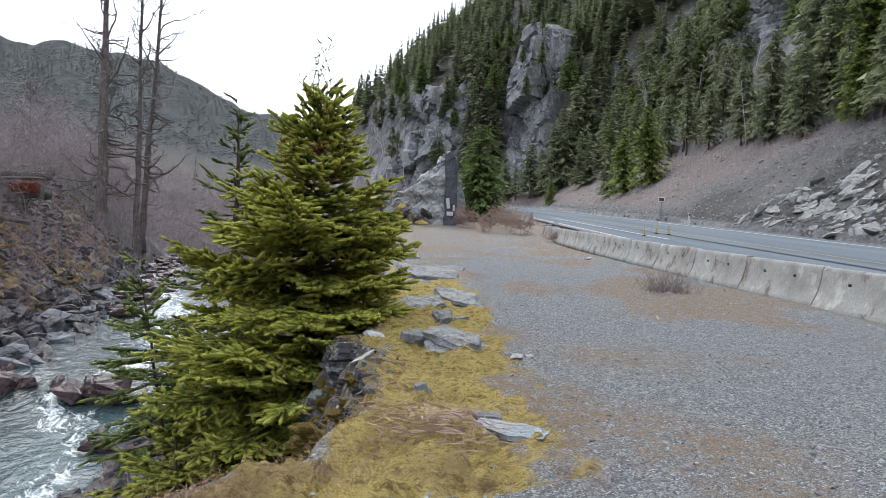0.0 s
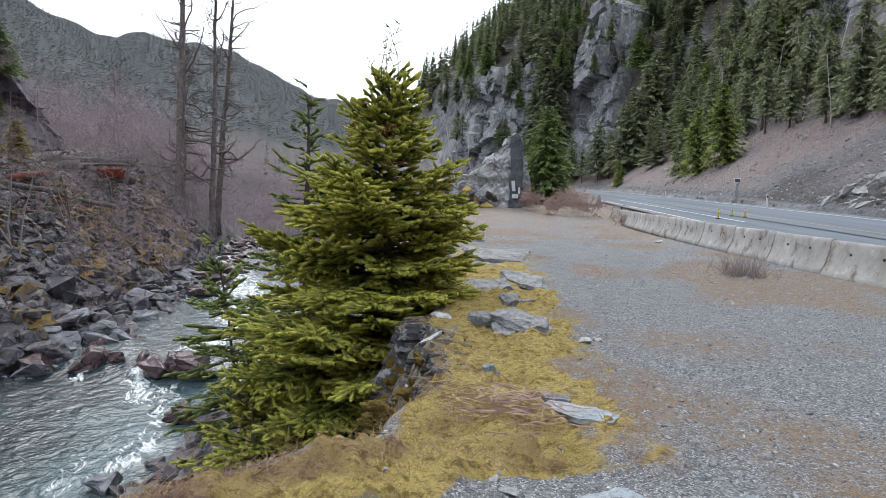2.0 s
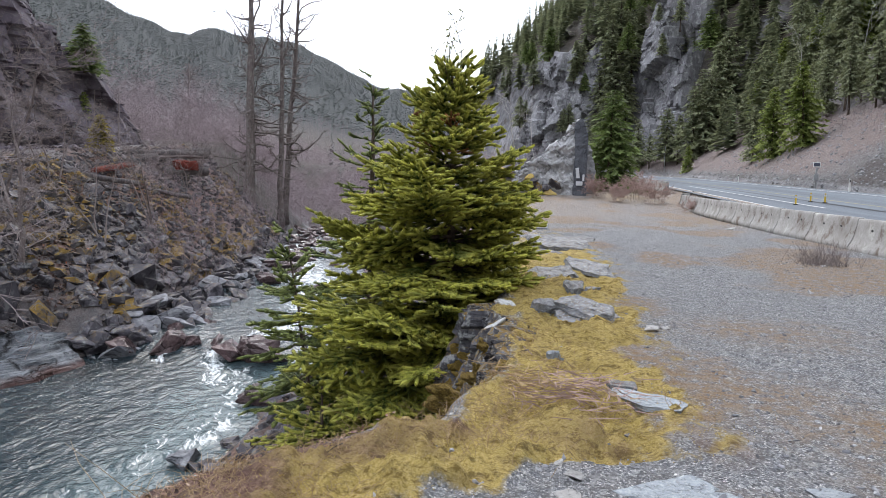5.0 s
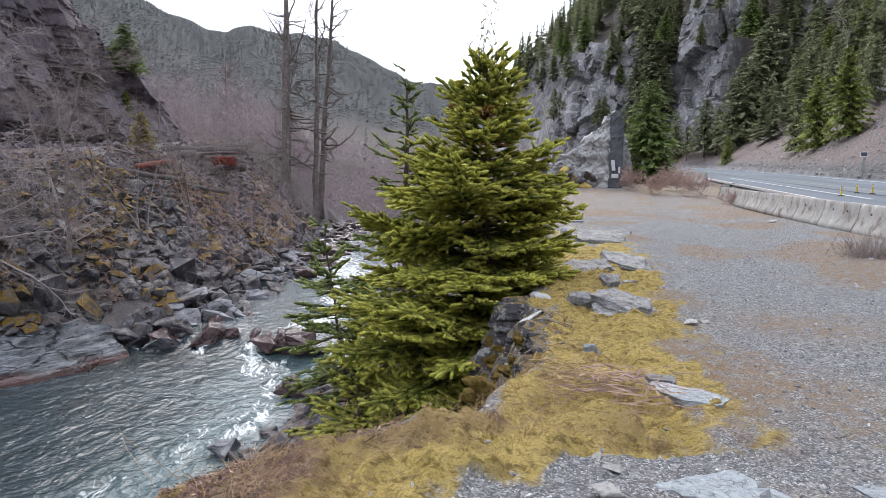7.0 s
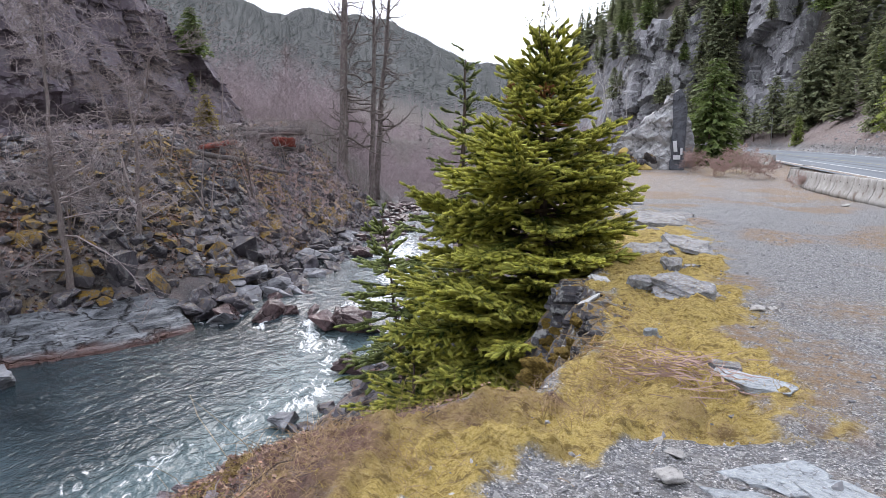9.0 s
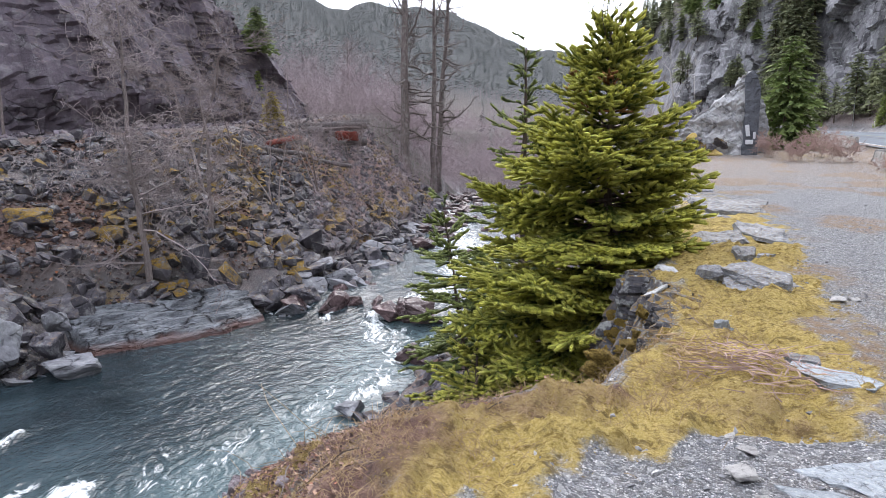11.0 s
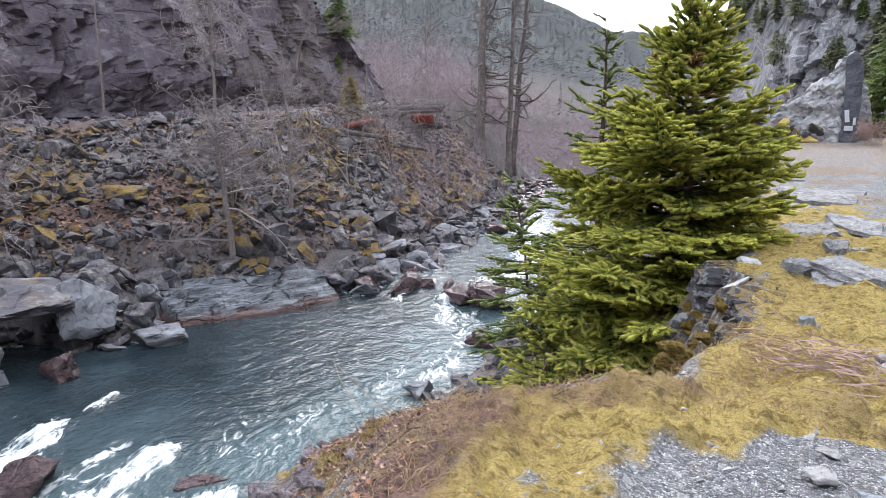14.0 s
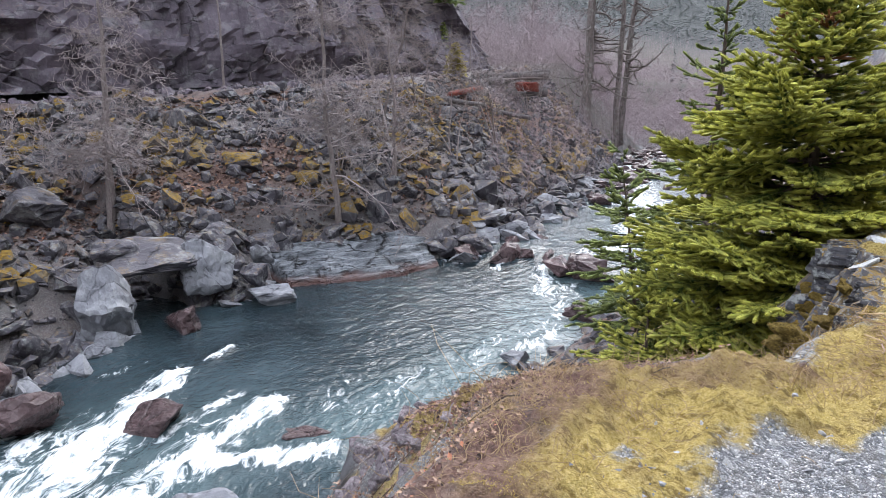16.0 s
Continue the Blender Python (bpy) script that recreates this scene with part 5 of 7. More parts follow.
rock_face("rock_wall", "dark fractured purple-grey rock wall behind the talus", ((-36.0, -14), (-35.3, 0), (-34.9, 14), (-33.6, 24), (-33.8, 34), (-35.4, 44), (-37.0, 50.0), (-43, 58)),
          lambda u: 0.8 + 3.4 * u, lambda u: float(np.interp(u, [0, 0.36, 0.48, 0.62, 0.68, 0.76, 0.83, 0.9, 1.0], [36, 33, 28, 20, 16.5, 13.5, 11.5, 9.5, 6.0])), 0.36, (6.5, 2.6, 1.1), (0.8, 0.5, 0.16), 600, ROCK_WALL, 0.33, 0.1)
rock_face("crag", "pale grey cliff above the end of the road", ((-17, 162), (-9, 153), (-3, 150), (4, 147)), lambda u: 5.5, lambda u: 27 + 9 * u, 0.3, (8, 3), (2.2, 0.9), 620, ROCK_CRAG, 0.6)
rock_face("crag", "tall pale streaked cliff above the road", ((10.0, 143), (13, 139.5), (16, 135), (19.5, 131)), lambda u: 6, lambda u: 45 - 5 * u, 0.2, (9, 3), (2.2, 0.9), 640, ROCK_CRAG, 0.6)
rock_face("crag", "low broken cliff beside the tall streaked one", ((18.5, 131), (22, 127.5), (26, 124)), lambda u: 6, lambda u: 27 - 6 * u, 0.4, (6, 2.4), (1.8, 0.8), 650, ROCK_CRAG, 0.6)
rock_face("crag", "pale grey cliff among conifers above the road cut", ((36.5, 91), (41, 86), (45, 79), (49, 76)), lambda u: 15, lambda u: 39, 0.35, (5, 2), (1.4, 0.6), 660, ROCK_CRAG, 0.5)
rock_face("crag", "broken grey cliff high among conifers", ((33, 128), (42, 122), (48, 118)), lambda u: 24, lambda u: 37, 0.4, (6, 2.4), (1.6, 0.7), 680, ROCK_CRAG, 0.6)


def cut_blocks():
    """Angular bedrock blocks breaking out of the road cut."""
    rng = np.random.default_rng(83)
    shapes = [boulder_mesh("cut_block", 1500 + k, (0.5, 0.8, 0.6)[k % 3], CUT_ROCK, 0.1, 2) for k in range(9)]
    for k in range(420):
        y, d = 20 + 22 * rng.random() ** 1.2, 0.4 + 6.5 * rng.random()
        if d > 2.6 + 0.2 * (42 - y) + 1.0 * rng.normal():
            continue
        s = 0.3 + 0.75 * rng.random() ** 1.5
        x = 18.4 + d
        ob = new("cut_block", shapes[k % 9])
        ob.matrix_world = pose(x, y, stand(x, y) - 0.12 * s, rng.normal() * 16, -34 + rng.normal() * 14, rng.normal() * 30) @ Matrix.Diagonal((s * 1.3, s * 1.6, s * 0.7, 1))
        tagged(ob, "pale grey angular bedrock block in the road cut", "rock", "blocks in the road cut")


cut_blocks()


OUTCROP = cliff_outcrop()
rock_face("slate_face", "", ((-1.0, 4.55), (-1.2, 5.4), (-1.42, 6.4), (-1.75, 7.3), (-2.0, 8.3)), lambda u: -2.3, lambda u: -0.08, 0.36, (0.6, 0.26, 0.12), (0.14, 0.1, 0.05), 710, CLIFF_ROCK, 0.04, 0.06, 0.5, 0.4, (0.6, -0.2), OUTCROP)


def bank_edge_stones():
    """Broken stones where the mossy shoulder drops to the river."""
    rng = np.random.default_rng(31)
    shapes = [boulder_mesh("bank_stone", 700 + k, 0.6, BANK_ROCK, 0.09, 2) for k in range(8)]
    for k in range(260):
        y = rng.uniform(1.4, 5.6)
        x = np.interp(y, EDGE_Y, EDGE_X) - 1.3 + rng.normal() * 0.28
        s = rng.uniform(0.07, 0.2)
        ob = new("bank_stone", shapes[k % 8])
        ob.matrix_world = pose(x, y, stand(x, y) + 0.1 * s, rng.normal() * 25, rng.normal() * 25, rng.uniform(0, 360)) @ Matrix.Diagonal((s * 1.3, s, s * 0.8, 1))
        tagged(ob, "broken purplish-grey stone on the near bank", "stone", "stones on the near bank")


bank_edge_stones()


def wall_foot_stones():
    """Fallen blocks on the level bench under the rock wall."""
    rng = np.random.default_rng(37)
    y = rng.uniform(-6, 52, 900)
    f = 11.2 + rng.random(900) ** 0.6 * 5.4
    pts = np.column_stack([np.interp(y, FAR_Y, FAR_X) - f, y, np.zeros(900)])
    pts[:, 2] = height(pts[:, 0], pts[:, 1])
    joined_rocks("wall_foot_stones", pts, 0.1 + 0.5 * rng.random(900) ** 3, 38, ROCK_WALL, "fallen purple-grey stones under the rock wall", "rubble", sink=0.2)


wall_foot_stones()

# ---- trees ----
def tubes(segments, sides=3):
    """Thin tapered tubes from rows of x0 y0 z0 x1 y1 z1 r0 r1."""
    s = np.asarray(segments, float)
    a, b, r0, r1 = s[:, :3], s[:, 3:6], s[:, 6], s[:, 7]
    d = b - a
    d = d / (np.linalg.norm(d, axis=1, keepdims=True) + 1e-9)
    up = np.where(np.abs(d[:, 2:]) > 0.9, (1.0, 0, 0), (0, 0, 1.0))
    u = np.cross(d, up)
    u /= np.linalg.norm(u, axis=1, keepdims=True)
    w = np.cross(d, u)
    t = np.arange(sides) * 2 * math.pi / sides
    ring = np.cos(t)[None, :, None] * u[:, None] + np.sin(t)[None, :, None] * w[:, None]
    v = np.concatenate([a[:, None] + ring * r0[:, None, None], b[:, None] + ring * r1[:, None, None]], 1)
    k = np.arange(sides)
    quad = np.stack([k, (k + 1) % sides, (k + 1) % sides + sides, k + sides], -1)
    f = (np.arange(len(s)) * 2 * sides)[:, None, None] + quad[None]
    return v.reshape(-1, 3), f.reshape(-1, 4)


def loft(points, radii, sides=9, rng=None):
    """One closed tapered tube along points."""
    pts, r = np.asarray(points, float), np.asarray(radii, float)
    d = np.gradient(pts, axis=0)
    d /= np.linalg.norm(d, axis=1, keepdims=True) + 1e-9
    ref = np.array([0.31, 0.95, 0.05]) if abs(d[0, 2]) > 0.7 else np.array([0.0, 0, 1.0])
    u = np.cross(d, ref)
    u /= np.linalg.norm(u, axis=1, keepdims=True)
    w = np.cross(d, u)
    t = np.arange(sides) * 2 * math.pi / sides
    wob = 1 if rng is None else rng.uniform(0.86, 1.14, (len(pts), sides))[..., None]
    v = pts[:, None] + (np.cos(t)[None, :, None] * u[:, None] + np.sin(t)[None, :, None] * w[:, None]) * r[:, None, None] * wob
    n = len(pts)
    v = np.concatenate([v.reshape(-1, 3), pts[:1], pts[-1:]])
    k = np.arange(sides)
    f = [np.stack([i * sides + k, i * sides + (k + 1) % sides, (i + 1) * sides + (k + 1) % sides, (i + 1) * sides + k], -1) for i in range(n - 1)]
    f = np.concatenate(f)
    tri = np.concatenate([f[:, [0, 1, 2]], f[:, [0, 2, 3]], np.stack([(k + 1) % sides, k, np.full(sides, n * sides)], -1),
                          np.stack([(n - 1) * sides + k, (n - 1) * sides + (k + 1) % sides, np.full(sides, n * sides + 1)], -1)])
    return v, tri


def needles(lines, per_metre, length, width, rng):
    """Needle triangles round rows of x0 y0 z0 x1 y1 z1 tip0 tip1. Gives vertices, faces and a tone for each corner: how
    new the needle is, plus a painted pale rim.
    """
    s = np.asarray(lines, float)
    a, b = s[:, :3], s[:, 3:6]
    size = np.linalg.norm(b - a, axis=1)
    count = np.maximum(2, (size * per_metre).astype(int))
    k = np.repeat(np.arange(len(s)), count)
    t = rng.random(len(k))
    d = ((b - a) / (size[:, None] + 1e-9))[k]
    p = a[k] + (b - a)[k] * t[:, None]
    side = rng.normal(size=(len(k), 3)) + (0, 0, 0.5)
    side -= d * (side * d).sum(1, keepdims=True)
    side /= np.linalg.norm(side, axis=1, keepdims=True) + 1e-9
    way = d * rng.uniform(0.25, 0.85, (len(k), 1)) + side
    way /= np.linalg.norm(way, axis=1, keepdims=True)
    across = np.cross(way, rng.normal(size=(len(k), 3)))
    across /= np.linalg.norm(across, axis=1, keepdims=True) + 1e-9
    ln = length * rng.uniform(0.7, 1.2, (len(k), 1))
    v = np.stack([p - across * width / 2, p + across * width / 2, p + way * ln], 1).reshape(-1, 3)
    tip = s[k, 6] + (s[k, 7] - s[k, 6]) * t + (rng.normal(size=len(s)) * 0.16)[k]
    # bases darkened, ends paled: a rim light put into the needle colour
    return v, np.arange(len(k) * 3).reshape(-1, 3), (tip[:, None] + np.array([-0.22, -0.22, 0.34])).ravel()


def fir_branch(length, seed, per_metre, needle, width, materials, sparse=1.0):
    """One bough: a bowed stem along x with flat side sprays, all set with needles."""
    rng = np.random.default_rng(seed)
    wood, green = [], []

    def stem(p):
        s = p / length
        return np.array([p * (1 - 0.05 * s), 0.05 * length * math.sin(3 * s + seed), length * (-0.14 * s * s + 0.19 * s ** 3)])

    steps = max(5, int(length / 0.12))
    pts = [stem(length * i / steps) for i in range(steps + 1)]
    for i in range(steps):
        s = i / steps
        wood.append((*pts[i], *pts[i + 1], 0.004 + 0.011 * length * (1 - s), 0.004 + 0.011 * length * (1 - s - 1 / steps)))
        if s > 0.25:
            green.append((*pts[i], *pts[i + 1], s * 0.6, s * 0.6 + 0.1))
    p, flip = 0.16 * length, 1
    while p < length * 0.985:
        s = p / length
        base = stem(p)
        l = (0.44 * length * (1 - s) ** 0.75 * (0.5 + 0.5 * min(1, s / 0.3)) + 0.13) * rng.uniform(0.6, 1.2)
        ang = radians(rng.uniform(42, 62)) * flip
        lift = rng.uniform(-0.14, 0.16)
        d = np.array([math.cos(ang), math.sin(ang), lift])
        n = max(2, int(l / 0.13))
        q = base
        track = [q]
        for i in range(n):
            d = d + np.array([0.10, 0, -0.07 + 0.2 * i / n])
            d = d / np.linalg.norm(d)
            q = q + d * l / n
            track.append(q)
        for i in range(n):
            # inner parts toned dark for depth shading, ends pale as new growth
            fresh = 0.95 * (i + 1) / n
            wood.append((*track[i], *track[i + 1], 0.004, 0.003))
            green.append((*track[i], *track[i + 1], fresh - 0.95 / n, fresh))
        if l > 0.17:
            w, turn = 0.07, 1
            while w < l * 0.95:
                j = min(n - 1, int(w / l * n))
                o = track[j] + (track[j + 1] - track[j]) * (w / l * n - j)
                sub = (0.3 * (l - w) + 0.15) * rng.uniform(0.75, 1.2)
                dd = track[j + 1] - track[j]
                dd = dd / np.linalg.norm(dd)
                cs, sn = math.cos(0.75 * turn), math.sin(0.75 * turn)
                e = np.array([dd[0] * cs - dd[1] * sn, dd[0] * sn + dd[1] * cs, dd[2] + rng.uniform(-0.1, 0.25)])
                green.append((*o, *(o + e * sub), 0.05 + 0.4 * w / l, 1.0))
                w += 0.155 / sparse
                turn = -turn
        flip = -flip
        p += rng.uniform(0.1, 0.15) / sparse
    wv, wf = tubes(wood)
    nv, nf, tip = needles(green, per_metre, needle, width, rng)
    # the packed inner needles of each shoot, as a plump spindle toned darker than the rest
    g = np.array(green)
    plump = needle * 0.62 * rng.uniform(0.8, 1.15, len(g))
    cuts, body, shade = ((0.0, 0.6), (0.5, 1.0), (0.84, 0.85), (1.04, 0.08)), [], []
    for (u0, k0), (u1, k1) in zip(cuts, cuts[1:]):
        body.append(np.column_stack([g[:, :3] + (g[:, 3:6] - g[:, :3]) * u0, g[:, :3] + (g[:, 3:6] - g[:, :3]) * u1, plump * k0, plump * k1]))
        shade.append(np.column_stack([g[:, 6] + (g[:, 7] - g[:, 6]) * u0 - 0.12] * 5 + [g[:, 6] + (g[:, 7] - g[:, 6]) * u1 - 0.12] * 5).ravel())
    bv, bf = tubes(np.concatenate(body), 5)
    tris = np.concatenate([wf[:, [0, 1, 2]], wf[:, [0, 2, 3]], nf + len(wv), bf[:, [0, 1, 2]] + len(wv) + len(nv), bf[:, [0, 2, 3]] + len(wv) + len(nv)])
    me = mesh_from("branch", np.concatenate([wv, nv, bv]), tris, materials, False, np.concatenate([np.zeros(2 * len(wf)), np.ones(len(nf) + 2 * len(bf))]))
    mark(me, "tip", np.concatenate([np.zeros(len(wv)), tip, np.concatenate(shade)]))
    return me


def trunk_mesh(tall, r0, seed, material, lean=0.0, top=0.03, sides=9):
    rng = np.random.default_rng(seed)
    n = 18
    u = np.linspace(0, 1, n)
    pts = np.column_stack([lean * u + np.cumsum(rng.normal(size=n)) * 0.0016 * tall, np.cumsum(rng.normal(size=n)) * 0.0016 * tall, -0.3 + (tall + 0.3) * u])
    pts[:, :2] -= pts[0, :2]
    rad = r0 * (top + (1 - top) * (1 - u)) + 0.011 + r0 * 0.35 * np.exp(-u * 30)
    v, f = loft(pts, rad, sides, rng)
    return mesh_from("trunk", v, f, [material], True)


def young_fir(x, y, z, tall, reach, seed, needle_material_, label, per_metre=300, sparse=1.0, whorl=0.25, arms=8, bare=0.06, squeeze=None, shoots=0, rise=0.0, width=0.011, lean=0.0):
    """A young fir. reach: length of a bough by how far it is below the top; squeeze: a share of it by direction and height."""
    ob = thing("fir_tree", label, "tree", pose(x, y, z, 0, lean, 0))
    part("trunk", trunk_mesh(tall, 0.02 * tall if tall < 3 or tall > 6 else 0.009 * tall, seed, BARK), None, ob)
    rng = np.random.default_rng(seed)
    sizes = [0.22, 0.32, 0.45, 0.6, 0.8, 1.0, 1.25, 1.5, 1.8, 2.15, 2.6]
    kinds = {}
    h = tall * 0.985
    while h > tall * bare:
        below = tall - h
        n = max(3, int(round(arms * (0.55 + 0.45 * min(1, below / (0.35 * tall))) * sparse)))
        start = rng.uniform(0, 6.3)
        for k in range(n):
            phi = start + 2 * math.pi * k / n + rng.normal() * 0.2
            hh = h + rng.normal() * whorl * 0.3
            want = reach(below) * rng.uniform(0.78, 1.12)
            if squeeze:
                want *= squeeze(phi, hh)
            if want < 0.15:
                continue
            c = min(range(len(sizes)), key=lambda i: abs(math.log(sizes[i] / want)))
            v = int(rng.integers(2))
            if (c, v) not in kinds:
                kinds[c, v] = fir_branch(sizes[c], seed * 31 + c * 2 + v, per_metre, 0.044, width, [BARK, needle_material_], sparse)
            up = 52 * math.exp(-below / (0.22 * tall)) - 2 - 8 * below / tall + rise + rng.normal() * 9
            b = new("branch", kinds[c, v])
            b.parent = ob
            scale = want / sizes[c]
            b.matrix_basis = Matrix.Translation((0, 0, hh)) @ Matrix.Rotation(phi, 4, "Z") @ Matrix.Rotation(radians(-up), 4, "Y") @ Matrix.Rotation(rng.normal() * 0.26, 4, "X") @ Matrix.Diagonal((scale, scale, scale, 1))
        h -= whorl * rng.uniform(0.8, 1.2) * (0.55 + 0.45 * min(1, below / 1.5))
    for k in range(shoots):
        a = rng.uniform(0, 6.3)
        out = rng.uniform(0.0, 0.5)
        base = np.array([math.cos(a) * out * 0.5, math.sin(a) * out * 0.5, tall - 0.12 - out * 1.5])
        wood, green, p = [], [], base
        d = np.array([math.cos(a) * 0.5 * out, math.sin(a) * 0.5 * out, 1.0])
        l = rng.uniform(0.75, 1.35) if k < 4 else rng.uniform(0.4, 0.8)
        for i in range(9):
            q = p + d / np.linalg.norm(d) * l / 9
            wood.append((*p, *q, 0.008 - 0.0004 * i, 0.0076 - 0.0004 * i))
            if i == 8 or (i > 3 and rng.random() < 0.75):
                for _ in range(2):
                    e = rng.normal(size=3) * (1, 1, 0.4) + d * 0.7
                    green.append((*q, *(q + e / np.linalg.norm(e) * rng.uniform(0.05, 0.13)), 0.1, 0.5))
            p = q
            d = d + rng.normal(size=3) * (0.12, 0.12, 0.03)
        wv, wf = tubes(wood)
        nv, nf, tip = needles(green, per_metre, 0.024, width, rng)
        me = mesh_from("leader_shoot", np.concatenate([wv, nv]), np.concatenate([wf[:, [0, 1, 2]], wf[:, [0, 2, 3]], nf + len(wv)]), [BARK, needle_material_], False,
                       np.concatenate([np.zeros(2 * len(wf)), np.ones(len(nf))]))
        mark(me, "tip", np.concatenate([np.zeros(len(wv)), tip]))
        part("leader_shoot", me, None, ob)
    return ob


def big_squeeze(phi, h):
    """Boughs towards the cliff stay short; the low ones over the river are long."""
    toward = math.cos(phi)
    low = max(0.0, min(1.0, (4.2 - h) / 2.5))
    return 1.0 - 0.16 * max(0, toward) - 0.42 * low * max(0, toward) - 0.05 * max(0, -toward) * low


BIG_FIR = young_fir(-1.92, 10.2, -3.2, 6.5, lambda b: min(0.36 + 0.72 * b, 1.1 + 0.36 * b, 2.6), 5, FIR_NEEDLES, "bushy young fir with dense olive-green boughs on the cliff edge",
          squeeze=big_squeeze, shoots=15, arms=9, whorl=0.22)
young_fir(-4.85, 15.2, -4.3, 8.2, lambda b: min(0.22 + 0.26 * b + 0.035 * b * b, 2.9), 9, BLUE_NEEDLES, "slender sparse fir with drooping blue-green boughs", per_metre=240, sparse=0.62, whorl=0.36, arms=7, width=0.012)
young_fir(-3.55, 8.7, -3.75, 2.4, lambda b: min(0.3 + 0.8 * b, 1.3), 12, FIR_NEEDLES, "small low fir leaning over the river bank", per_metre=240, arms=6, sparse=0.8, whorl=0.32)
young_fir(-4.25, 10.6, -4.0, 4.45, lambda b: min(0.25 + 0.5 * b, 1.3), 14, BLUE_NEEDLES, "thin sparse young fir beside the bushy one", per_metre=240, sparse=0.85, whorl=0.38, arms=6, lean=-9)


def browned_shoots(fir, tall):
    """Small rust-brown dying shoots near the top of the large fir."""
    rng = np.random.default_rng(88)
    shapes = [fir_branch(0.3, 900 + k, 420, 0.03, 0.009, [BARK, RUST_NEEDLES]) for k in range(2)]
    for k in range(7):
        a = rng.uniform(3.6, 5.6)
        ob = part("dead_shoot", shapes[k % 2], None, fir, "" if k else "rust-brown dying shoot")
        ob.matrix_basis = Matrix.Translation((math.cos(a) * 0.42, math.sin(a) * 0.42, tall - rng.uniform(0.75, 1.5))) @ Matrix.Rotation(a, 4, "Z") @ Matrix.Rotation(-0.5, 4, "Y")


browned_shoots(BIG_FIR, 6.5)


def conifer_meshes(tall, reach, seed, droop, green, ragged=0.25, bare=0.12, tufts=10):
    """Trunk and crown of a forest conifer: boughs of narrow drooping sprays, ragged and gapped."""
    rng = np.random.default_rng(seed)
    tri, tip = [], []
    h = tall * 0.99
    while h > tall * bare:
        b = (tall - h) / tall
        n = int(rng.integers(7, 11))
        for k in range(n):
            if rng.random() < 0.12:
                continue
            phi = rng.uniform(0, 6.3)
            l = reach * (0.09 + 0.91 * b ** 0.65) * rng.uniform(1 - 1.6 * ragged, 1 + ragged)
            c, s = math.cos(phi), math.sin(phi)
            for j in range(tufts):
                u = ((j + rng.random()) / tufts) ** 0.7
                at = np.array([c * l * u, s * l * u, h - droop * l * u * u + 0.25 * l * u * (1 - b)])
                turn = phi + rng.normal() * 0.9
                size = (0.14 + 0.36 * (1 - u * 0.5)) * l ** 0.6 * rng.uniform(0.6, 1.2)
                end = at + np.array([math.cos(turn) * size, math.sin(turn) * size, rng.uniform(-0.85, 0.0) * size])
                wide = np.array([-math.sin(turn), math.cos(turn), rng.normal() * 0.8]) * size * rng.uniform(0.2, 0.36)
                tri += [at - wide, at + wide, end]
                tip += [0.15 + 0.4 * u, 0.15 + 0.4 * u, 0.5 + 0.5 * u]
        h -= tall * rng.uniform(0.018, 0.032)
    v = np.array(tri)
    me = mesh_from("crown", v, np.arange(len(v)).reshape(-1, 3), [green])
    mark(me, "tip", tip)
    return trunk_mesh(tall, 0.011 * tall + 0.03, seed, BARK), me


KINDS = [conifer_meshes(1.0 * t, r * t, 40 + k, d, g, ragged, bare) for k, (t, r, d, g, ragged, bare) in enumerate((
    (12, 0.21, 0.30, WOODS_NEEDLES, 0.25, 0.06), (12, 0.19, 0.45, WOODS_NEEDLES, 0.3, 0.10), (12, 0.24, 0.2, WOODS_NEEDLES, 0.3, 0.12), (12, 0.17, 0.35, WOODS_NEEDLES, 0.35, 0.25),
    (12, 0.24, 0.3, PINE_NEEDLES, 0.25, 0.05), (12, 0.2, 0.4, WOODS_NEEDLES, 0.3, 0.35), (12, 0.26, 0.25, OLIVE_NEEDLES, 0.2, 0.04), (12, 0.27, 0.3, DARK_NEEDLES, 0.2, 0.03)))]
GROVE = "conifers on the hillside"


def conifer(x, y, tall, kind, seed, label="", group="", z=None, wide=1.0):
    rng = np.random.default_rng(seed)
    ob = thing("conifer", label or "dark green forest conifer on the rocky hillside", "tree", None, group)
    s = tall / 12
    ob.matrix_world = pose(x, y, (stand(x, y) if z is None else z) - 0.1, rng.normal() * 1.2, rng.normal() * 1.2, rng.uniform(0, 360)) @ Matrix.Diagonal((s * wide, s * wide, s, 1))
    part("trunk", KINDS[kind][0], None, ob)
    part("crown", KINDS[kind][1], None, ob)
    return ob


conifer(3.4, 60.5, 9.4, 7, 1, "dense dark fir beside the slate outcrop", z=0.9, wide=1.25)
conifer(21.8, 78, 8.0, 4, 2, "bright green young conifer at the foot of the road cut", wide=1.1)
conifer(23.4, 73, 9.0, 4, 3, "yellow-green young conifer on the road cut", wide=1.1)
conifer(21.4, 84, 7.0, 0, 4, "young conifer at the foot of the road cut")
conifer(18.6, 112, 4.6, 4, 5, "small yellow-green sapling beside the road")
conifer(-32.4, 39.8, 3.7, 6, 6, "yellow-green sapling beside the old logs", z=2.3, wide=1.35)
conifer(-38.6, 46.0, 3.8, 7, 7, "dark conifer on top of the rock wall", wide=1.6, z=10.0)
conifer(-44.0, 43.0, 5.0, 2, 8, "dark conifer on top of the rock wall", wide=1.4, z=15.0)
conifer(-47.0, 46.0, 5.5, 4, 9, "yellow-green conifer on top of the rock wall")
conifer(-38.5, 45.5, 4.4, 4, 10, "scrubby conifer at the end of the rock wall")


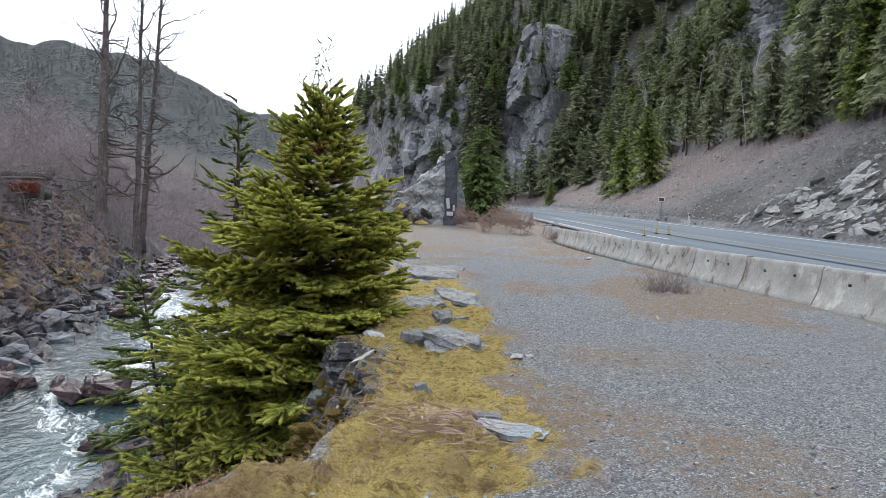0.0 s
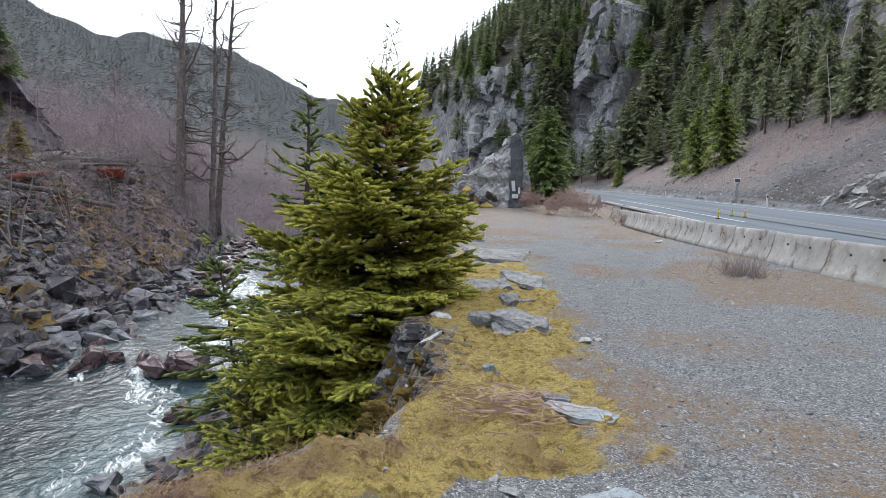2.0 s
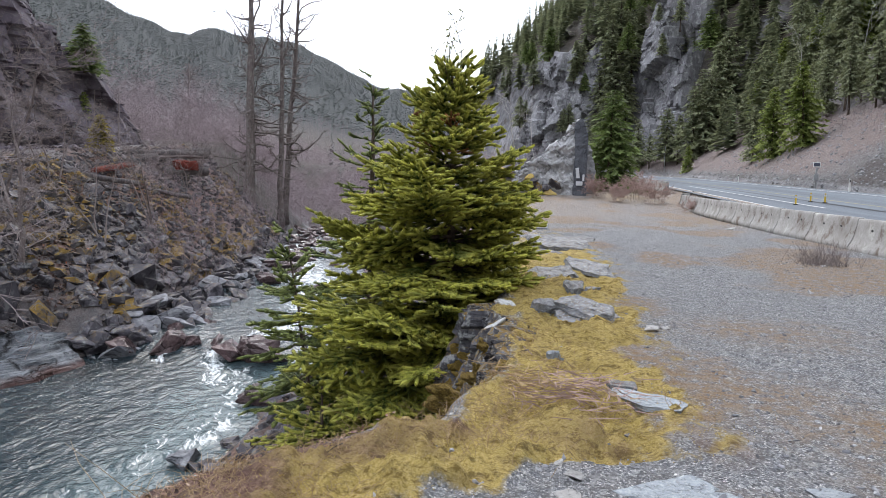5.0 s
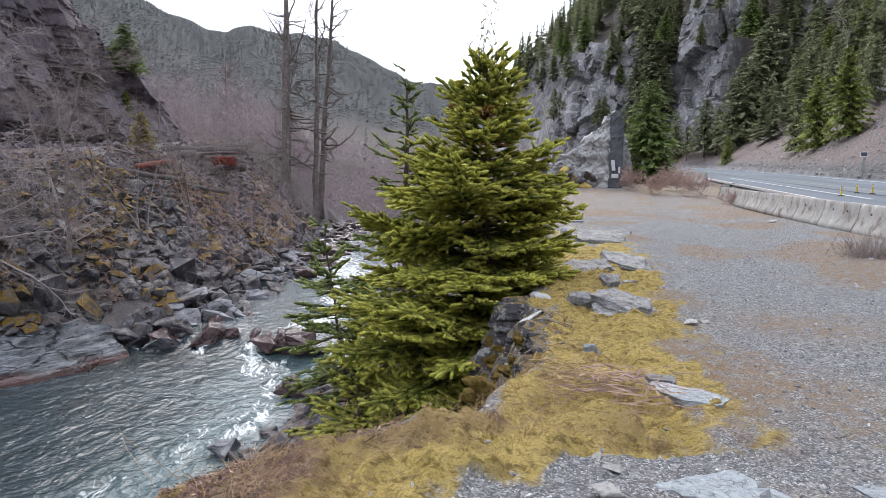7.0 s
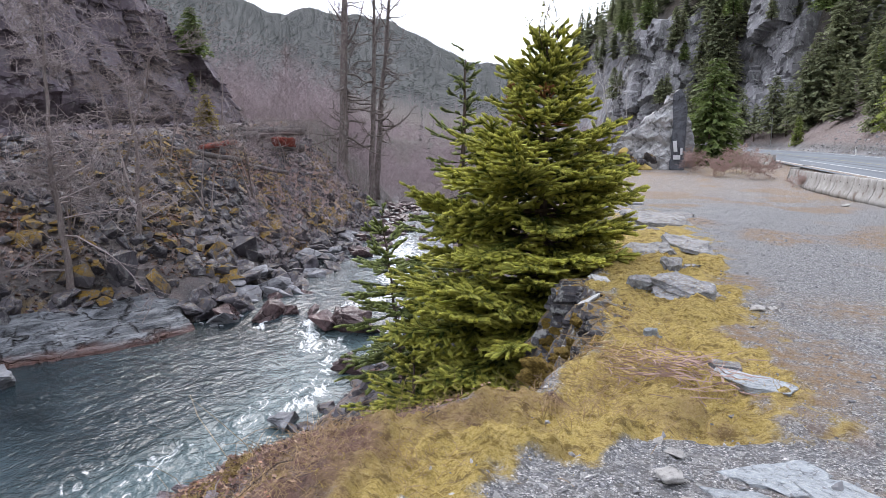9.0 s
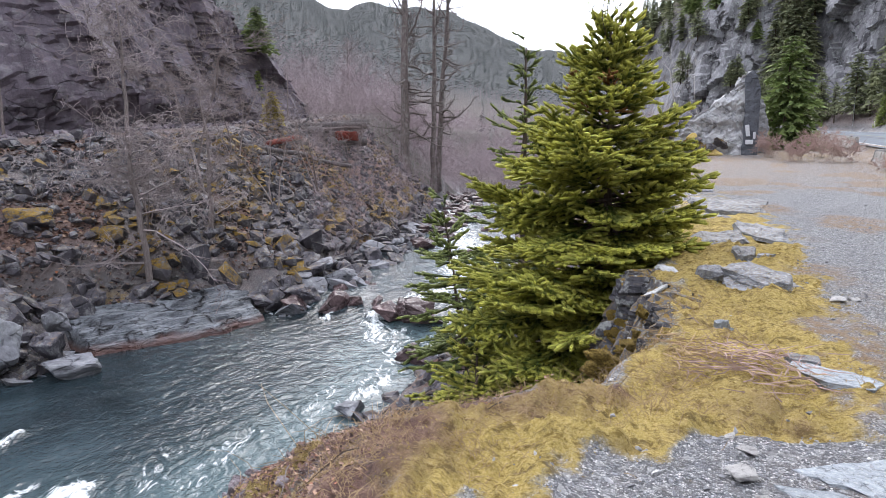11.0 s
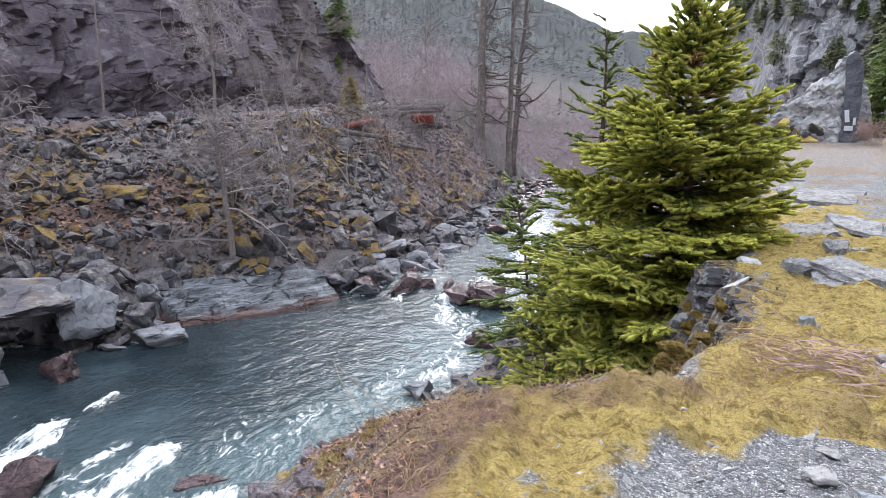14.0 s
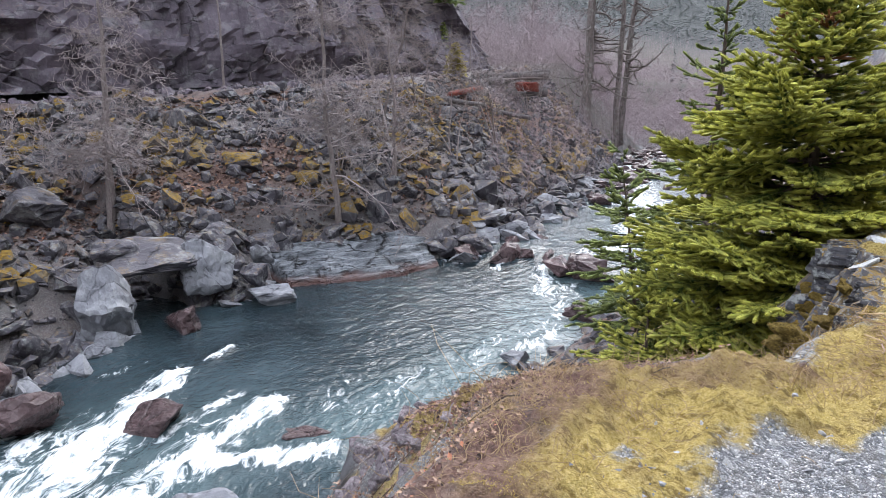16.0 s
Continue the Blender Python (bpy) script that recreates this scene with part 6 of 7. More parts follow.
def hill_spots(count, seed, lo, hi, y0, y1, room, az0=-42, az1=10):
    """Places for trees on the right-hand hill, between two distances from its foot."""
    rng = np.random.default_rng(seed)
    xs, ys = rng.uniform(-40, 150, 60000), rng.uniform(y0, y1, 60000)
    d, az = beside(RIGHT_FOOT, xs, ys), np.degrees(np.arctan2(-xs, ys))
    ok = (d > lo) & (d < hi) & (az > az0) & (az < az1) & (fbm(xs * 0.05, ys * 0.05, 2, 91) > -0.24)
    ok &= (steepness(xs, ys, 1.0) < 2.2) | (rng.random(60000) < 0.45)
    for face in (((-17, 162), (4, 147)), ((9.5, 144), (26, 124)), ((36.5, 91), (49, 76)), ((33, 128), (48, 118))):
        ok &= np.abs(beside(face, xs, ys) - 3) > 6
    xs, ys, d = xs[ok], ys[ok], d[ok]
    keep = []
    for i in range(len(xs)):
        if len(keep) >= count:
            break
        if all((xs[i] - xs[j]) ** 2 + (ys[i] - ys[j]) ** 2 > room for j in keep):
            keep.append(i)
    return xs[keep], ys[keep], d[keep]


def hillside_trees():
    rng = np.random.default_rng(77)
    for k, (x, y, d) in enumerate(zip(*hill_spots(270, 77, 9.5, 60, 26, 112, 4.4))):
        kind = int(rng.choice([0, 0, 1, 1, 2, 3, 3, 5, 5, 4, 4]))
        if 0.45 < x / y < 0.565 and d > 12:
            continue
        tall = rng.uniform(8, 16) * (0.65 if d < 14 else 1.0)
        conifer(x, y, tall, kind, k + 100, "yellow-green conifer on the rocky hillside" if kind == 4 else "", GROVE)


hillside_trees()
for k, (x, y, tall) in enumerate(((11, 139.5, 8), (13, 135.5, 10), (14.8, 131.5, 7), (17.2, 127.5, 11), (19, 124.8, 9), (21, 121.5, 13), (23, 119.5, 14), (24.8, 121.5, 16), (26.5, 122, 15), (22.5, 123, 15),
                                  (6, 147, 13), (8, 147.5, 15), (10, 147, 11), (7, 150, 16), (9, 151.5, 17), (11.5, 150, 14), (5.5, 153, 15), (8, 155, 17), (12.5, 154, 14), (4.6, 149, 11), (10, 158, 15), (6.8, 159, 16))):
    conifer(x, y, tall, (0, 1, 3, 2, 5)[k % 5], 500 + k, "dark conifer at the foot of the crag", GROVE, wide=1.2)


def crag_scrub(line, low, high, lean, count, seed):
    """Small conifers rooted on the ledges and rim of a crag."""
    rng = np.random.default_rng(seed)
    pts = np.array(line, float)
    for k in range(count):
        u = rng.random() * (len(line) - 1)
        i = min(int(u), len(line) - 2)
        at = pts[i] + (pts[i + 1] - pts[i]) * (u - i)
        h = (high - low) * (1.0 if k % 3 == 0 else rng.random() ** 0.7)
        away = at / np.linalg.norm(at)
        at = at + away * (lean * h + (2.0 if k % 3 == 0 else -0.6))
        conifer(at[0], at[1], rng.uniform(3.5, 8.0), int(rng.choice([0, 2, 5, 7])), seed + k, "scrubby dark conifer rooted on a crag ledge", GROVE, z=low + h - 1.0, wide=1.4)


crag_scrub(((-14, 159), (-9, 153), (-3, 150), (4, 147)), 5.5, 33, 0.3, 16, 1200)
crag_scrub(((9.5, 144), (15, 137), (20, 128), (26, 124)), 6, 42, 0.22, 13, 1300)
crag_scrub(((36.5, 91), (41, 86), (45, 79), (49, 76)), 15, 38, 0.35, 12, 1400)


def far_woods(name, count, seed, zone, tall, material, label, slim=0.16, fingers=26, pts=None):
    """Many small far conifers in one mesh."""
    rng = np.random.default_rng(seed)
    if pts is None:
        az, r = np.radians(rng.uniform(zone[0], zone[1], count)), zone[2] + rng.random(count) ** 0.8 * (zone[3] - zone[2])
        pts = np.column_stack([-r * np.sin(az), r * np.cos(az)])
    count = len(pts)
    z = height(pts[:, 0], pts[:, 1])
    t = rng.uniform(0.6, 1.25, count) * tall
    u = (np.arange(fingers)[None] + rng.random((count, fingers))) / fingers
    phi = rng.uniform(0, 6.3, (count, fingers))
    l = slim * t[:, None] * (0.08 + u) * rng.uniform(0.6, 1.2, u.shape)
    top = z[:, None] + t[:, None] * (1 - u * 0.92)
    c, s = np.cos(phi), np.sin(phi)
    w = l * 0.42
    drop = 0.045 * t[:, None] * (0.4 + u)
    x0, y0 = pts[:, :1], pts[:, 1:]
    a = np.stack([x0 - s * w * 0.6, y0 + c * w * 0.6, top], -1)
    b = np.stack([x0 + s * w * 0.6, y0 - c * w * 0.6, top - 0.3 * drop], -1)
    e = np.stack([x0 + c * l, y0 + s * l, top - drop], -1)
    v = np.stack([a, b, e], 2).reshape(-1, 3)
    me = mesh_from(name, v, np.arange(len(v)).reshape(-1, 3), [material])
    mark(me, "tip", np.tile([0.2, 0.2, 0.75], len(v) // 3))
    return tagged(new(name, me), label, "forest", kind="stuff")


far_woods("ridge_forest", 15000, 5, (9, 58, 400, 1010), 10, HAZED_NEEDLES, "dark conifer forest on the far ridge", 0.3, 8)
far_woods("valley_conifers", 16, 6, (12, 36, 130, 330), 13, HAZED_NEEDLES, "scattered conifers on the valley floor", 0.2, 50)
hx, hy, hd = hill_spots(2300, 8, 10.5, 190, 26, 330, 3.4, -42, 11)
afar = np.hypot(hx, hy) > 95
hx, hy = hx[afar], hy[afar]
far_woods("hill_forest", 0, 8, None, 11, WOODS_NEEDLES, "dense conifer forest high on the hill", 0.24, 120, np.column_stack([hx, hy]))
grng = np.random.default_rng(44)
far_woods("gully_forest", 0, 10, None, 10, WOODS_NEEDLES, "conifers filling the gully beside the crag", 0.24, 120, np.column_stack([grng.uniform(22, 62, 260), grng.uniform(100, 165, 260)]))
far_woods("wall_top_conifers", 110, 9, (47, 85, 62, 110), 7, WOODS_NEEDLES, "conifers above the rock wall", 0.24, 60)


def bare_tree_mesh(tall, seed, spread=0.6, stems=1, levels=4, material=None, fat=0.010, twist=0.22, low=0.25, least=0.008):
    rng = np.random.default_rng(seed)
    rows, stem, starts = [], [], []

    def grow(p, d, l, r, level):
        n = 5 if level < 2 else 3
        for i in range(n):
            d = d + rng.normal(size=3) * twist * (0.6 if level == 0 else 1)
            d[2] += 0.05
            d = d / np.linalg.norm(d)
            q = p + d * l / n
            r1 = r * (0.86 if level == 0 else 0.78)
            rows.append((*p, *q, r, r1))
            stem.append(len(starts) if level == 0 else 0)
            p, r = q, r1
            if level < levels and (level > 0 or i >= n * low):
                for _ in range(int(rng.integers(1, 3 if level else 4))):
                    e = d * rng.uniform(0.2, 0.8) + rng.normal(size=3) * spread
                    e[2] = e[2] * 0.6 + 0.15
                    grow(p, e / np.linalg.norm(e), l * rng.uniform(0.32, 0.6), r * rng.uniform(0.35, 0.6), level + 1)

    for k in range(stems):
        a = rng.uniform(0, 6.3)
        lean = 0.0 if stems == 1 else 0.35
        starts.append(a)
        grow(np.array([math.cos(a) * 0.06 * stems, math.sin(a) * 0.06 * stems, -0.2]), np.array([math.cos(a) * lean, math.sin(a) * lean, 1.0]), tall * rng.uniform(0.75, 1.0), fat * tall, 0)
    s = np.array(rows)
    s[:, 6:] = np.maximum(s[:, 6:], least)
    stem = np.array(stem)
    pieces = [mesh_from("stem" if stems > 1 else "trunk", *tubes(s[stem == k + 1], 6), [material or TWIG]) for k in range(stems)]
    return pieces + [mesh_from("crown", *tubes(s[stem == 0], 4), [material or TWIG])]


def alder_meshes(tall, seed, lean, droop, arms=40, first=0.12, r0=0.13, twig=0.008):
    """A bare alder: a bent trunk, and a crown of arching limbs, side branches and fine twigs."""
    rng = np.random.default_rng(seed)
    n = 14
    u = np.linspace(0, 1, n)
    trunk = np.column_stack([lean[0] * u + np.cumsum(rng.normal(size=n)) * 0.05, lean[1] * u + np.cumsum(rng.normal(size=n)) * 0.05, -0.4 + (tall + 0.4) * u])
    v, f = loft(trunk, r0 * (1 - 0.93 * u) + 0.01, 8, rng)
    rows = []

    def shoot(p, d, l, r, steps, bend, wild):
        track = [p]
        for i in range(steps):
            d = d + rng.normal(size=3) * wild + (0, 0, bend * (0.4 - i / steps))
            d = d / np.linalg.norm(d)
            q = p + d * l / steps
            rows.append((*p, *q, max(twig, r * (1 - 0.8 * i / steps)), max(twig * 0.8, r * (1 - 0.8 * (i + 1) / steps))))
            p = q
            track.append(p)
        return track, d

    for k in range(arms):
        h = first + (1 - first) * rng.random() ** 1.1
        i = min(int(h * (n - 1)), n - 2)
        p = trunk[i] + (trunk[i + 1] - trunk[i]) * (h * (n - 1) - i)
        a = rng.uniform(0, 6.3)
        l = tall * rng.uniform(0.2, 0.4) * (1.05 - 0.75 * h)
        limb, way = shoot(p, np.array([math.cos(a), math.sin(a), rng.uniform(0.2, 0.8)]), l, 0.045 * (1.2 - h), 7, droop, 0.16)
        for j in range(1, 8):
            for _ in range(2):
                e = way * 0.5 + rng.normal(size=3) * 0.65 + (0, 0, -0.1)
                side, turn = shoot(limb[j], e / np.linalg.norm(e), l * rng.uniform(0.2, 0.45), 0.014, 4, droop * 0.8, 0.25)
                for m in (1, 2, 3, 4):
                    g = turn * 0.6 + rng.normal(size=3) * 0.7
                    shoot(side[m], g / np.linalg.norm(g), l * rng.uniform(0.08, 0.2), twig, 2, droop * 0.5, 0.3)
    return [mesh_from("trunk", v, f, [TWIG]), mesh_from("crown", *tubes(rows, 3), [LILAC_TWIG])]


BARE = [bare_tree_mesh(8.5, 201, 0.65, 1, 4), bare_tree_mesh(7.0, 202, 0.75, 3, 3), bare_tree_mesh(9.0, 203, 0.55, 1, 4, low=0.3), bare_tree_mesh(5.0, 204, 0.8, 4, 3)]
ALDERS = "bare trees on the far bank"


def bare_tree(x, y, kind, scale, turn, label, group=ALDERS, z=None, meshes=None):
    ob = thing("bare_bush" if "bush" in label else "bare_tree", label, "bush" if "bush" in label else "tree", pose(x, y, stand(x, y) if z is None else z, 0, 0, turn) @ Matrix.Scale(scale, 4), group)
    for me in (meshes or BARE)[kind]:
        part(me.name.split(".")[0], me, None, ob)
    return ob


ALDER = [alder_meshes(11.5, 401, (-0.3, -0.4), -0.55, 50, twig=0.0085), alder_meshes(9.0, 402, (0.3, 0.2), -0.9, 50, 0.26, 0.17, 0.0085), alder_meshes(7.0, 403, (0.4, 0.1), -0.3, 24)]
bare_tree(-19.9, 16.9, 0, 1.0, 0, "tall bare alder with a fine lilac-grey crown above the slab", meshes=ALDER)
bare_tree(-24.1, 9.7, 1, 1.0, 0, "dark-stemmed bare tree with drooping lilac-grey sprays", meshes=ALDER)
bare_tree(-20.4, 20.6, 2, 0.9, 120, "slender bare alder on the talus", meshes=ALDER)
bare_tree(-22.4, 5.6, 2, 1.0, 310, "slender bare alder over mossy stones", meshes=ALDER)
bare_tree(-24.0, 23.5, 2, 0.85, 300, "thin bare tree under the rock wall")
bare_tree(-21.0, 25.8, 1, 0.7, 30, "bare many-stemmed shrub on the talus")
bare_tree(-26.0, 28.5, 3, 0.9, 80, "bare spreading bush on the talus")
bare_tree(-23.5, 33.0, 1, 0.8, 140, "bare many-stemmed shrub on the talus")
bare_tree(-21.9, 2.2, 1, 0.8, 15, "bare shrub with arching limbs on the far bank")
bare_tree(-28.5, 44.5, 3, 0.9, 15, "bare bush near the old logs")
for bx, by, kind, size in ((-22.6, 22.6, 2, 0.8), (-21.4, 18.2, 3, 0.7)):
    bare_tree(bx, by, kind, size, 37 * by, "bare pinkish-grey alder among the talus stones")
for bx, by, tall in ((-34.2, 20.9, 10.5), (-33.6, 43.2, 4.6), (-34.9, 42.2, 4.2)):
    pole = new("dead_pole", trunk_mesh(tall, 0.07, int(by), TWIG, 0.25))
    pole.matrix_world = pose(bx, by, stand(bx, by))
    tagged(pole, "thin pale dead tree trunk under the rock wall", "tree", "dead trunks")


def snag(x, y, tall, r, seed, lean, label, z):
    """A tall dying tree: thick dark trunk, bare broken limbs that sag and turn up."""
    rng = np.random.default_rng(seed)
    ob = thing("snag", label, "tree", pose(x, y, z), "tall snags by the river")
    part("trunk", trunk_mesh(tall, r, seed, SNAG_BARK, lean, 0.22, 12), None, ob)
    for k in range(46):
        u = rng.uniform(0.2, 0.98)
        high = max(0.0, (u - 0.6) / 0.4)
        a, l = rng.uniform(0, 6.3), rng.uniform(1.3, 4.6) * (1.25 - 0.75 * u)
        if k < 5:
            u, high, l = 0.55 + 0.08 * k, 1.4, rng.uniform(4.0, 6.5)
        p = np.array([lean * u, 0, u * tall])
        d = np.array([math.cos(a), math.sin(a), rng.uniform(-0.15, 0.25) + 1.0 * high])
        thick = (0.05 + 0.13 * (1 - u)) * (1.3 if k < 5 else 1.0) * min(1.0, r / 0.4)
        rows, q, n = [], p, 8
        for i in range(n):
            d = d + rng.normal(size=3) * 0.22 + (0, 0, (-0.12 + 0.06 * i) * (1 - 0.5 * high))
            d = d / np.linalg.norm(d)
            e = q + d * l / n
            r0, r1 = thick * (1 - 0.1 * i), thick * (0.9 - 0.1 * i)
            rows.append((*q, *e, r0, r1))
            q = e
            if i > 1:
                for _ in range(2):
                    t, w = q, d * 0.6 + rng.normal(size=3) * 0.7
                    step = rng.uniform(0.12, 0.32) * (1.2 - 0.07 * i)
                    for j in range(3):
                        w = w + rng.normal(size=3) * 0.3 + (0, 0, 0.1)
                        w = w / np.linalg.norm(w)
                        rows.append((*t, *(t + w * step), 0.028 - 0.006 * j, 0.022 - 0.006 * j))
                        t = t + w * step
        part("limb", mesh_from("limb", *tubes(rows, 4), [SNAG_BARK]), None, ob)


snag(-31.1, 58.6, 27, 0.56, 1, 0.5, "massive dark old tree with bare broken limbs", -3.2)
snag(-32.1, 60.2, 20, 0.24, 5, 0.9, "dark old tree with bare broken limbs", -3.0)
snag(-29.4, 62.0, 27, 0.32, 2, 0.4, "dark old tree with bare limbs near the river", -3.4)
snag(-30.8, 66.0, 28, 0.36, 3, 2.2, "leaning dark old tree with bare limbs", -3.0)
snag(-78, 122, 22, 0.4, 4, 0.3, "distant dark dead tree on the valley floor", 3.0)


def brush(name, count, seed, zone, tall, material, label, twigs=16, gap=None, fat=1.0):
    """A thicket of bare stems, drawn out as fine twigs in one mesh."""
    rng = np.random.default_rng(seed)
    pts = []
    while len(pts) < count:
        az, r = rng.uniform(zone[0], zone[1]), zone[2] + rng.random() ** 0.9 * (zone[3] - zone[2])
        x, y = -r * math.sin(radians(az)), r * math.cos(radians(az))
        if (y < 74 and np.interp(y, FAR_Y, FAR_X) - 0.8 < x < np.interp(y, NEAR_Y, NEAR_X) + 0.5) or (gap and gap(x, y)):
            continue
        pts.append((x, y))
    pts = np.array(pts)
    z = height(pts[:, 0], pts[:, 1])
    t = tall * rng.uniform(0.5, 1.2, count)
    base = np.column_stack([pts, z])
    w = fat * np.maximum(0.0035 * t, zone[2] * 0.00022)[:, None]
    stem = base + np.column_stack([rng.normal(size=count) * 0.08 * t, rng.normal(size=count) * 0.08 * t, t])
    side = rng.normal(size=(count, 3))
    blades = [np.stack([base - side * w * 0.35, base + side * w * 0.35, stem], 1)]
    for k in range(twigs):
        u = rng.random(count)[:, None] ** 0.7 * 0.95
        a = rng.uniform(0, 6.3, count)
        l = (t * 0.34)[:, None] * (1.15 - u) * rng.uniform(0.5, 1.2, (count, 1))
        p = base + (stem - base) * u
        q = p + np.column_stack([np.cos(a), np.sin(a), rng.uniform(0.0, 1.0, count)]) * l
        side = rng.normal(size=(count, 3)) * w * 0.26
        blades.append(np.stack([p - side, p + side, q], 1))
        b = a + rng.normal(size=count) * 0.8
        m = p + (q - p) * 0.5
        e = m + np.column_stack([np.cos(b), np.sin(b), rng.uniform(0.1, 1.2, count)]) * l * 0.45
        blades.append(np.stack([m - side * 0.7, m + side * 0.7, e], 1))
    v = np.concatenate(blades).reshape(-1, 3)
    return tagged(new(name, mesh_from(name, v, np.arange(len(v)).reshape(-1, 3), [material])), label, "brush", kind="stuff")


brush("valley_brush", 6000, 3, (10, 40, 66, 250), 8.5, BRUSH, "thicket of bare purple-grey trees on the valley floor", 34, gap=lambda x, y: x > -14 or beside(LEFT_FOOT, np.array([x]), np.array([y]))[0] < 3)
brush("ridge_brush", 2000, 13, (10, 50, 250, 400), 11, BRUSH, "bare purple-grey woods at the foot of the ridge", 10)
brush("bank_brush", 650, 4, (20, 36, 32, 66), 2.2, BRUSH, "bare purple-grey brush along the far river bank", 30, fat=1.8, gap=lambda x, y: x > np.interp(y, FAR_Y, FAR_X))
brush("talus_brush", 170, 14, (30, 76, 21, 30), 1.1, TWIG, "bare grey shrubs among the talus", 14)
brush("road_brush", 1500, 15, (-42, -5, 34, 130), 1.9, BRUSH, "bare purplish bushes above the road cut", fat=2.0, gap=lambda x, y: not 6 < beside(RIGHT_FOOT, np.array([x]), np.array([y]))[0] < 16)
brush("cliff_brush", 300, 16, (-2, 8, 100, 160), 6.5, BRUSH, "bare birches and bushes under the crag", gap=lambda x, y: y < 100)

PALE = [bare_tree_mesh(8.0, 301, 0.4, 1, 2, BIRCH, 0.008, 0.12, 0.4), bare_tree_mesh(8.0, 302, 0.35, 1, 2, BIRCH, 0.007, 0.14, 0.45)]
BUSH = [bare_tree_mesh(2.0, 311 + k, 0.75, 7, 3, PINK_TWIG, 0.006, 0.2, 0.2, 0.009) for k in range(2)]
for k, (bx, by, size, what) in enumerate(((3.2, 46.0, 0.6, "in front of the slate outcrop"), (4.5, 49.0, 0.8, "beside the dark fir"), (5.6, 45.5, 0.7, "near the barrier"), (1.9, 49.0, 0.7, "under the slate outcrop"), (7.0, 40.5, 0.35, "against the barrier"))):
    bare_tree(bx, by, k % 2, size, 70 * k, "reddish-grey bare twiggy bush " + what, "reddish bushes", None, BUSH)
bare_tree(-4.3, 55.5, 0, 0.95, 30, "slender white birch beside the slate outcrop", "white birches", 1.6, PALE)
bare_tree(-3.2, 54.6, 1, 0.7, 130, "slender white birch beside the slate outcrop", "white birches", 1.8, PALE)
for k, (bx, by) in enumerate(((23.5, 124), (27, 58), (31, 51), (33.5, 62), (35, 75), (30.5, 80), (36, 55), (29.5, 95))):
    bare_tree(bx, by, k % 2, 0.8 + 0.07 * k, 47 * k, "thin pale dead tree among the conifers", "white birches", None, PALE)

# ---- road furniture ----
def barrier_unit(x, y, z, turn, length=2.985, label="weathered grey concrete road barrier with lifting holes"):
    """One precast barrier: battered profile, two lifting holes shown as black discs, a joint gap at each end."""
    ob = thing("road_barrier", label, "barrier", pose(x, y, z, 0, 0, turn), "concrete barriers along the road")
    half = ((0.32, -0.15), (0.315, 0.03), (0.285, 0.09), (0.235, 0.18), (0.19, 0.29), (0.155, 0.42), (0.125, 0.58), (0.1, 0.74), (0.085, 0.795), (0.055, 0.815))
    prof = [(-px, pz) for px, pz in half] + [(px, pz) for px, pz in half[::-1]]
    bm = bmesh.new()
    rings = []
    for v in (0.0, 0.02, length - 0.02, length):
        k = 0.985 if v in (0.0, length) else 1.0
        rings.append([bm.verts.new((px * k, v, pz * k if pz > 0 else pz)) for px, pz in prof])
    for a, b in zip(rings, rings[1:]):
        for i in range(len(prof)):
            j = (i + 1) % len(prof)
            bm.faces.new((a[i], a[j], b[j], b[i]))
    bm.faces.new(rings[0])
    bm.faces.new(rings[-1][::-1])
    bmesh.ops.recalc_face_normals(bm, faces=bm.faces[:])
    for f in bm.faces:
        f.smooth = len(f.verts) == 4
    part("body", bm, CONCRETE, ob)
    # solid black discs stand for the shade inside the lifting holes
    for v in (length * 0.3, length * 0.7):
        bm = bmesh.new()
        rod_into(bm, (-0.142, v, 0.52), (-0.10, v, 0.53), 0.045, 0.045, 10)
        part("lifting_hole", bm, BLACK_PLASTIC, ob, "black disc for the shade in a lifting hole")
    return ob


BAR = [(8.15, -10.0), (7.95, 11.0), (7.72, 17.0), (7.5, 26.0), (7.45, 39.0), (7.5, 47.0)]
v = -8.0
while v < 46.0:
    bx = float(np.interp(v, [p[1] for p in BAR], [p[0] for p in BAR]))
    bx2 = float(np.interp(v + 3, [p[1] for p in BAR], [p[0] for p in BAR]))
    barrier_unit(bx, v, 0.0 + float(np.interp(v, [0, 11, 26, 39, 48], [0.0, 0.0, 0.12, 0.22, 0.35])), math.degrees(math.atan2(bx - bx2, 3)))
    v += 3.0
barrier_unit(7.5, 46.2, 0.4, -22, label="end barrier turned towards the road")
barrier_unit(8.65, 49.0, 0.55, -50, label="end barrier turned towards the road")
v = 58.0
while v < 112:
    barrier_unit(8.1 + float(road_shift(v)), v, float(road_height(v)) - 0.55, 0.0, label="distant pale concrete road barrier")
    v += 3.0

FADED_YELLOW = plain("faded_yellow_road_paint", (0.34, 0.29, 0.16), 0.8, speck=0.8)
strip("edge_line", 8.9, 9.02, -60, 150, 1.0, 0.027, LINE_PAINT, "worn white edge line", "road marking")
strip("edge_line", 16.7, 16.82, -60, 150, 1.0, 0.027, LINE_PAINT, "worn white edge line", "road marking")
strip("centre_line", 12.9, 13.02, -60, 150, 1.0, 0.027, FADED_YELLOW, "worn yellow centre line", "road marking")
strip("turn_lane_line", 10.6, 10.72, 30, 62, 1.0, 0.027, LINE_PAINT, "worn white lane line", "road marking")
SEAL = plain("dark_crack_sealer", (0.03, 0.032, 0.036), 0.6)
strip("tar_seam", 11.7, 11.95, -40, 90, 1.0, 0.026, SEAL, "dark sealed seam along the road", "road marking")


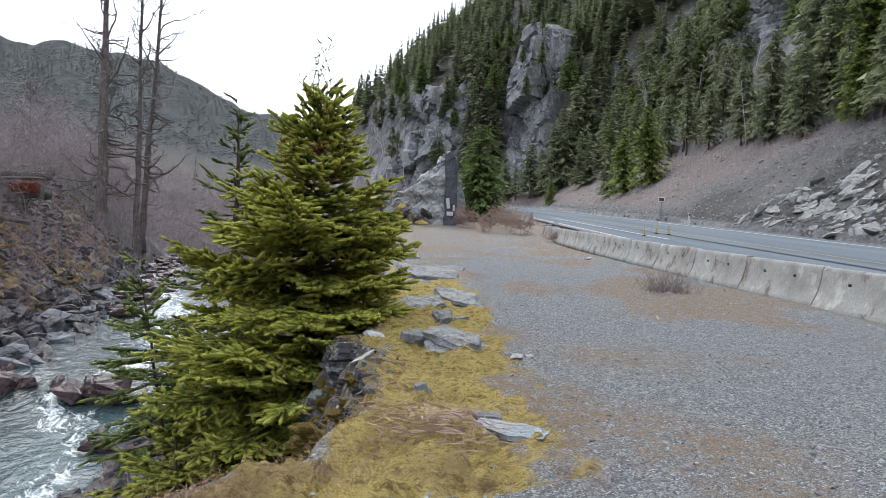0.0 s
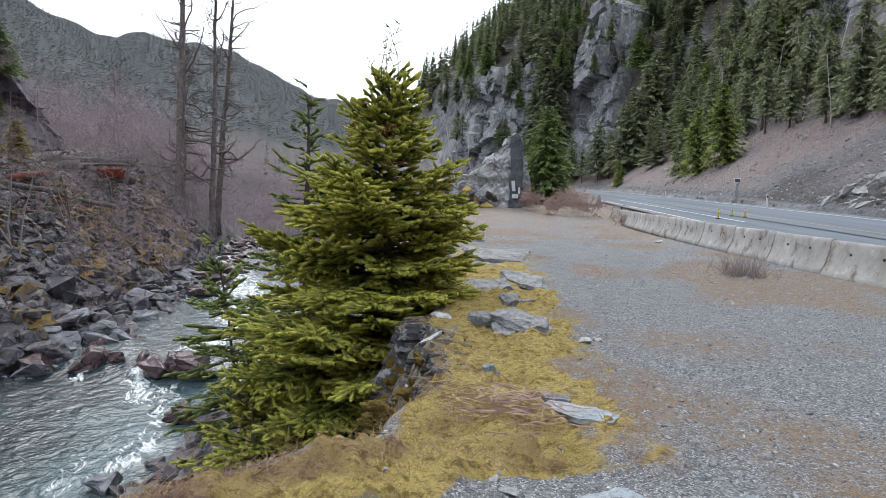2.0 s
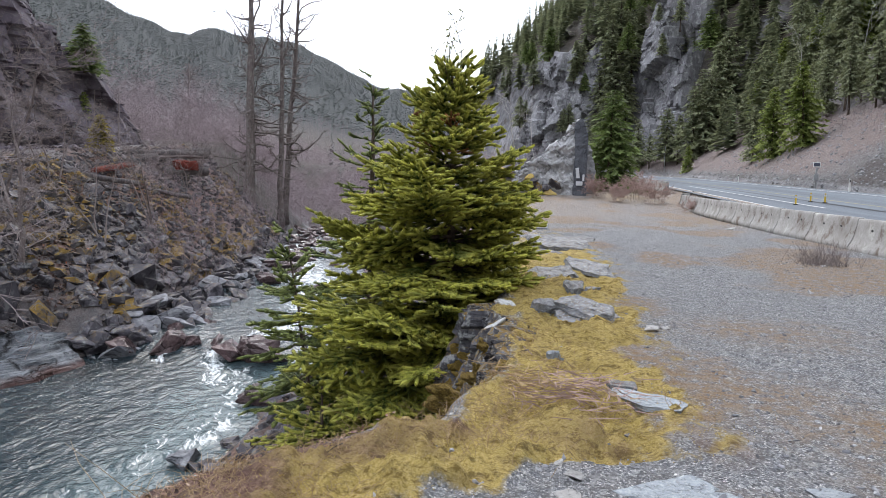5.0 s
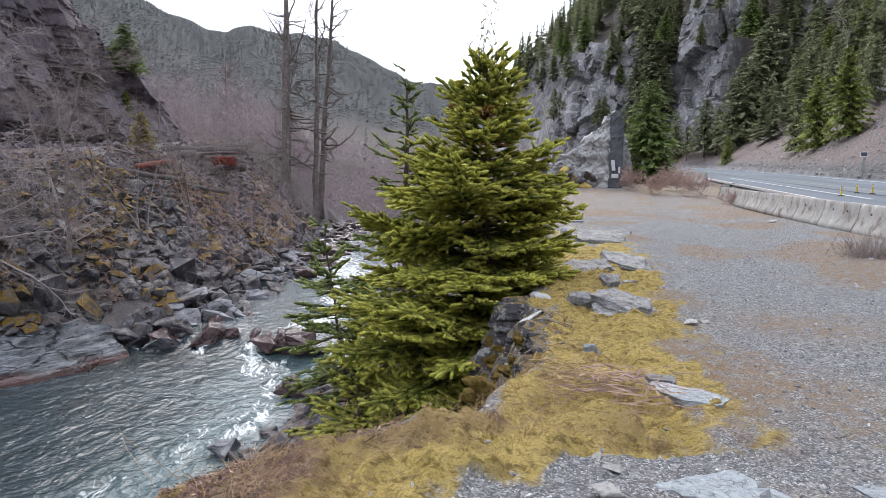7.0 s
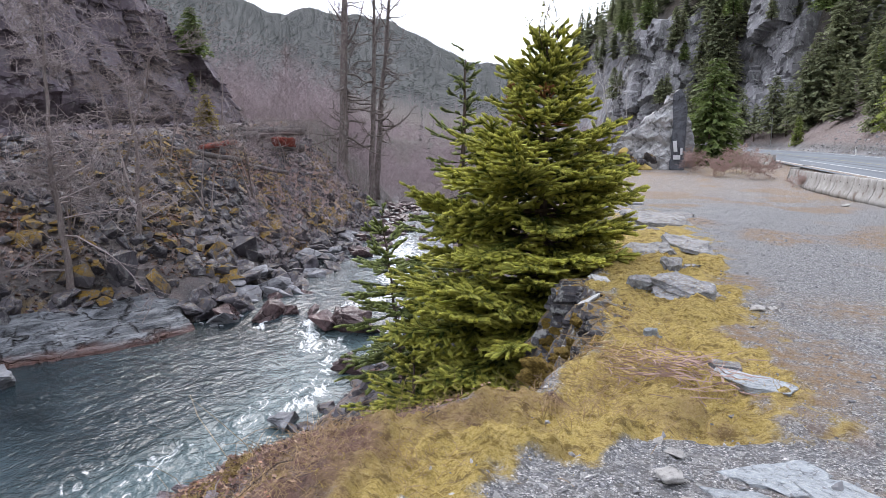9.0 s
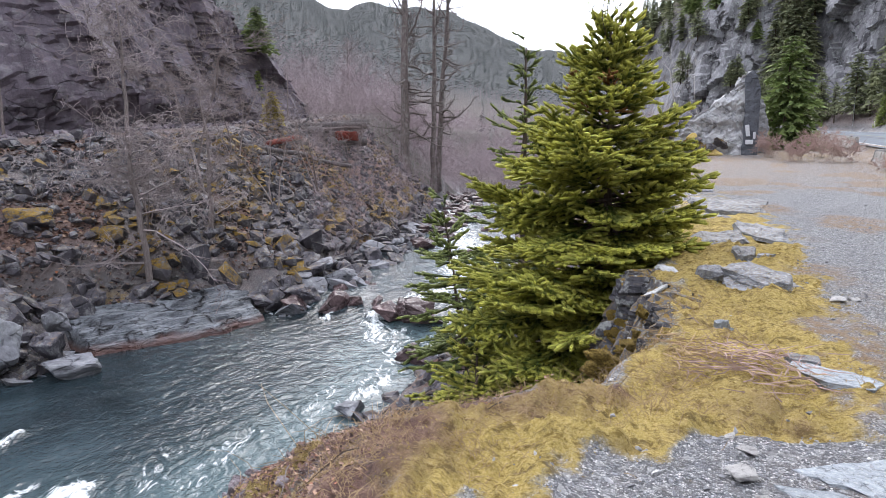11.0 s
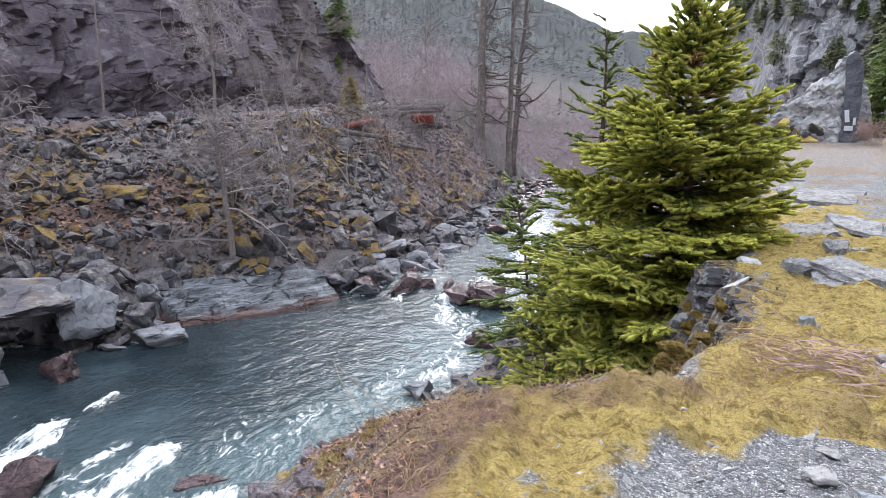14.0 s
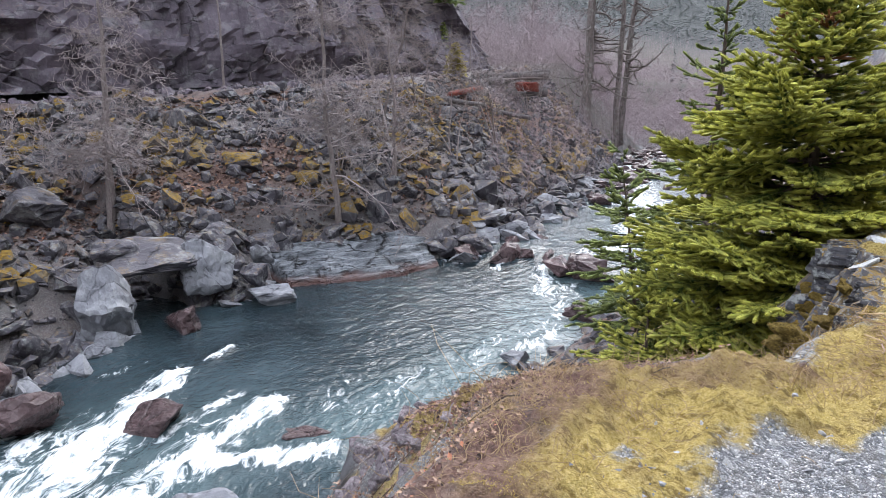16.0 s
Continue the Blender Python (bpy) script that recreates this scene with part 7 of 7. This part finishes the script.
def on_road(x, y):
    return float(road_height(y) - 0.35 * (17 - x) / 8.7 + 0.02)


def marker_post(x, y, z, tall, label, material=WHITE_PLASTIC):
    ob = thing("marker_post", label, "post", pose(x, y, z), "marker posts along the road")
    bm = bmesh.new()
    box_into(bm, 0.12, 0.05, tall, pose(0, 0, tall / 2), 0.012)
    part("post", bm, material, ob)
    bm = bmesh.new()
    box_into(bm, 0.09, 0.012, 0.16, pose(0, -0.032, tall - 0.16))
    part("reflector", bm, BLACK_PLASTIC, ob, "dark reflector")


for px, py in ((18.3, 47.6), (18.3, 77.0), (18.2, 115), (-0.2, 128)):
    if px > 0:
        marker_post(px, py, stand(px, py), 1.15, "white roadside marker post with a dark reflector")


def bollard(x, y):
    ob = thing("bollard", "yellow flexible lane post on a rubber foot", "post", pose(x, y, on_road(x, y)), "yellow lane posts")
    bm = bmesh.new()
    rod_into(bm, (0, 0, 0), (0, 0, 0.04), 0.12, 0.1, 10)
    part("foot", bm, BLACK_PLASTIC, ob)
    bm = bmesh.new()
    rod_into(bm, (0, 0, 0.04), (0, 0, 0.46), 0.04, 0.036, 10)
    part("post", bm, YELLOW_PAINT, ob)
    bm = bmesh.new()
    rod_into(bm, (0, 0, 0.32), (0, 0, 0.4), 0.044, 0.044, 10)
    part("band", bm, LINE_PAINT, ob, "pale reflective band")


for px, py in ((10.3, 32.6), (11.6, 34.6), (11.9, 33.6)):
    bollard(px, py)


def solar_sign(x, y, z):
    ob = thing("solar_road_sign", "small solar-powered road sign on a steel post", "road sign", pose(x, y, z, 0, 0, -12))
    bm = bmesh.new()
    box_into(bm, 0.12, 0.12, 1.9, pose(0, 0, 0.95), 0.01)
    part("post", bm, GALVANISED, ob)
    bm = bmesh.new()
    box_into(bm, 0.3, 0.2, 0.5, pose(0, -0.05, 1.15), 0.02)
    part("cabinet", bm, GALVANISED, ob, "grey battery cabinet")
    bm = bmesh.new()
    box_into(bm, 0.5, 0.06, 0.4, pose(0, -0.06, 2.1, -20), 0.015)
    face = part("panel", bm, WHITE_PLASTIC, ob, "pale tilted panel")
    bm = bmesh.new()
    box_into(bm, 0.42, 0.012, 0.3)
    part("cell", bm, PANEL_GLASS, face, "dark panel cells", pose(0, -0.098, 2.116, -20))


solar_sign(18.3, 53.8, stand(18.3, 53.8))
sp = thing("thin_pole", "thin grey roadside pole", "pole", pose(16.8, 125, stand(16.8, 125)))
bm = bmesh.new()
rod_into(bm, (0, 0, -0.2), (0, 0, 4.6), 0.06, 0.05, 8)
part("shaft", bm, GALVANISED, sp)

# ---- old log crib on the far bench ----
def log_mesh(length, r, seed, material=OLD_LOG):
    rng = np.random.default_rng(seed)
    u = np.linspace(-0.5, 0.5, 9)
    v, f = loft(np.column_stack([u * length, rng.normal(size=9) * 0.012 * length * 0.3, rng.normal(size=9) * 0.02]), r * rng.uniform(0.9, 1.05, 9), 10, rng)
    me = mesh_from("log", v, f, [material], True)
    return me


def log_crib():
    ob = thing("log_crib", "collapsed crib of weathered logs with a red rotten end", "log pile", pose(-31.3, 44.2, stand(-31.3, 44.2) - 0.3, 0, 0, 36))
    rng = np.random.default_rng(3)
    for k, (x, y, z, l, r, turn) in enumerate(((-3.2, 0, 0.35, 6.2, 0.28, 2), (-3.0, 0.3, 0.85, 6.6, 0.26, -2), (-2.6, 0.9, 1.25, 7.4, 0.22, 4), (-1.6, 1.6, 1.45, 9.0, 0.2, 8),
                                               (-4.6, 1.2, 1.5, 5.0, 0.16, -10), (1.4, 0.6, 1.5, 5.2, 0.2, -6), (1.2, 1.4, 1.62, 6.0, 0.18, 3), (2.2, -0.4, 0.2, 3.4, 0.24, 20), (0.2, 0.7, 1.05, 3.0, 0.2, 85))):
        part("log", log_mesh(l, r * 1.5, k), None, ob, m=pose(x, y, z, 0, rng.normal() * 2, turn))
    bm = bmesh.new()
    box_into(bm, 1.8, 1.0, 0.75, pose(0, 0, 0), 0.12)
    bmesh.ops.subdivide_edges(bm, edges=bm.edges[:], cuts=4, use_grid_fill=True)
    for v in bm.verts:
        v.co += 0.22 * Vector((noise.noise(v.co * 2), noise.noise(v.co * 2 + Vector((5, 0, 0))), noise.noise(v.co * 2 + Vector((0, 9, 0)))))
    part("rotten_stump", bm, ROTTEN_RED, ob, "red rotten broken wood", pose(2.2, -0.7, 0.62))
    bm = bmesh.new()
    box_into(bm, 5.2, 2.2, 0.16, pose(0, 0, 0, 3, -2, 0), 0.05)
    bmesh.ops.subdivide_edges(bm, edges=bm.edges[:], cuts=5, use_grid_fill=True)
    for v in bm.verts:
        v.co += 0.14 * Vector((noise.noise(v.co * 1.3), noise.noise(v.co * 1.4 + Vector((5, 0, 0))), noise.noise(v.co * 1.6)))
    part("sod_roof", bm, TWIG, ob, "grey caved-in plank roof", pose(1.2, 1.2, 1.35))


log_crib()
for k, (x, y, l, r, turn, rise) in enumerate(((-27.5, 33, 5.5, 0.17, 60, 8), (-28.8, 36.5, 4.6, 0.2, 100, -6), (-26.6, 38.5, 3.4, 0.15, 30, 10))):
    ob = new("fallen_log", log_mesh(l, r, 40 + k, ROTTEN_RED if k == 1 else OLD_LOG))
    ob.matrix_world = pose(x, y, stand(x, y) + 0.35, 0, rise, turn)
    tagged(ob, "red rotten fallen log on the talus" if k == 1 else "grey weathered fallen log on the talus", "log")

# ---- dry shrubs, stalks and stones on the apron ----
def dry_shrub(x, y, tall, count, seed, material, label, spread=0.8, name="dry_shrub", z=None, flat=False):
    thick = 0.0048 if flat else 0.005 * max(1.0, tall / 0.8)
    rng = np.random.default_rng(seed)
    rows = []
    for _ in range(count):
        a, l = rng.uniform(0, 6.3), tall * rng.uniform(0.5, 1.1)
        d = np.array([math.cos(a) * spread * rng.random(), math.sin(a) * spread * rng.random(), 0.08 if flat else 1.0])
        if flat:
            d[:2] += rng.normal(size=2)
        p = np.array([rng.normal() * 0.16 * spread * max(1, 1.6 * tall - 0.6), rng.normal() * 0.16 * spread * max(1, 1.6 * tall - 0.6), 0.02 if flat else -0.02])
        if flat:
            p[:2] *= 1.35
            p[2] += abs(rng.normal()) * 0.05
        for i in range(4):
            d = d + rng.normal(size=3) * (0.12, 0.12, 0.05)
            e = p + d / np.linalg.norm(d) * l / 4
            rows.append((*p, *e, thick * (1 - 0.15 * i), thick * (0.85 - 0.15 * i)))
            if i > 1 and not flat:
                b = d + rng.normal(size=3) * 0.5
                rows.append((*e, *(e + b / np.linalg.norm(b) * l * 0.2), 0.002, 0.0012))
            p = e
    v, f = tubes(rows, 3)
    ob = new(name, mesh_from(name, v, f, [material]))
    ob.matrix_world = pose(x, y, stand(x, y) if z is None else z)
    return tagged(ob, label, "shrub", "dry shrubs on the gravel")


dry_shrub(5.25, 14.75, 0.55, 210, 1, TWIG, "low bare brown twiggy shrub growing from the gravel", 1.6)
dry_shrub(0.06, 4.55, 0.22, 170, 7, PINK_TWIG, "flattened heap of pinkish dry twigs on the moss", 1.0, flat=True, z=0.05)
dry_shrub(-0.25, 4.75, 0.24, 70, 8, DRY_STALK, "flattened dry grass on the moss", 1.0, flat=True, z=0.05)


def straw(name, count, seed, spots, tall, material, label):
    """Dry blades standing and lying about."""
    rng = np.random.default_rng(seed)
    rows = []
    for _ in range(count):
        cx, cy, sx, sy = spots[int(rng.integers(len(spots)))]
        x, y = cx + rng.normal() * sx, cy + rng.normal() * sy
        z = stand(x, y) - 0.01
        l = tall * rng.uniform(0.3, 1.1)
        d = rng.normal(size=3) * (0.55, 0.55, 0.2) + (0, 0, 0.7)
        p = np.array([x, y, z])
        for i in range(3):
            e = p + d / np.linalg.norm(d) * l / 3
            rows.append((*p, *e, 0.0022 - 0.0005 * i, 0.0017 - 0.0005 * i))
            p, d = e, d + (rng.normal() * 0.3, rng.normal() * 0.3, -0.28)
    v, f = tubes(rows, 3)
    tagged(new(name, mesh_from(name, v, f, [material])), label, "dry grass", kind="stuff")


def moss_tufts(count, seed):
    """Short fuzz of moss shoots and thatch over the mossy shoulder, denser towards the gravel's near end."""
    rng = np.random.default_rng(seed)
    x, y = rng.uniform(-2.7, 1.3, count * 3), 1.7 + 9 * rng.random(count * 3) ** 1.9
    moss, lift = turf(x, y)
    keep = rng.random(count * 3) < moss
    x, y, lift = x[keep][:count], y[keep][:count], lift[keep][:count]
    n = len(x)
    base = np.column_stack([x, y, height(x, y) + lift - 0.004])
    tall = rng.uniform(0.005, 0.015, (n, 1)) * (0.8 + 0.06 * y[:, None])
    way = rng.normal(size=(n, 3)) * (0.7, 0.7, 0.3) + (0, 0, 0.8)
    side = rng.normal(size=(n, 3)) * 0.0028 * (0.6 + 0.13 * y[:, None])
    v = np.stack([base - side, base + side, base + way * tall], 1).reshape(-1, 3)
    tagged(new("moss_tufts", mesh_from("moss_tufts", v, np.arange(3 * n).reshape(-1, 3), [MOSS])), "yellow moss and thatch on the cliff edge", "moss", kind="stuff")


moss_tufts(30000, 21)
straw("dry_grass", 3600, 5, ((-1.75, 2.3, 0.22, 0.5), (-1.6, 3.0, 0.3, 0.3), (-1.6, 3.1, 0.5, 0.8), (-2.4, 3.3, 0.5, 0.5), (-1.0, 3.8, 0.5, 0.15), (-0.5, 4.6, 0.3, 0.4), (0.2, 4.6, 0.5, 0.3), (-0.3, 6.0, 0.25, 0.8)), 0.16, DRY_STALK, "dry straw in the moss at the cliff edge")
straw("tall_dry_grass", 70, 6, ((-2.3, 3.2, 0.5, 0.4), (-1.2, 3.9, 0.4, 0.2), (-2.2, 2.2, 0.4, 0.4)), 0.6, DRY_STALK, "tall dry stalks on the river bank")


def loose_stones(name, count, seed, lo, hi, zone, material, label, flat=0.6):
    rng = np.random.default_rng(seed)
    x, y = rng.uniform(zone[0], zone[1], count * 3), zone[2] + (zone[3] - zone[2]) * rng.random(count * 3) ** 1.8
    edge = np.interp(y, EDGE_Y, EDGE_X)
    limit = np.interp(y, [0, 2.5, 3.0, 3.45, 3.75, 4.4, 5.4, 8.3, 11, 18, 30], [-1.25, -0.95, -0.8, -0.35, 0.75, 0.9, 0.62, 0.8, 0.9, 0.85, 0.2])
    ok = (x > np.maximum(edge, limit - 0.15 + 0.5 * (rng.random(count * 3) < 0.06) * -1.5)) & (x < 7.4)
    x, y = x[ok][:count], y[ok][:count]
    size = lo + (hi - lo) * rng.random(len(x)) ** 4
    pts = np.column_stack([x, y, height(x, y)])
    joined_rocks(name, pts, size, seed, material, label, "gravel", sink=0.22, templates=[hull_template(300 + k, 0.6, 9) for k in range(8)])


PEBBLE = Shade("grey_pebbles", 0.85)
PEBBLE.color(PEBBLE.mix(PEBBLE.level(PEBBLE.noise(40), 0.3, 0.7), PEBBLE.ramp(PEBBLE.island(), (0.0, (0.17, 0.176, 0.19)), (0.5, (0.36, 0.37, 0.385)), (1.0, (0.75, 0.75, 0.74))), (0.2, 0.2, 0.21)))
PEBBLE = PEBBLE.mat
loose_stones("gravel_stones", 24000, 11, 0.010, 0.042, (-1.3, 7.4, 1.2, 18), PEBBLE, "loose grey angular gravel on the apron")
loose_stones("larger_gravel_stones", 280, 12, 0.03, 0.11, (-1.3, 7.2, 1.5, 30), PEBBLE, "scattered larger grey stones on the apron")
for k, (x, y, s) in enumerate(((0.05, 3.32, 0.1), (0.0, 3.05, 0.13), (-0.05, 3.5, 0.06), (0.9, 7.15, 0.16), (1.05, 7.3, 0.1), (6.0, 26.0, 0.3), (5.2, 14.45, 0.1), (4.5, 14.7, 0.09), (0.12, 2.85, 0.09))):
    ob = new("pale_stone", boulder_mesh("pale_stone", 60 + k, 0.6, WHITE_STONE, subdivide=2))
    ob.matrix_world = pose(x, y, stand(x, y) + 0.15 * s, 0, 0, 40 * k) @ Matrix.Diagonal((s * 1.3, s, s * 0.7, 1))
    tagged(ob, "pale loose stone on the gravel", "stone", "pale stones on the apron")


def leaf_litter(name, count, seed, place, lo, hi, material, label):
    """Fallen leaves: small bent blades lying about at random tilts."""
    rng = np.random.default_rng(seed)
    x, y = place(rng, count)
    n = len(x)
    size = rng.uniform(lo, hi, (n, 1))
    at = np.column_stack([x, y, height(x, y) + turf(x, y)[1] + 0.006 + 0.01 * rng.random(n)])
    a = rng.uniform(0, 6.3, n)
    u = np.column_stack([np.cos(a), np.sin(a), rng.normal(size=n) * 0.35]) * size
    w = np.column_stack([-np.sin(a), np.cos(a), rng.normal(size=n) * 0.35]) * size * 0.62
    lift = np.column_stack([np.zeros(n), np.zeros(n), rng.uniform(0.1, 0.4, n)]) * size
    v = np.stack([at - u, at - w + lift, at + u, at + w + lift], 1).reshape(-1, 3)
    k = np.arange(n)[:, None] * 4
    f = np.concatenate([k + [0, 1, 2], k + [0, 2, 3]])
    return tagged(new(name, mesh_from(name, v, f, [material])), label, "leaf litter", kind="stuff")


LEAF = Shade("dead_leaves", 0.85)
LEAF.color(LEAF.ramp(LEAF.island(), (0.0, (0.035, 0.022, 0.02)), (0.35, (0.12, 0.066, 0.054)), (0.7, (0.24, 0.145, 0.11)), (0.94, (0.4, 0.29, 0.21)), (1.0, (0.42, 0.16, 0.09))))
LEAF = LEAF.mat


def shoulder(rng, count):
    y = rng.uniform(1.2, 4.3, count)
    d = rng.normal(size=count) * 0.42 + 0.95
    x = np.interp(y, EDGE_Y, EDGE_X) - d
    keep = (d > 0.05) & (d < 2.0) & (fbm(x * 2.2, y * 2.2, 3, 153) > -0.14)
    return x[keep], y[keep]


def talus_floor(rng, count):
    y = rng.uniform(2, 40, count)
    x = np.interp(y, FAR_Y, FAR_X) - rng.uniform(2.2, 11.5, count)
    keep = fbm(x * 0.3, y * 0.3, 3, 55) > -0.08
    return x[keep], y[keep]


leaf_litter("leaf_litter", 11000, 71, shoulder, 0.006, 0.02, LEAF, "brown dead leaves and needles on the river shoulder")
leaf_litter("talus_leaf_litter", 16000, 72, talus_floor, 0.05, 0.12, LEAF, "reddish dead leaves among the talus stones")


def fallen_twigs(count, seed):
    rng = np.random.default_rng(seed)
    for k in range(count):
        x, y = shoulder(rng, 40)
        x, y = float(x[0]), float(y[0])
        l, a = rng.uniform(0.15, 0.6), rng.uniform(0, 6.3)
        p, rows = np.array([0, 0, 0.0]), []
        d = np.array([math.cos(a), math.sin(a), 0.05])
        for i in range(5):
            d = d + rng.normal(size=3) * (0.15, 0.15, 0.03)
            q = p + d * l / 5
            q[2] = stand(x + q[0], y + q[1]) - stand(x, y) + 0.012
            rows.append((*p, *q, 0.005 - 0.0006 * i, 0.0044 - 0.0006 * i))
            p = q
        v, f = tubes(rows, 4)
        ob = new("twig", mesh_from("twig", v, f, [BARK if k % 3 else TWIG]))
        ob.matrix_world = pose(x, y, stand(x, y) + float(turf(np.array([x]), np.array([y]))[1][0]))
        tagged(ob, "grey broken twig on the river shoulder" if k % 3 == 0 else "dark broken twig on the river shoulder", "twig", "fallen twigs")


fallen_twigs(60, 73)


def talus_chips(count, seed):
    """Small dark slate chips that fill the gaps between the blocks of the far bank."""
    rng = np.random.default_rng(seed)
    y = rng.uniform(-4, 44, count)
    f = 0.8 + rng.random(count) * 11.2
    ok = ~((y > 12.4) & (y < 20.4) & (f < 2.2))
    y, f = y[ok], f[ok]
    x = np.interp(y, FAR_Y, FAR_X) - f
    pts = np.column_stack([x, y, height(x, y)])
    joined_rocks("talus_chips", pts, 0.07 + 0.16 * rng.random(len(x)) ** 2, seed, ROCK, "small dark slate chips between the talus blocks", "talus", sink=0.15, templates=[hull_template(330 + k, 0.55, 8) for k in range(8)])


talus_chips(8500, 74)
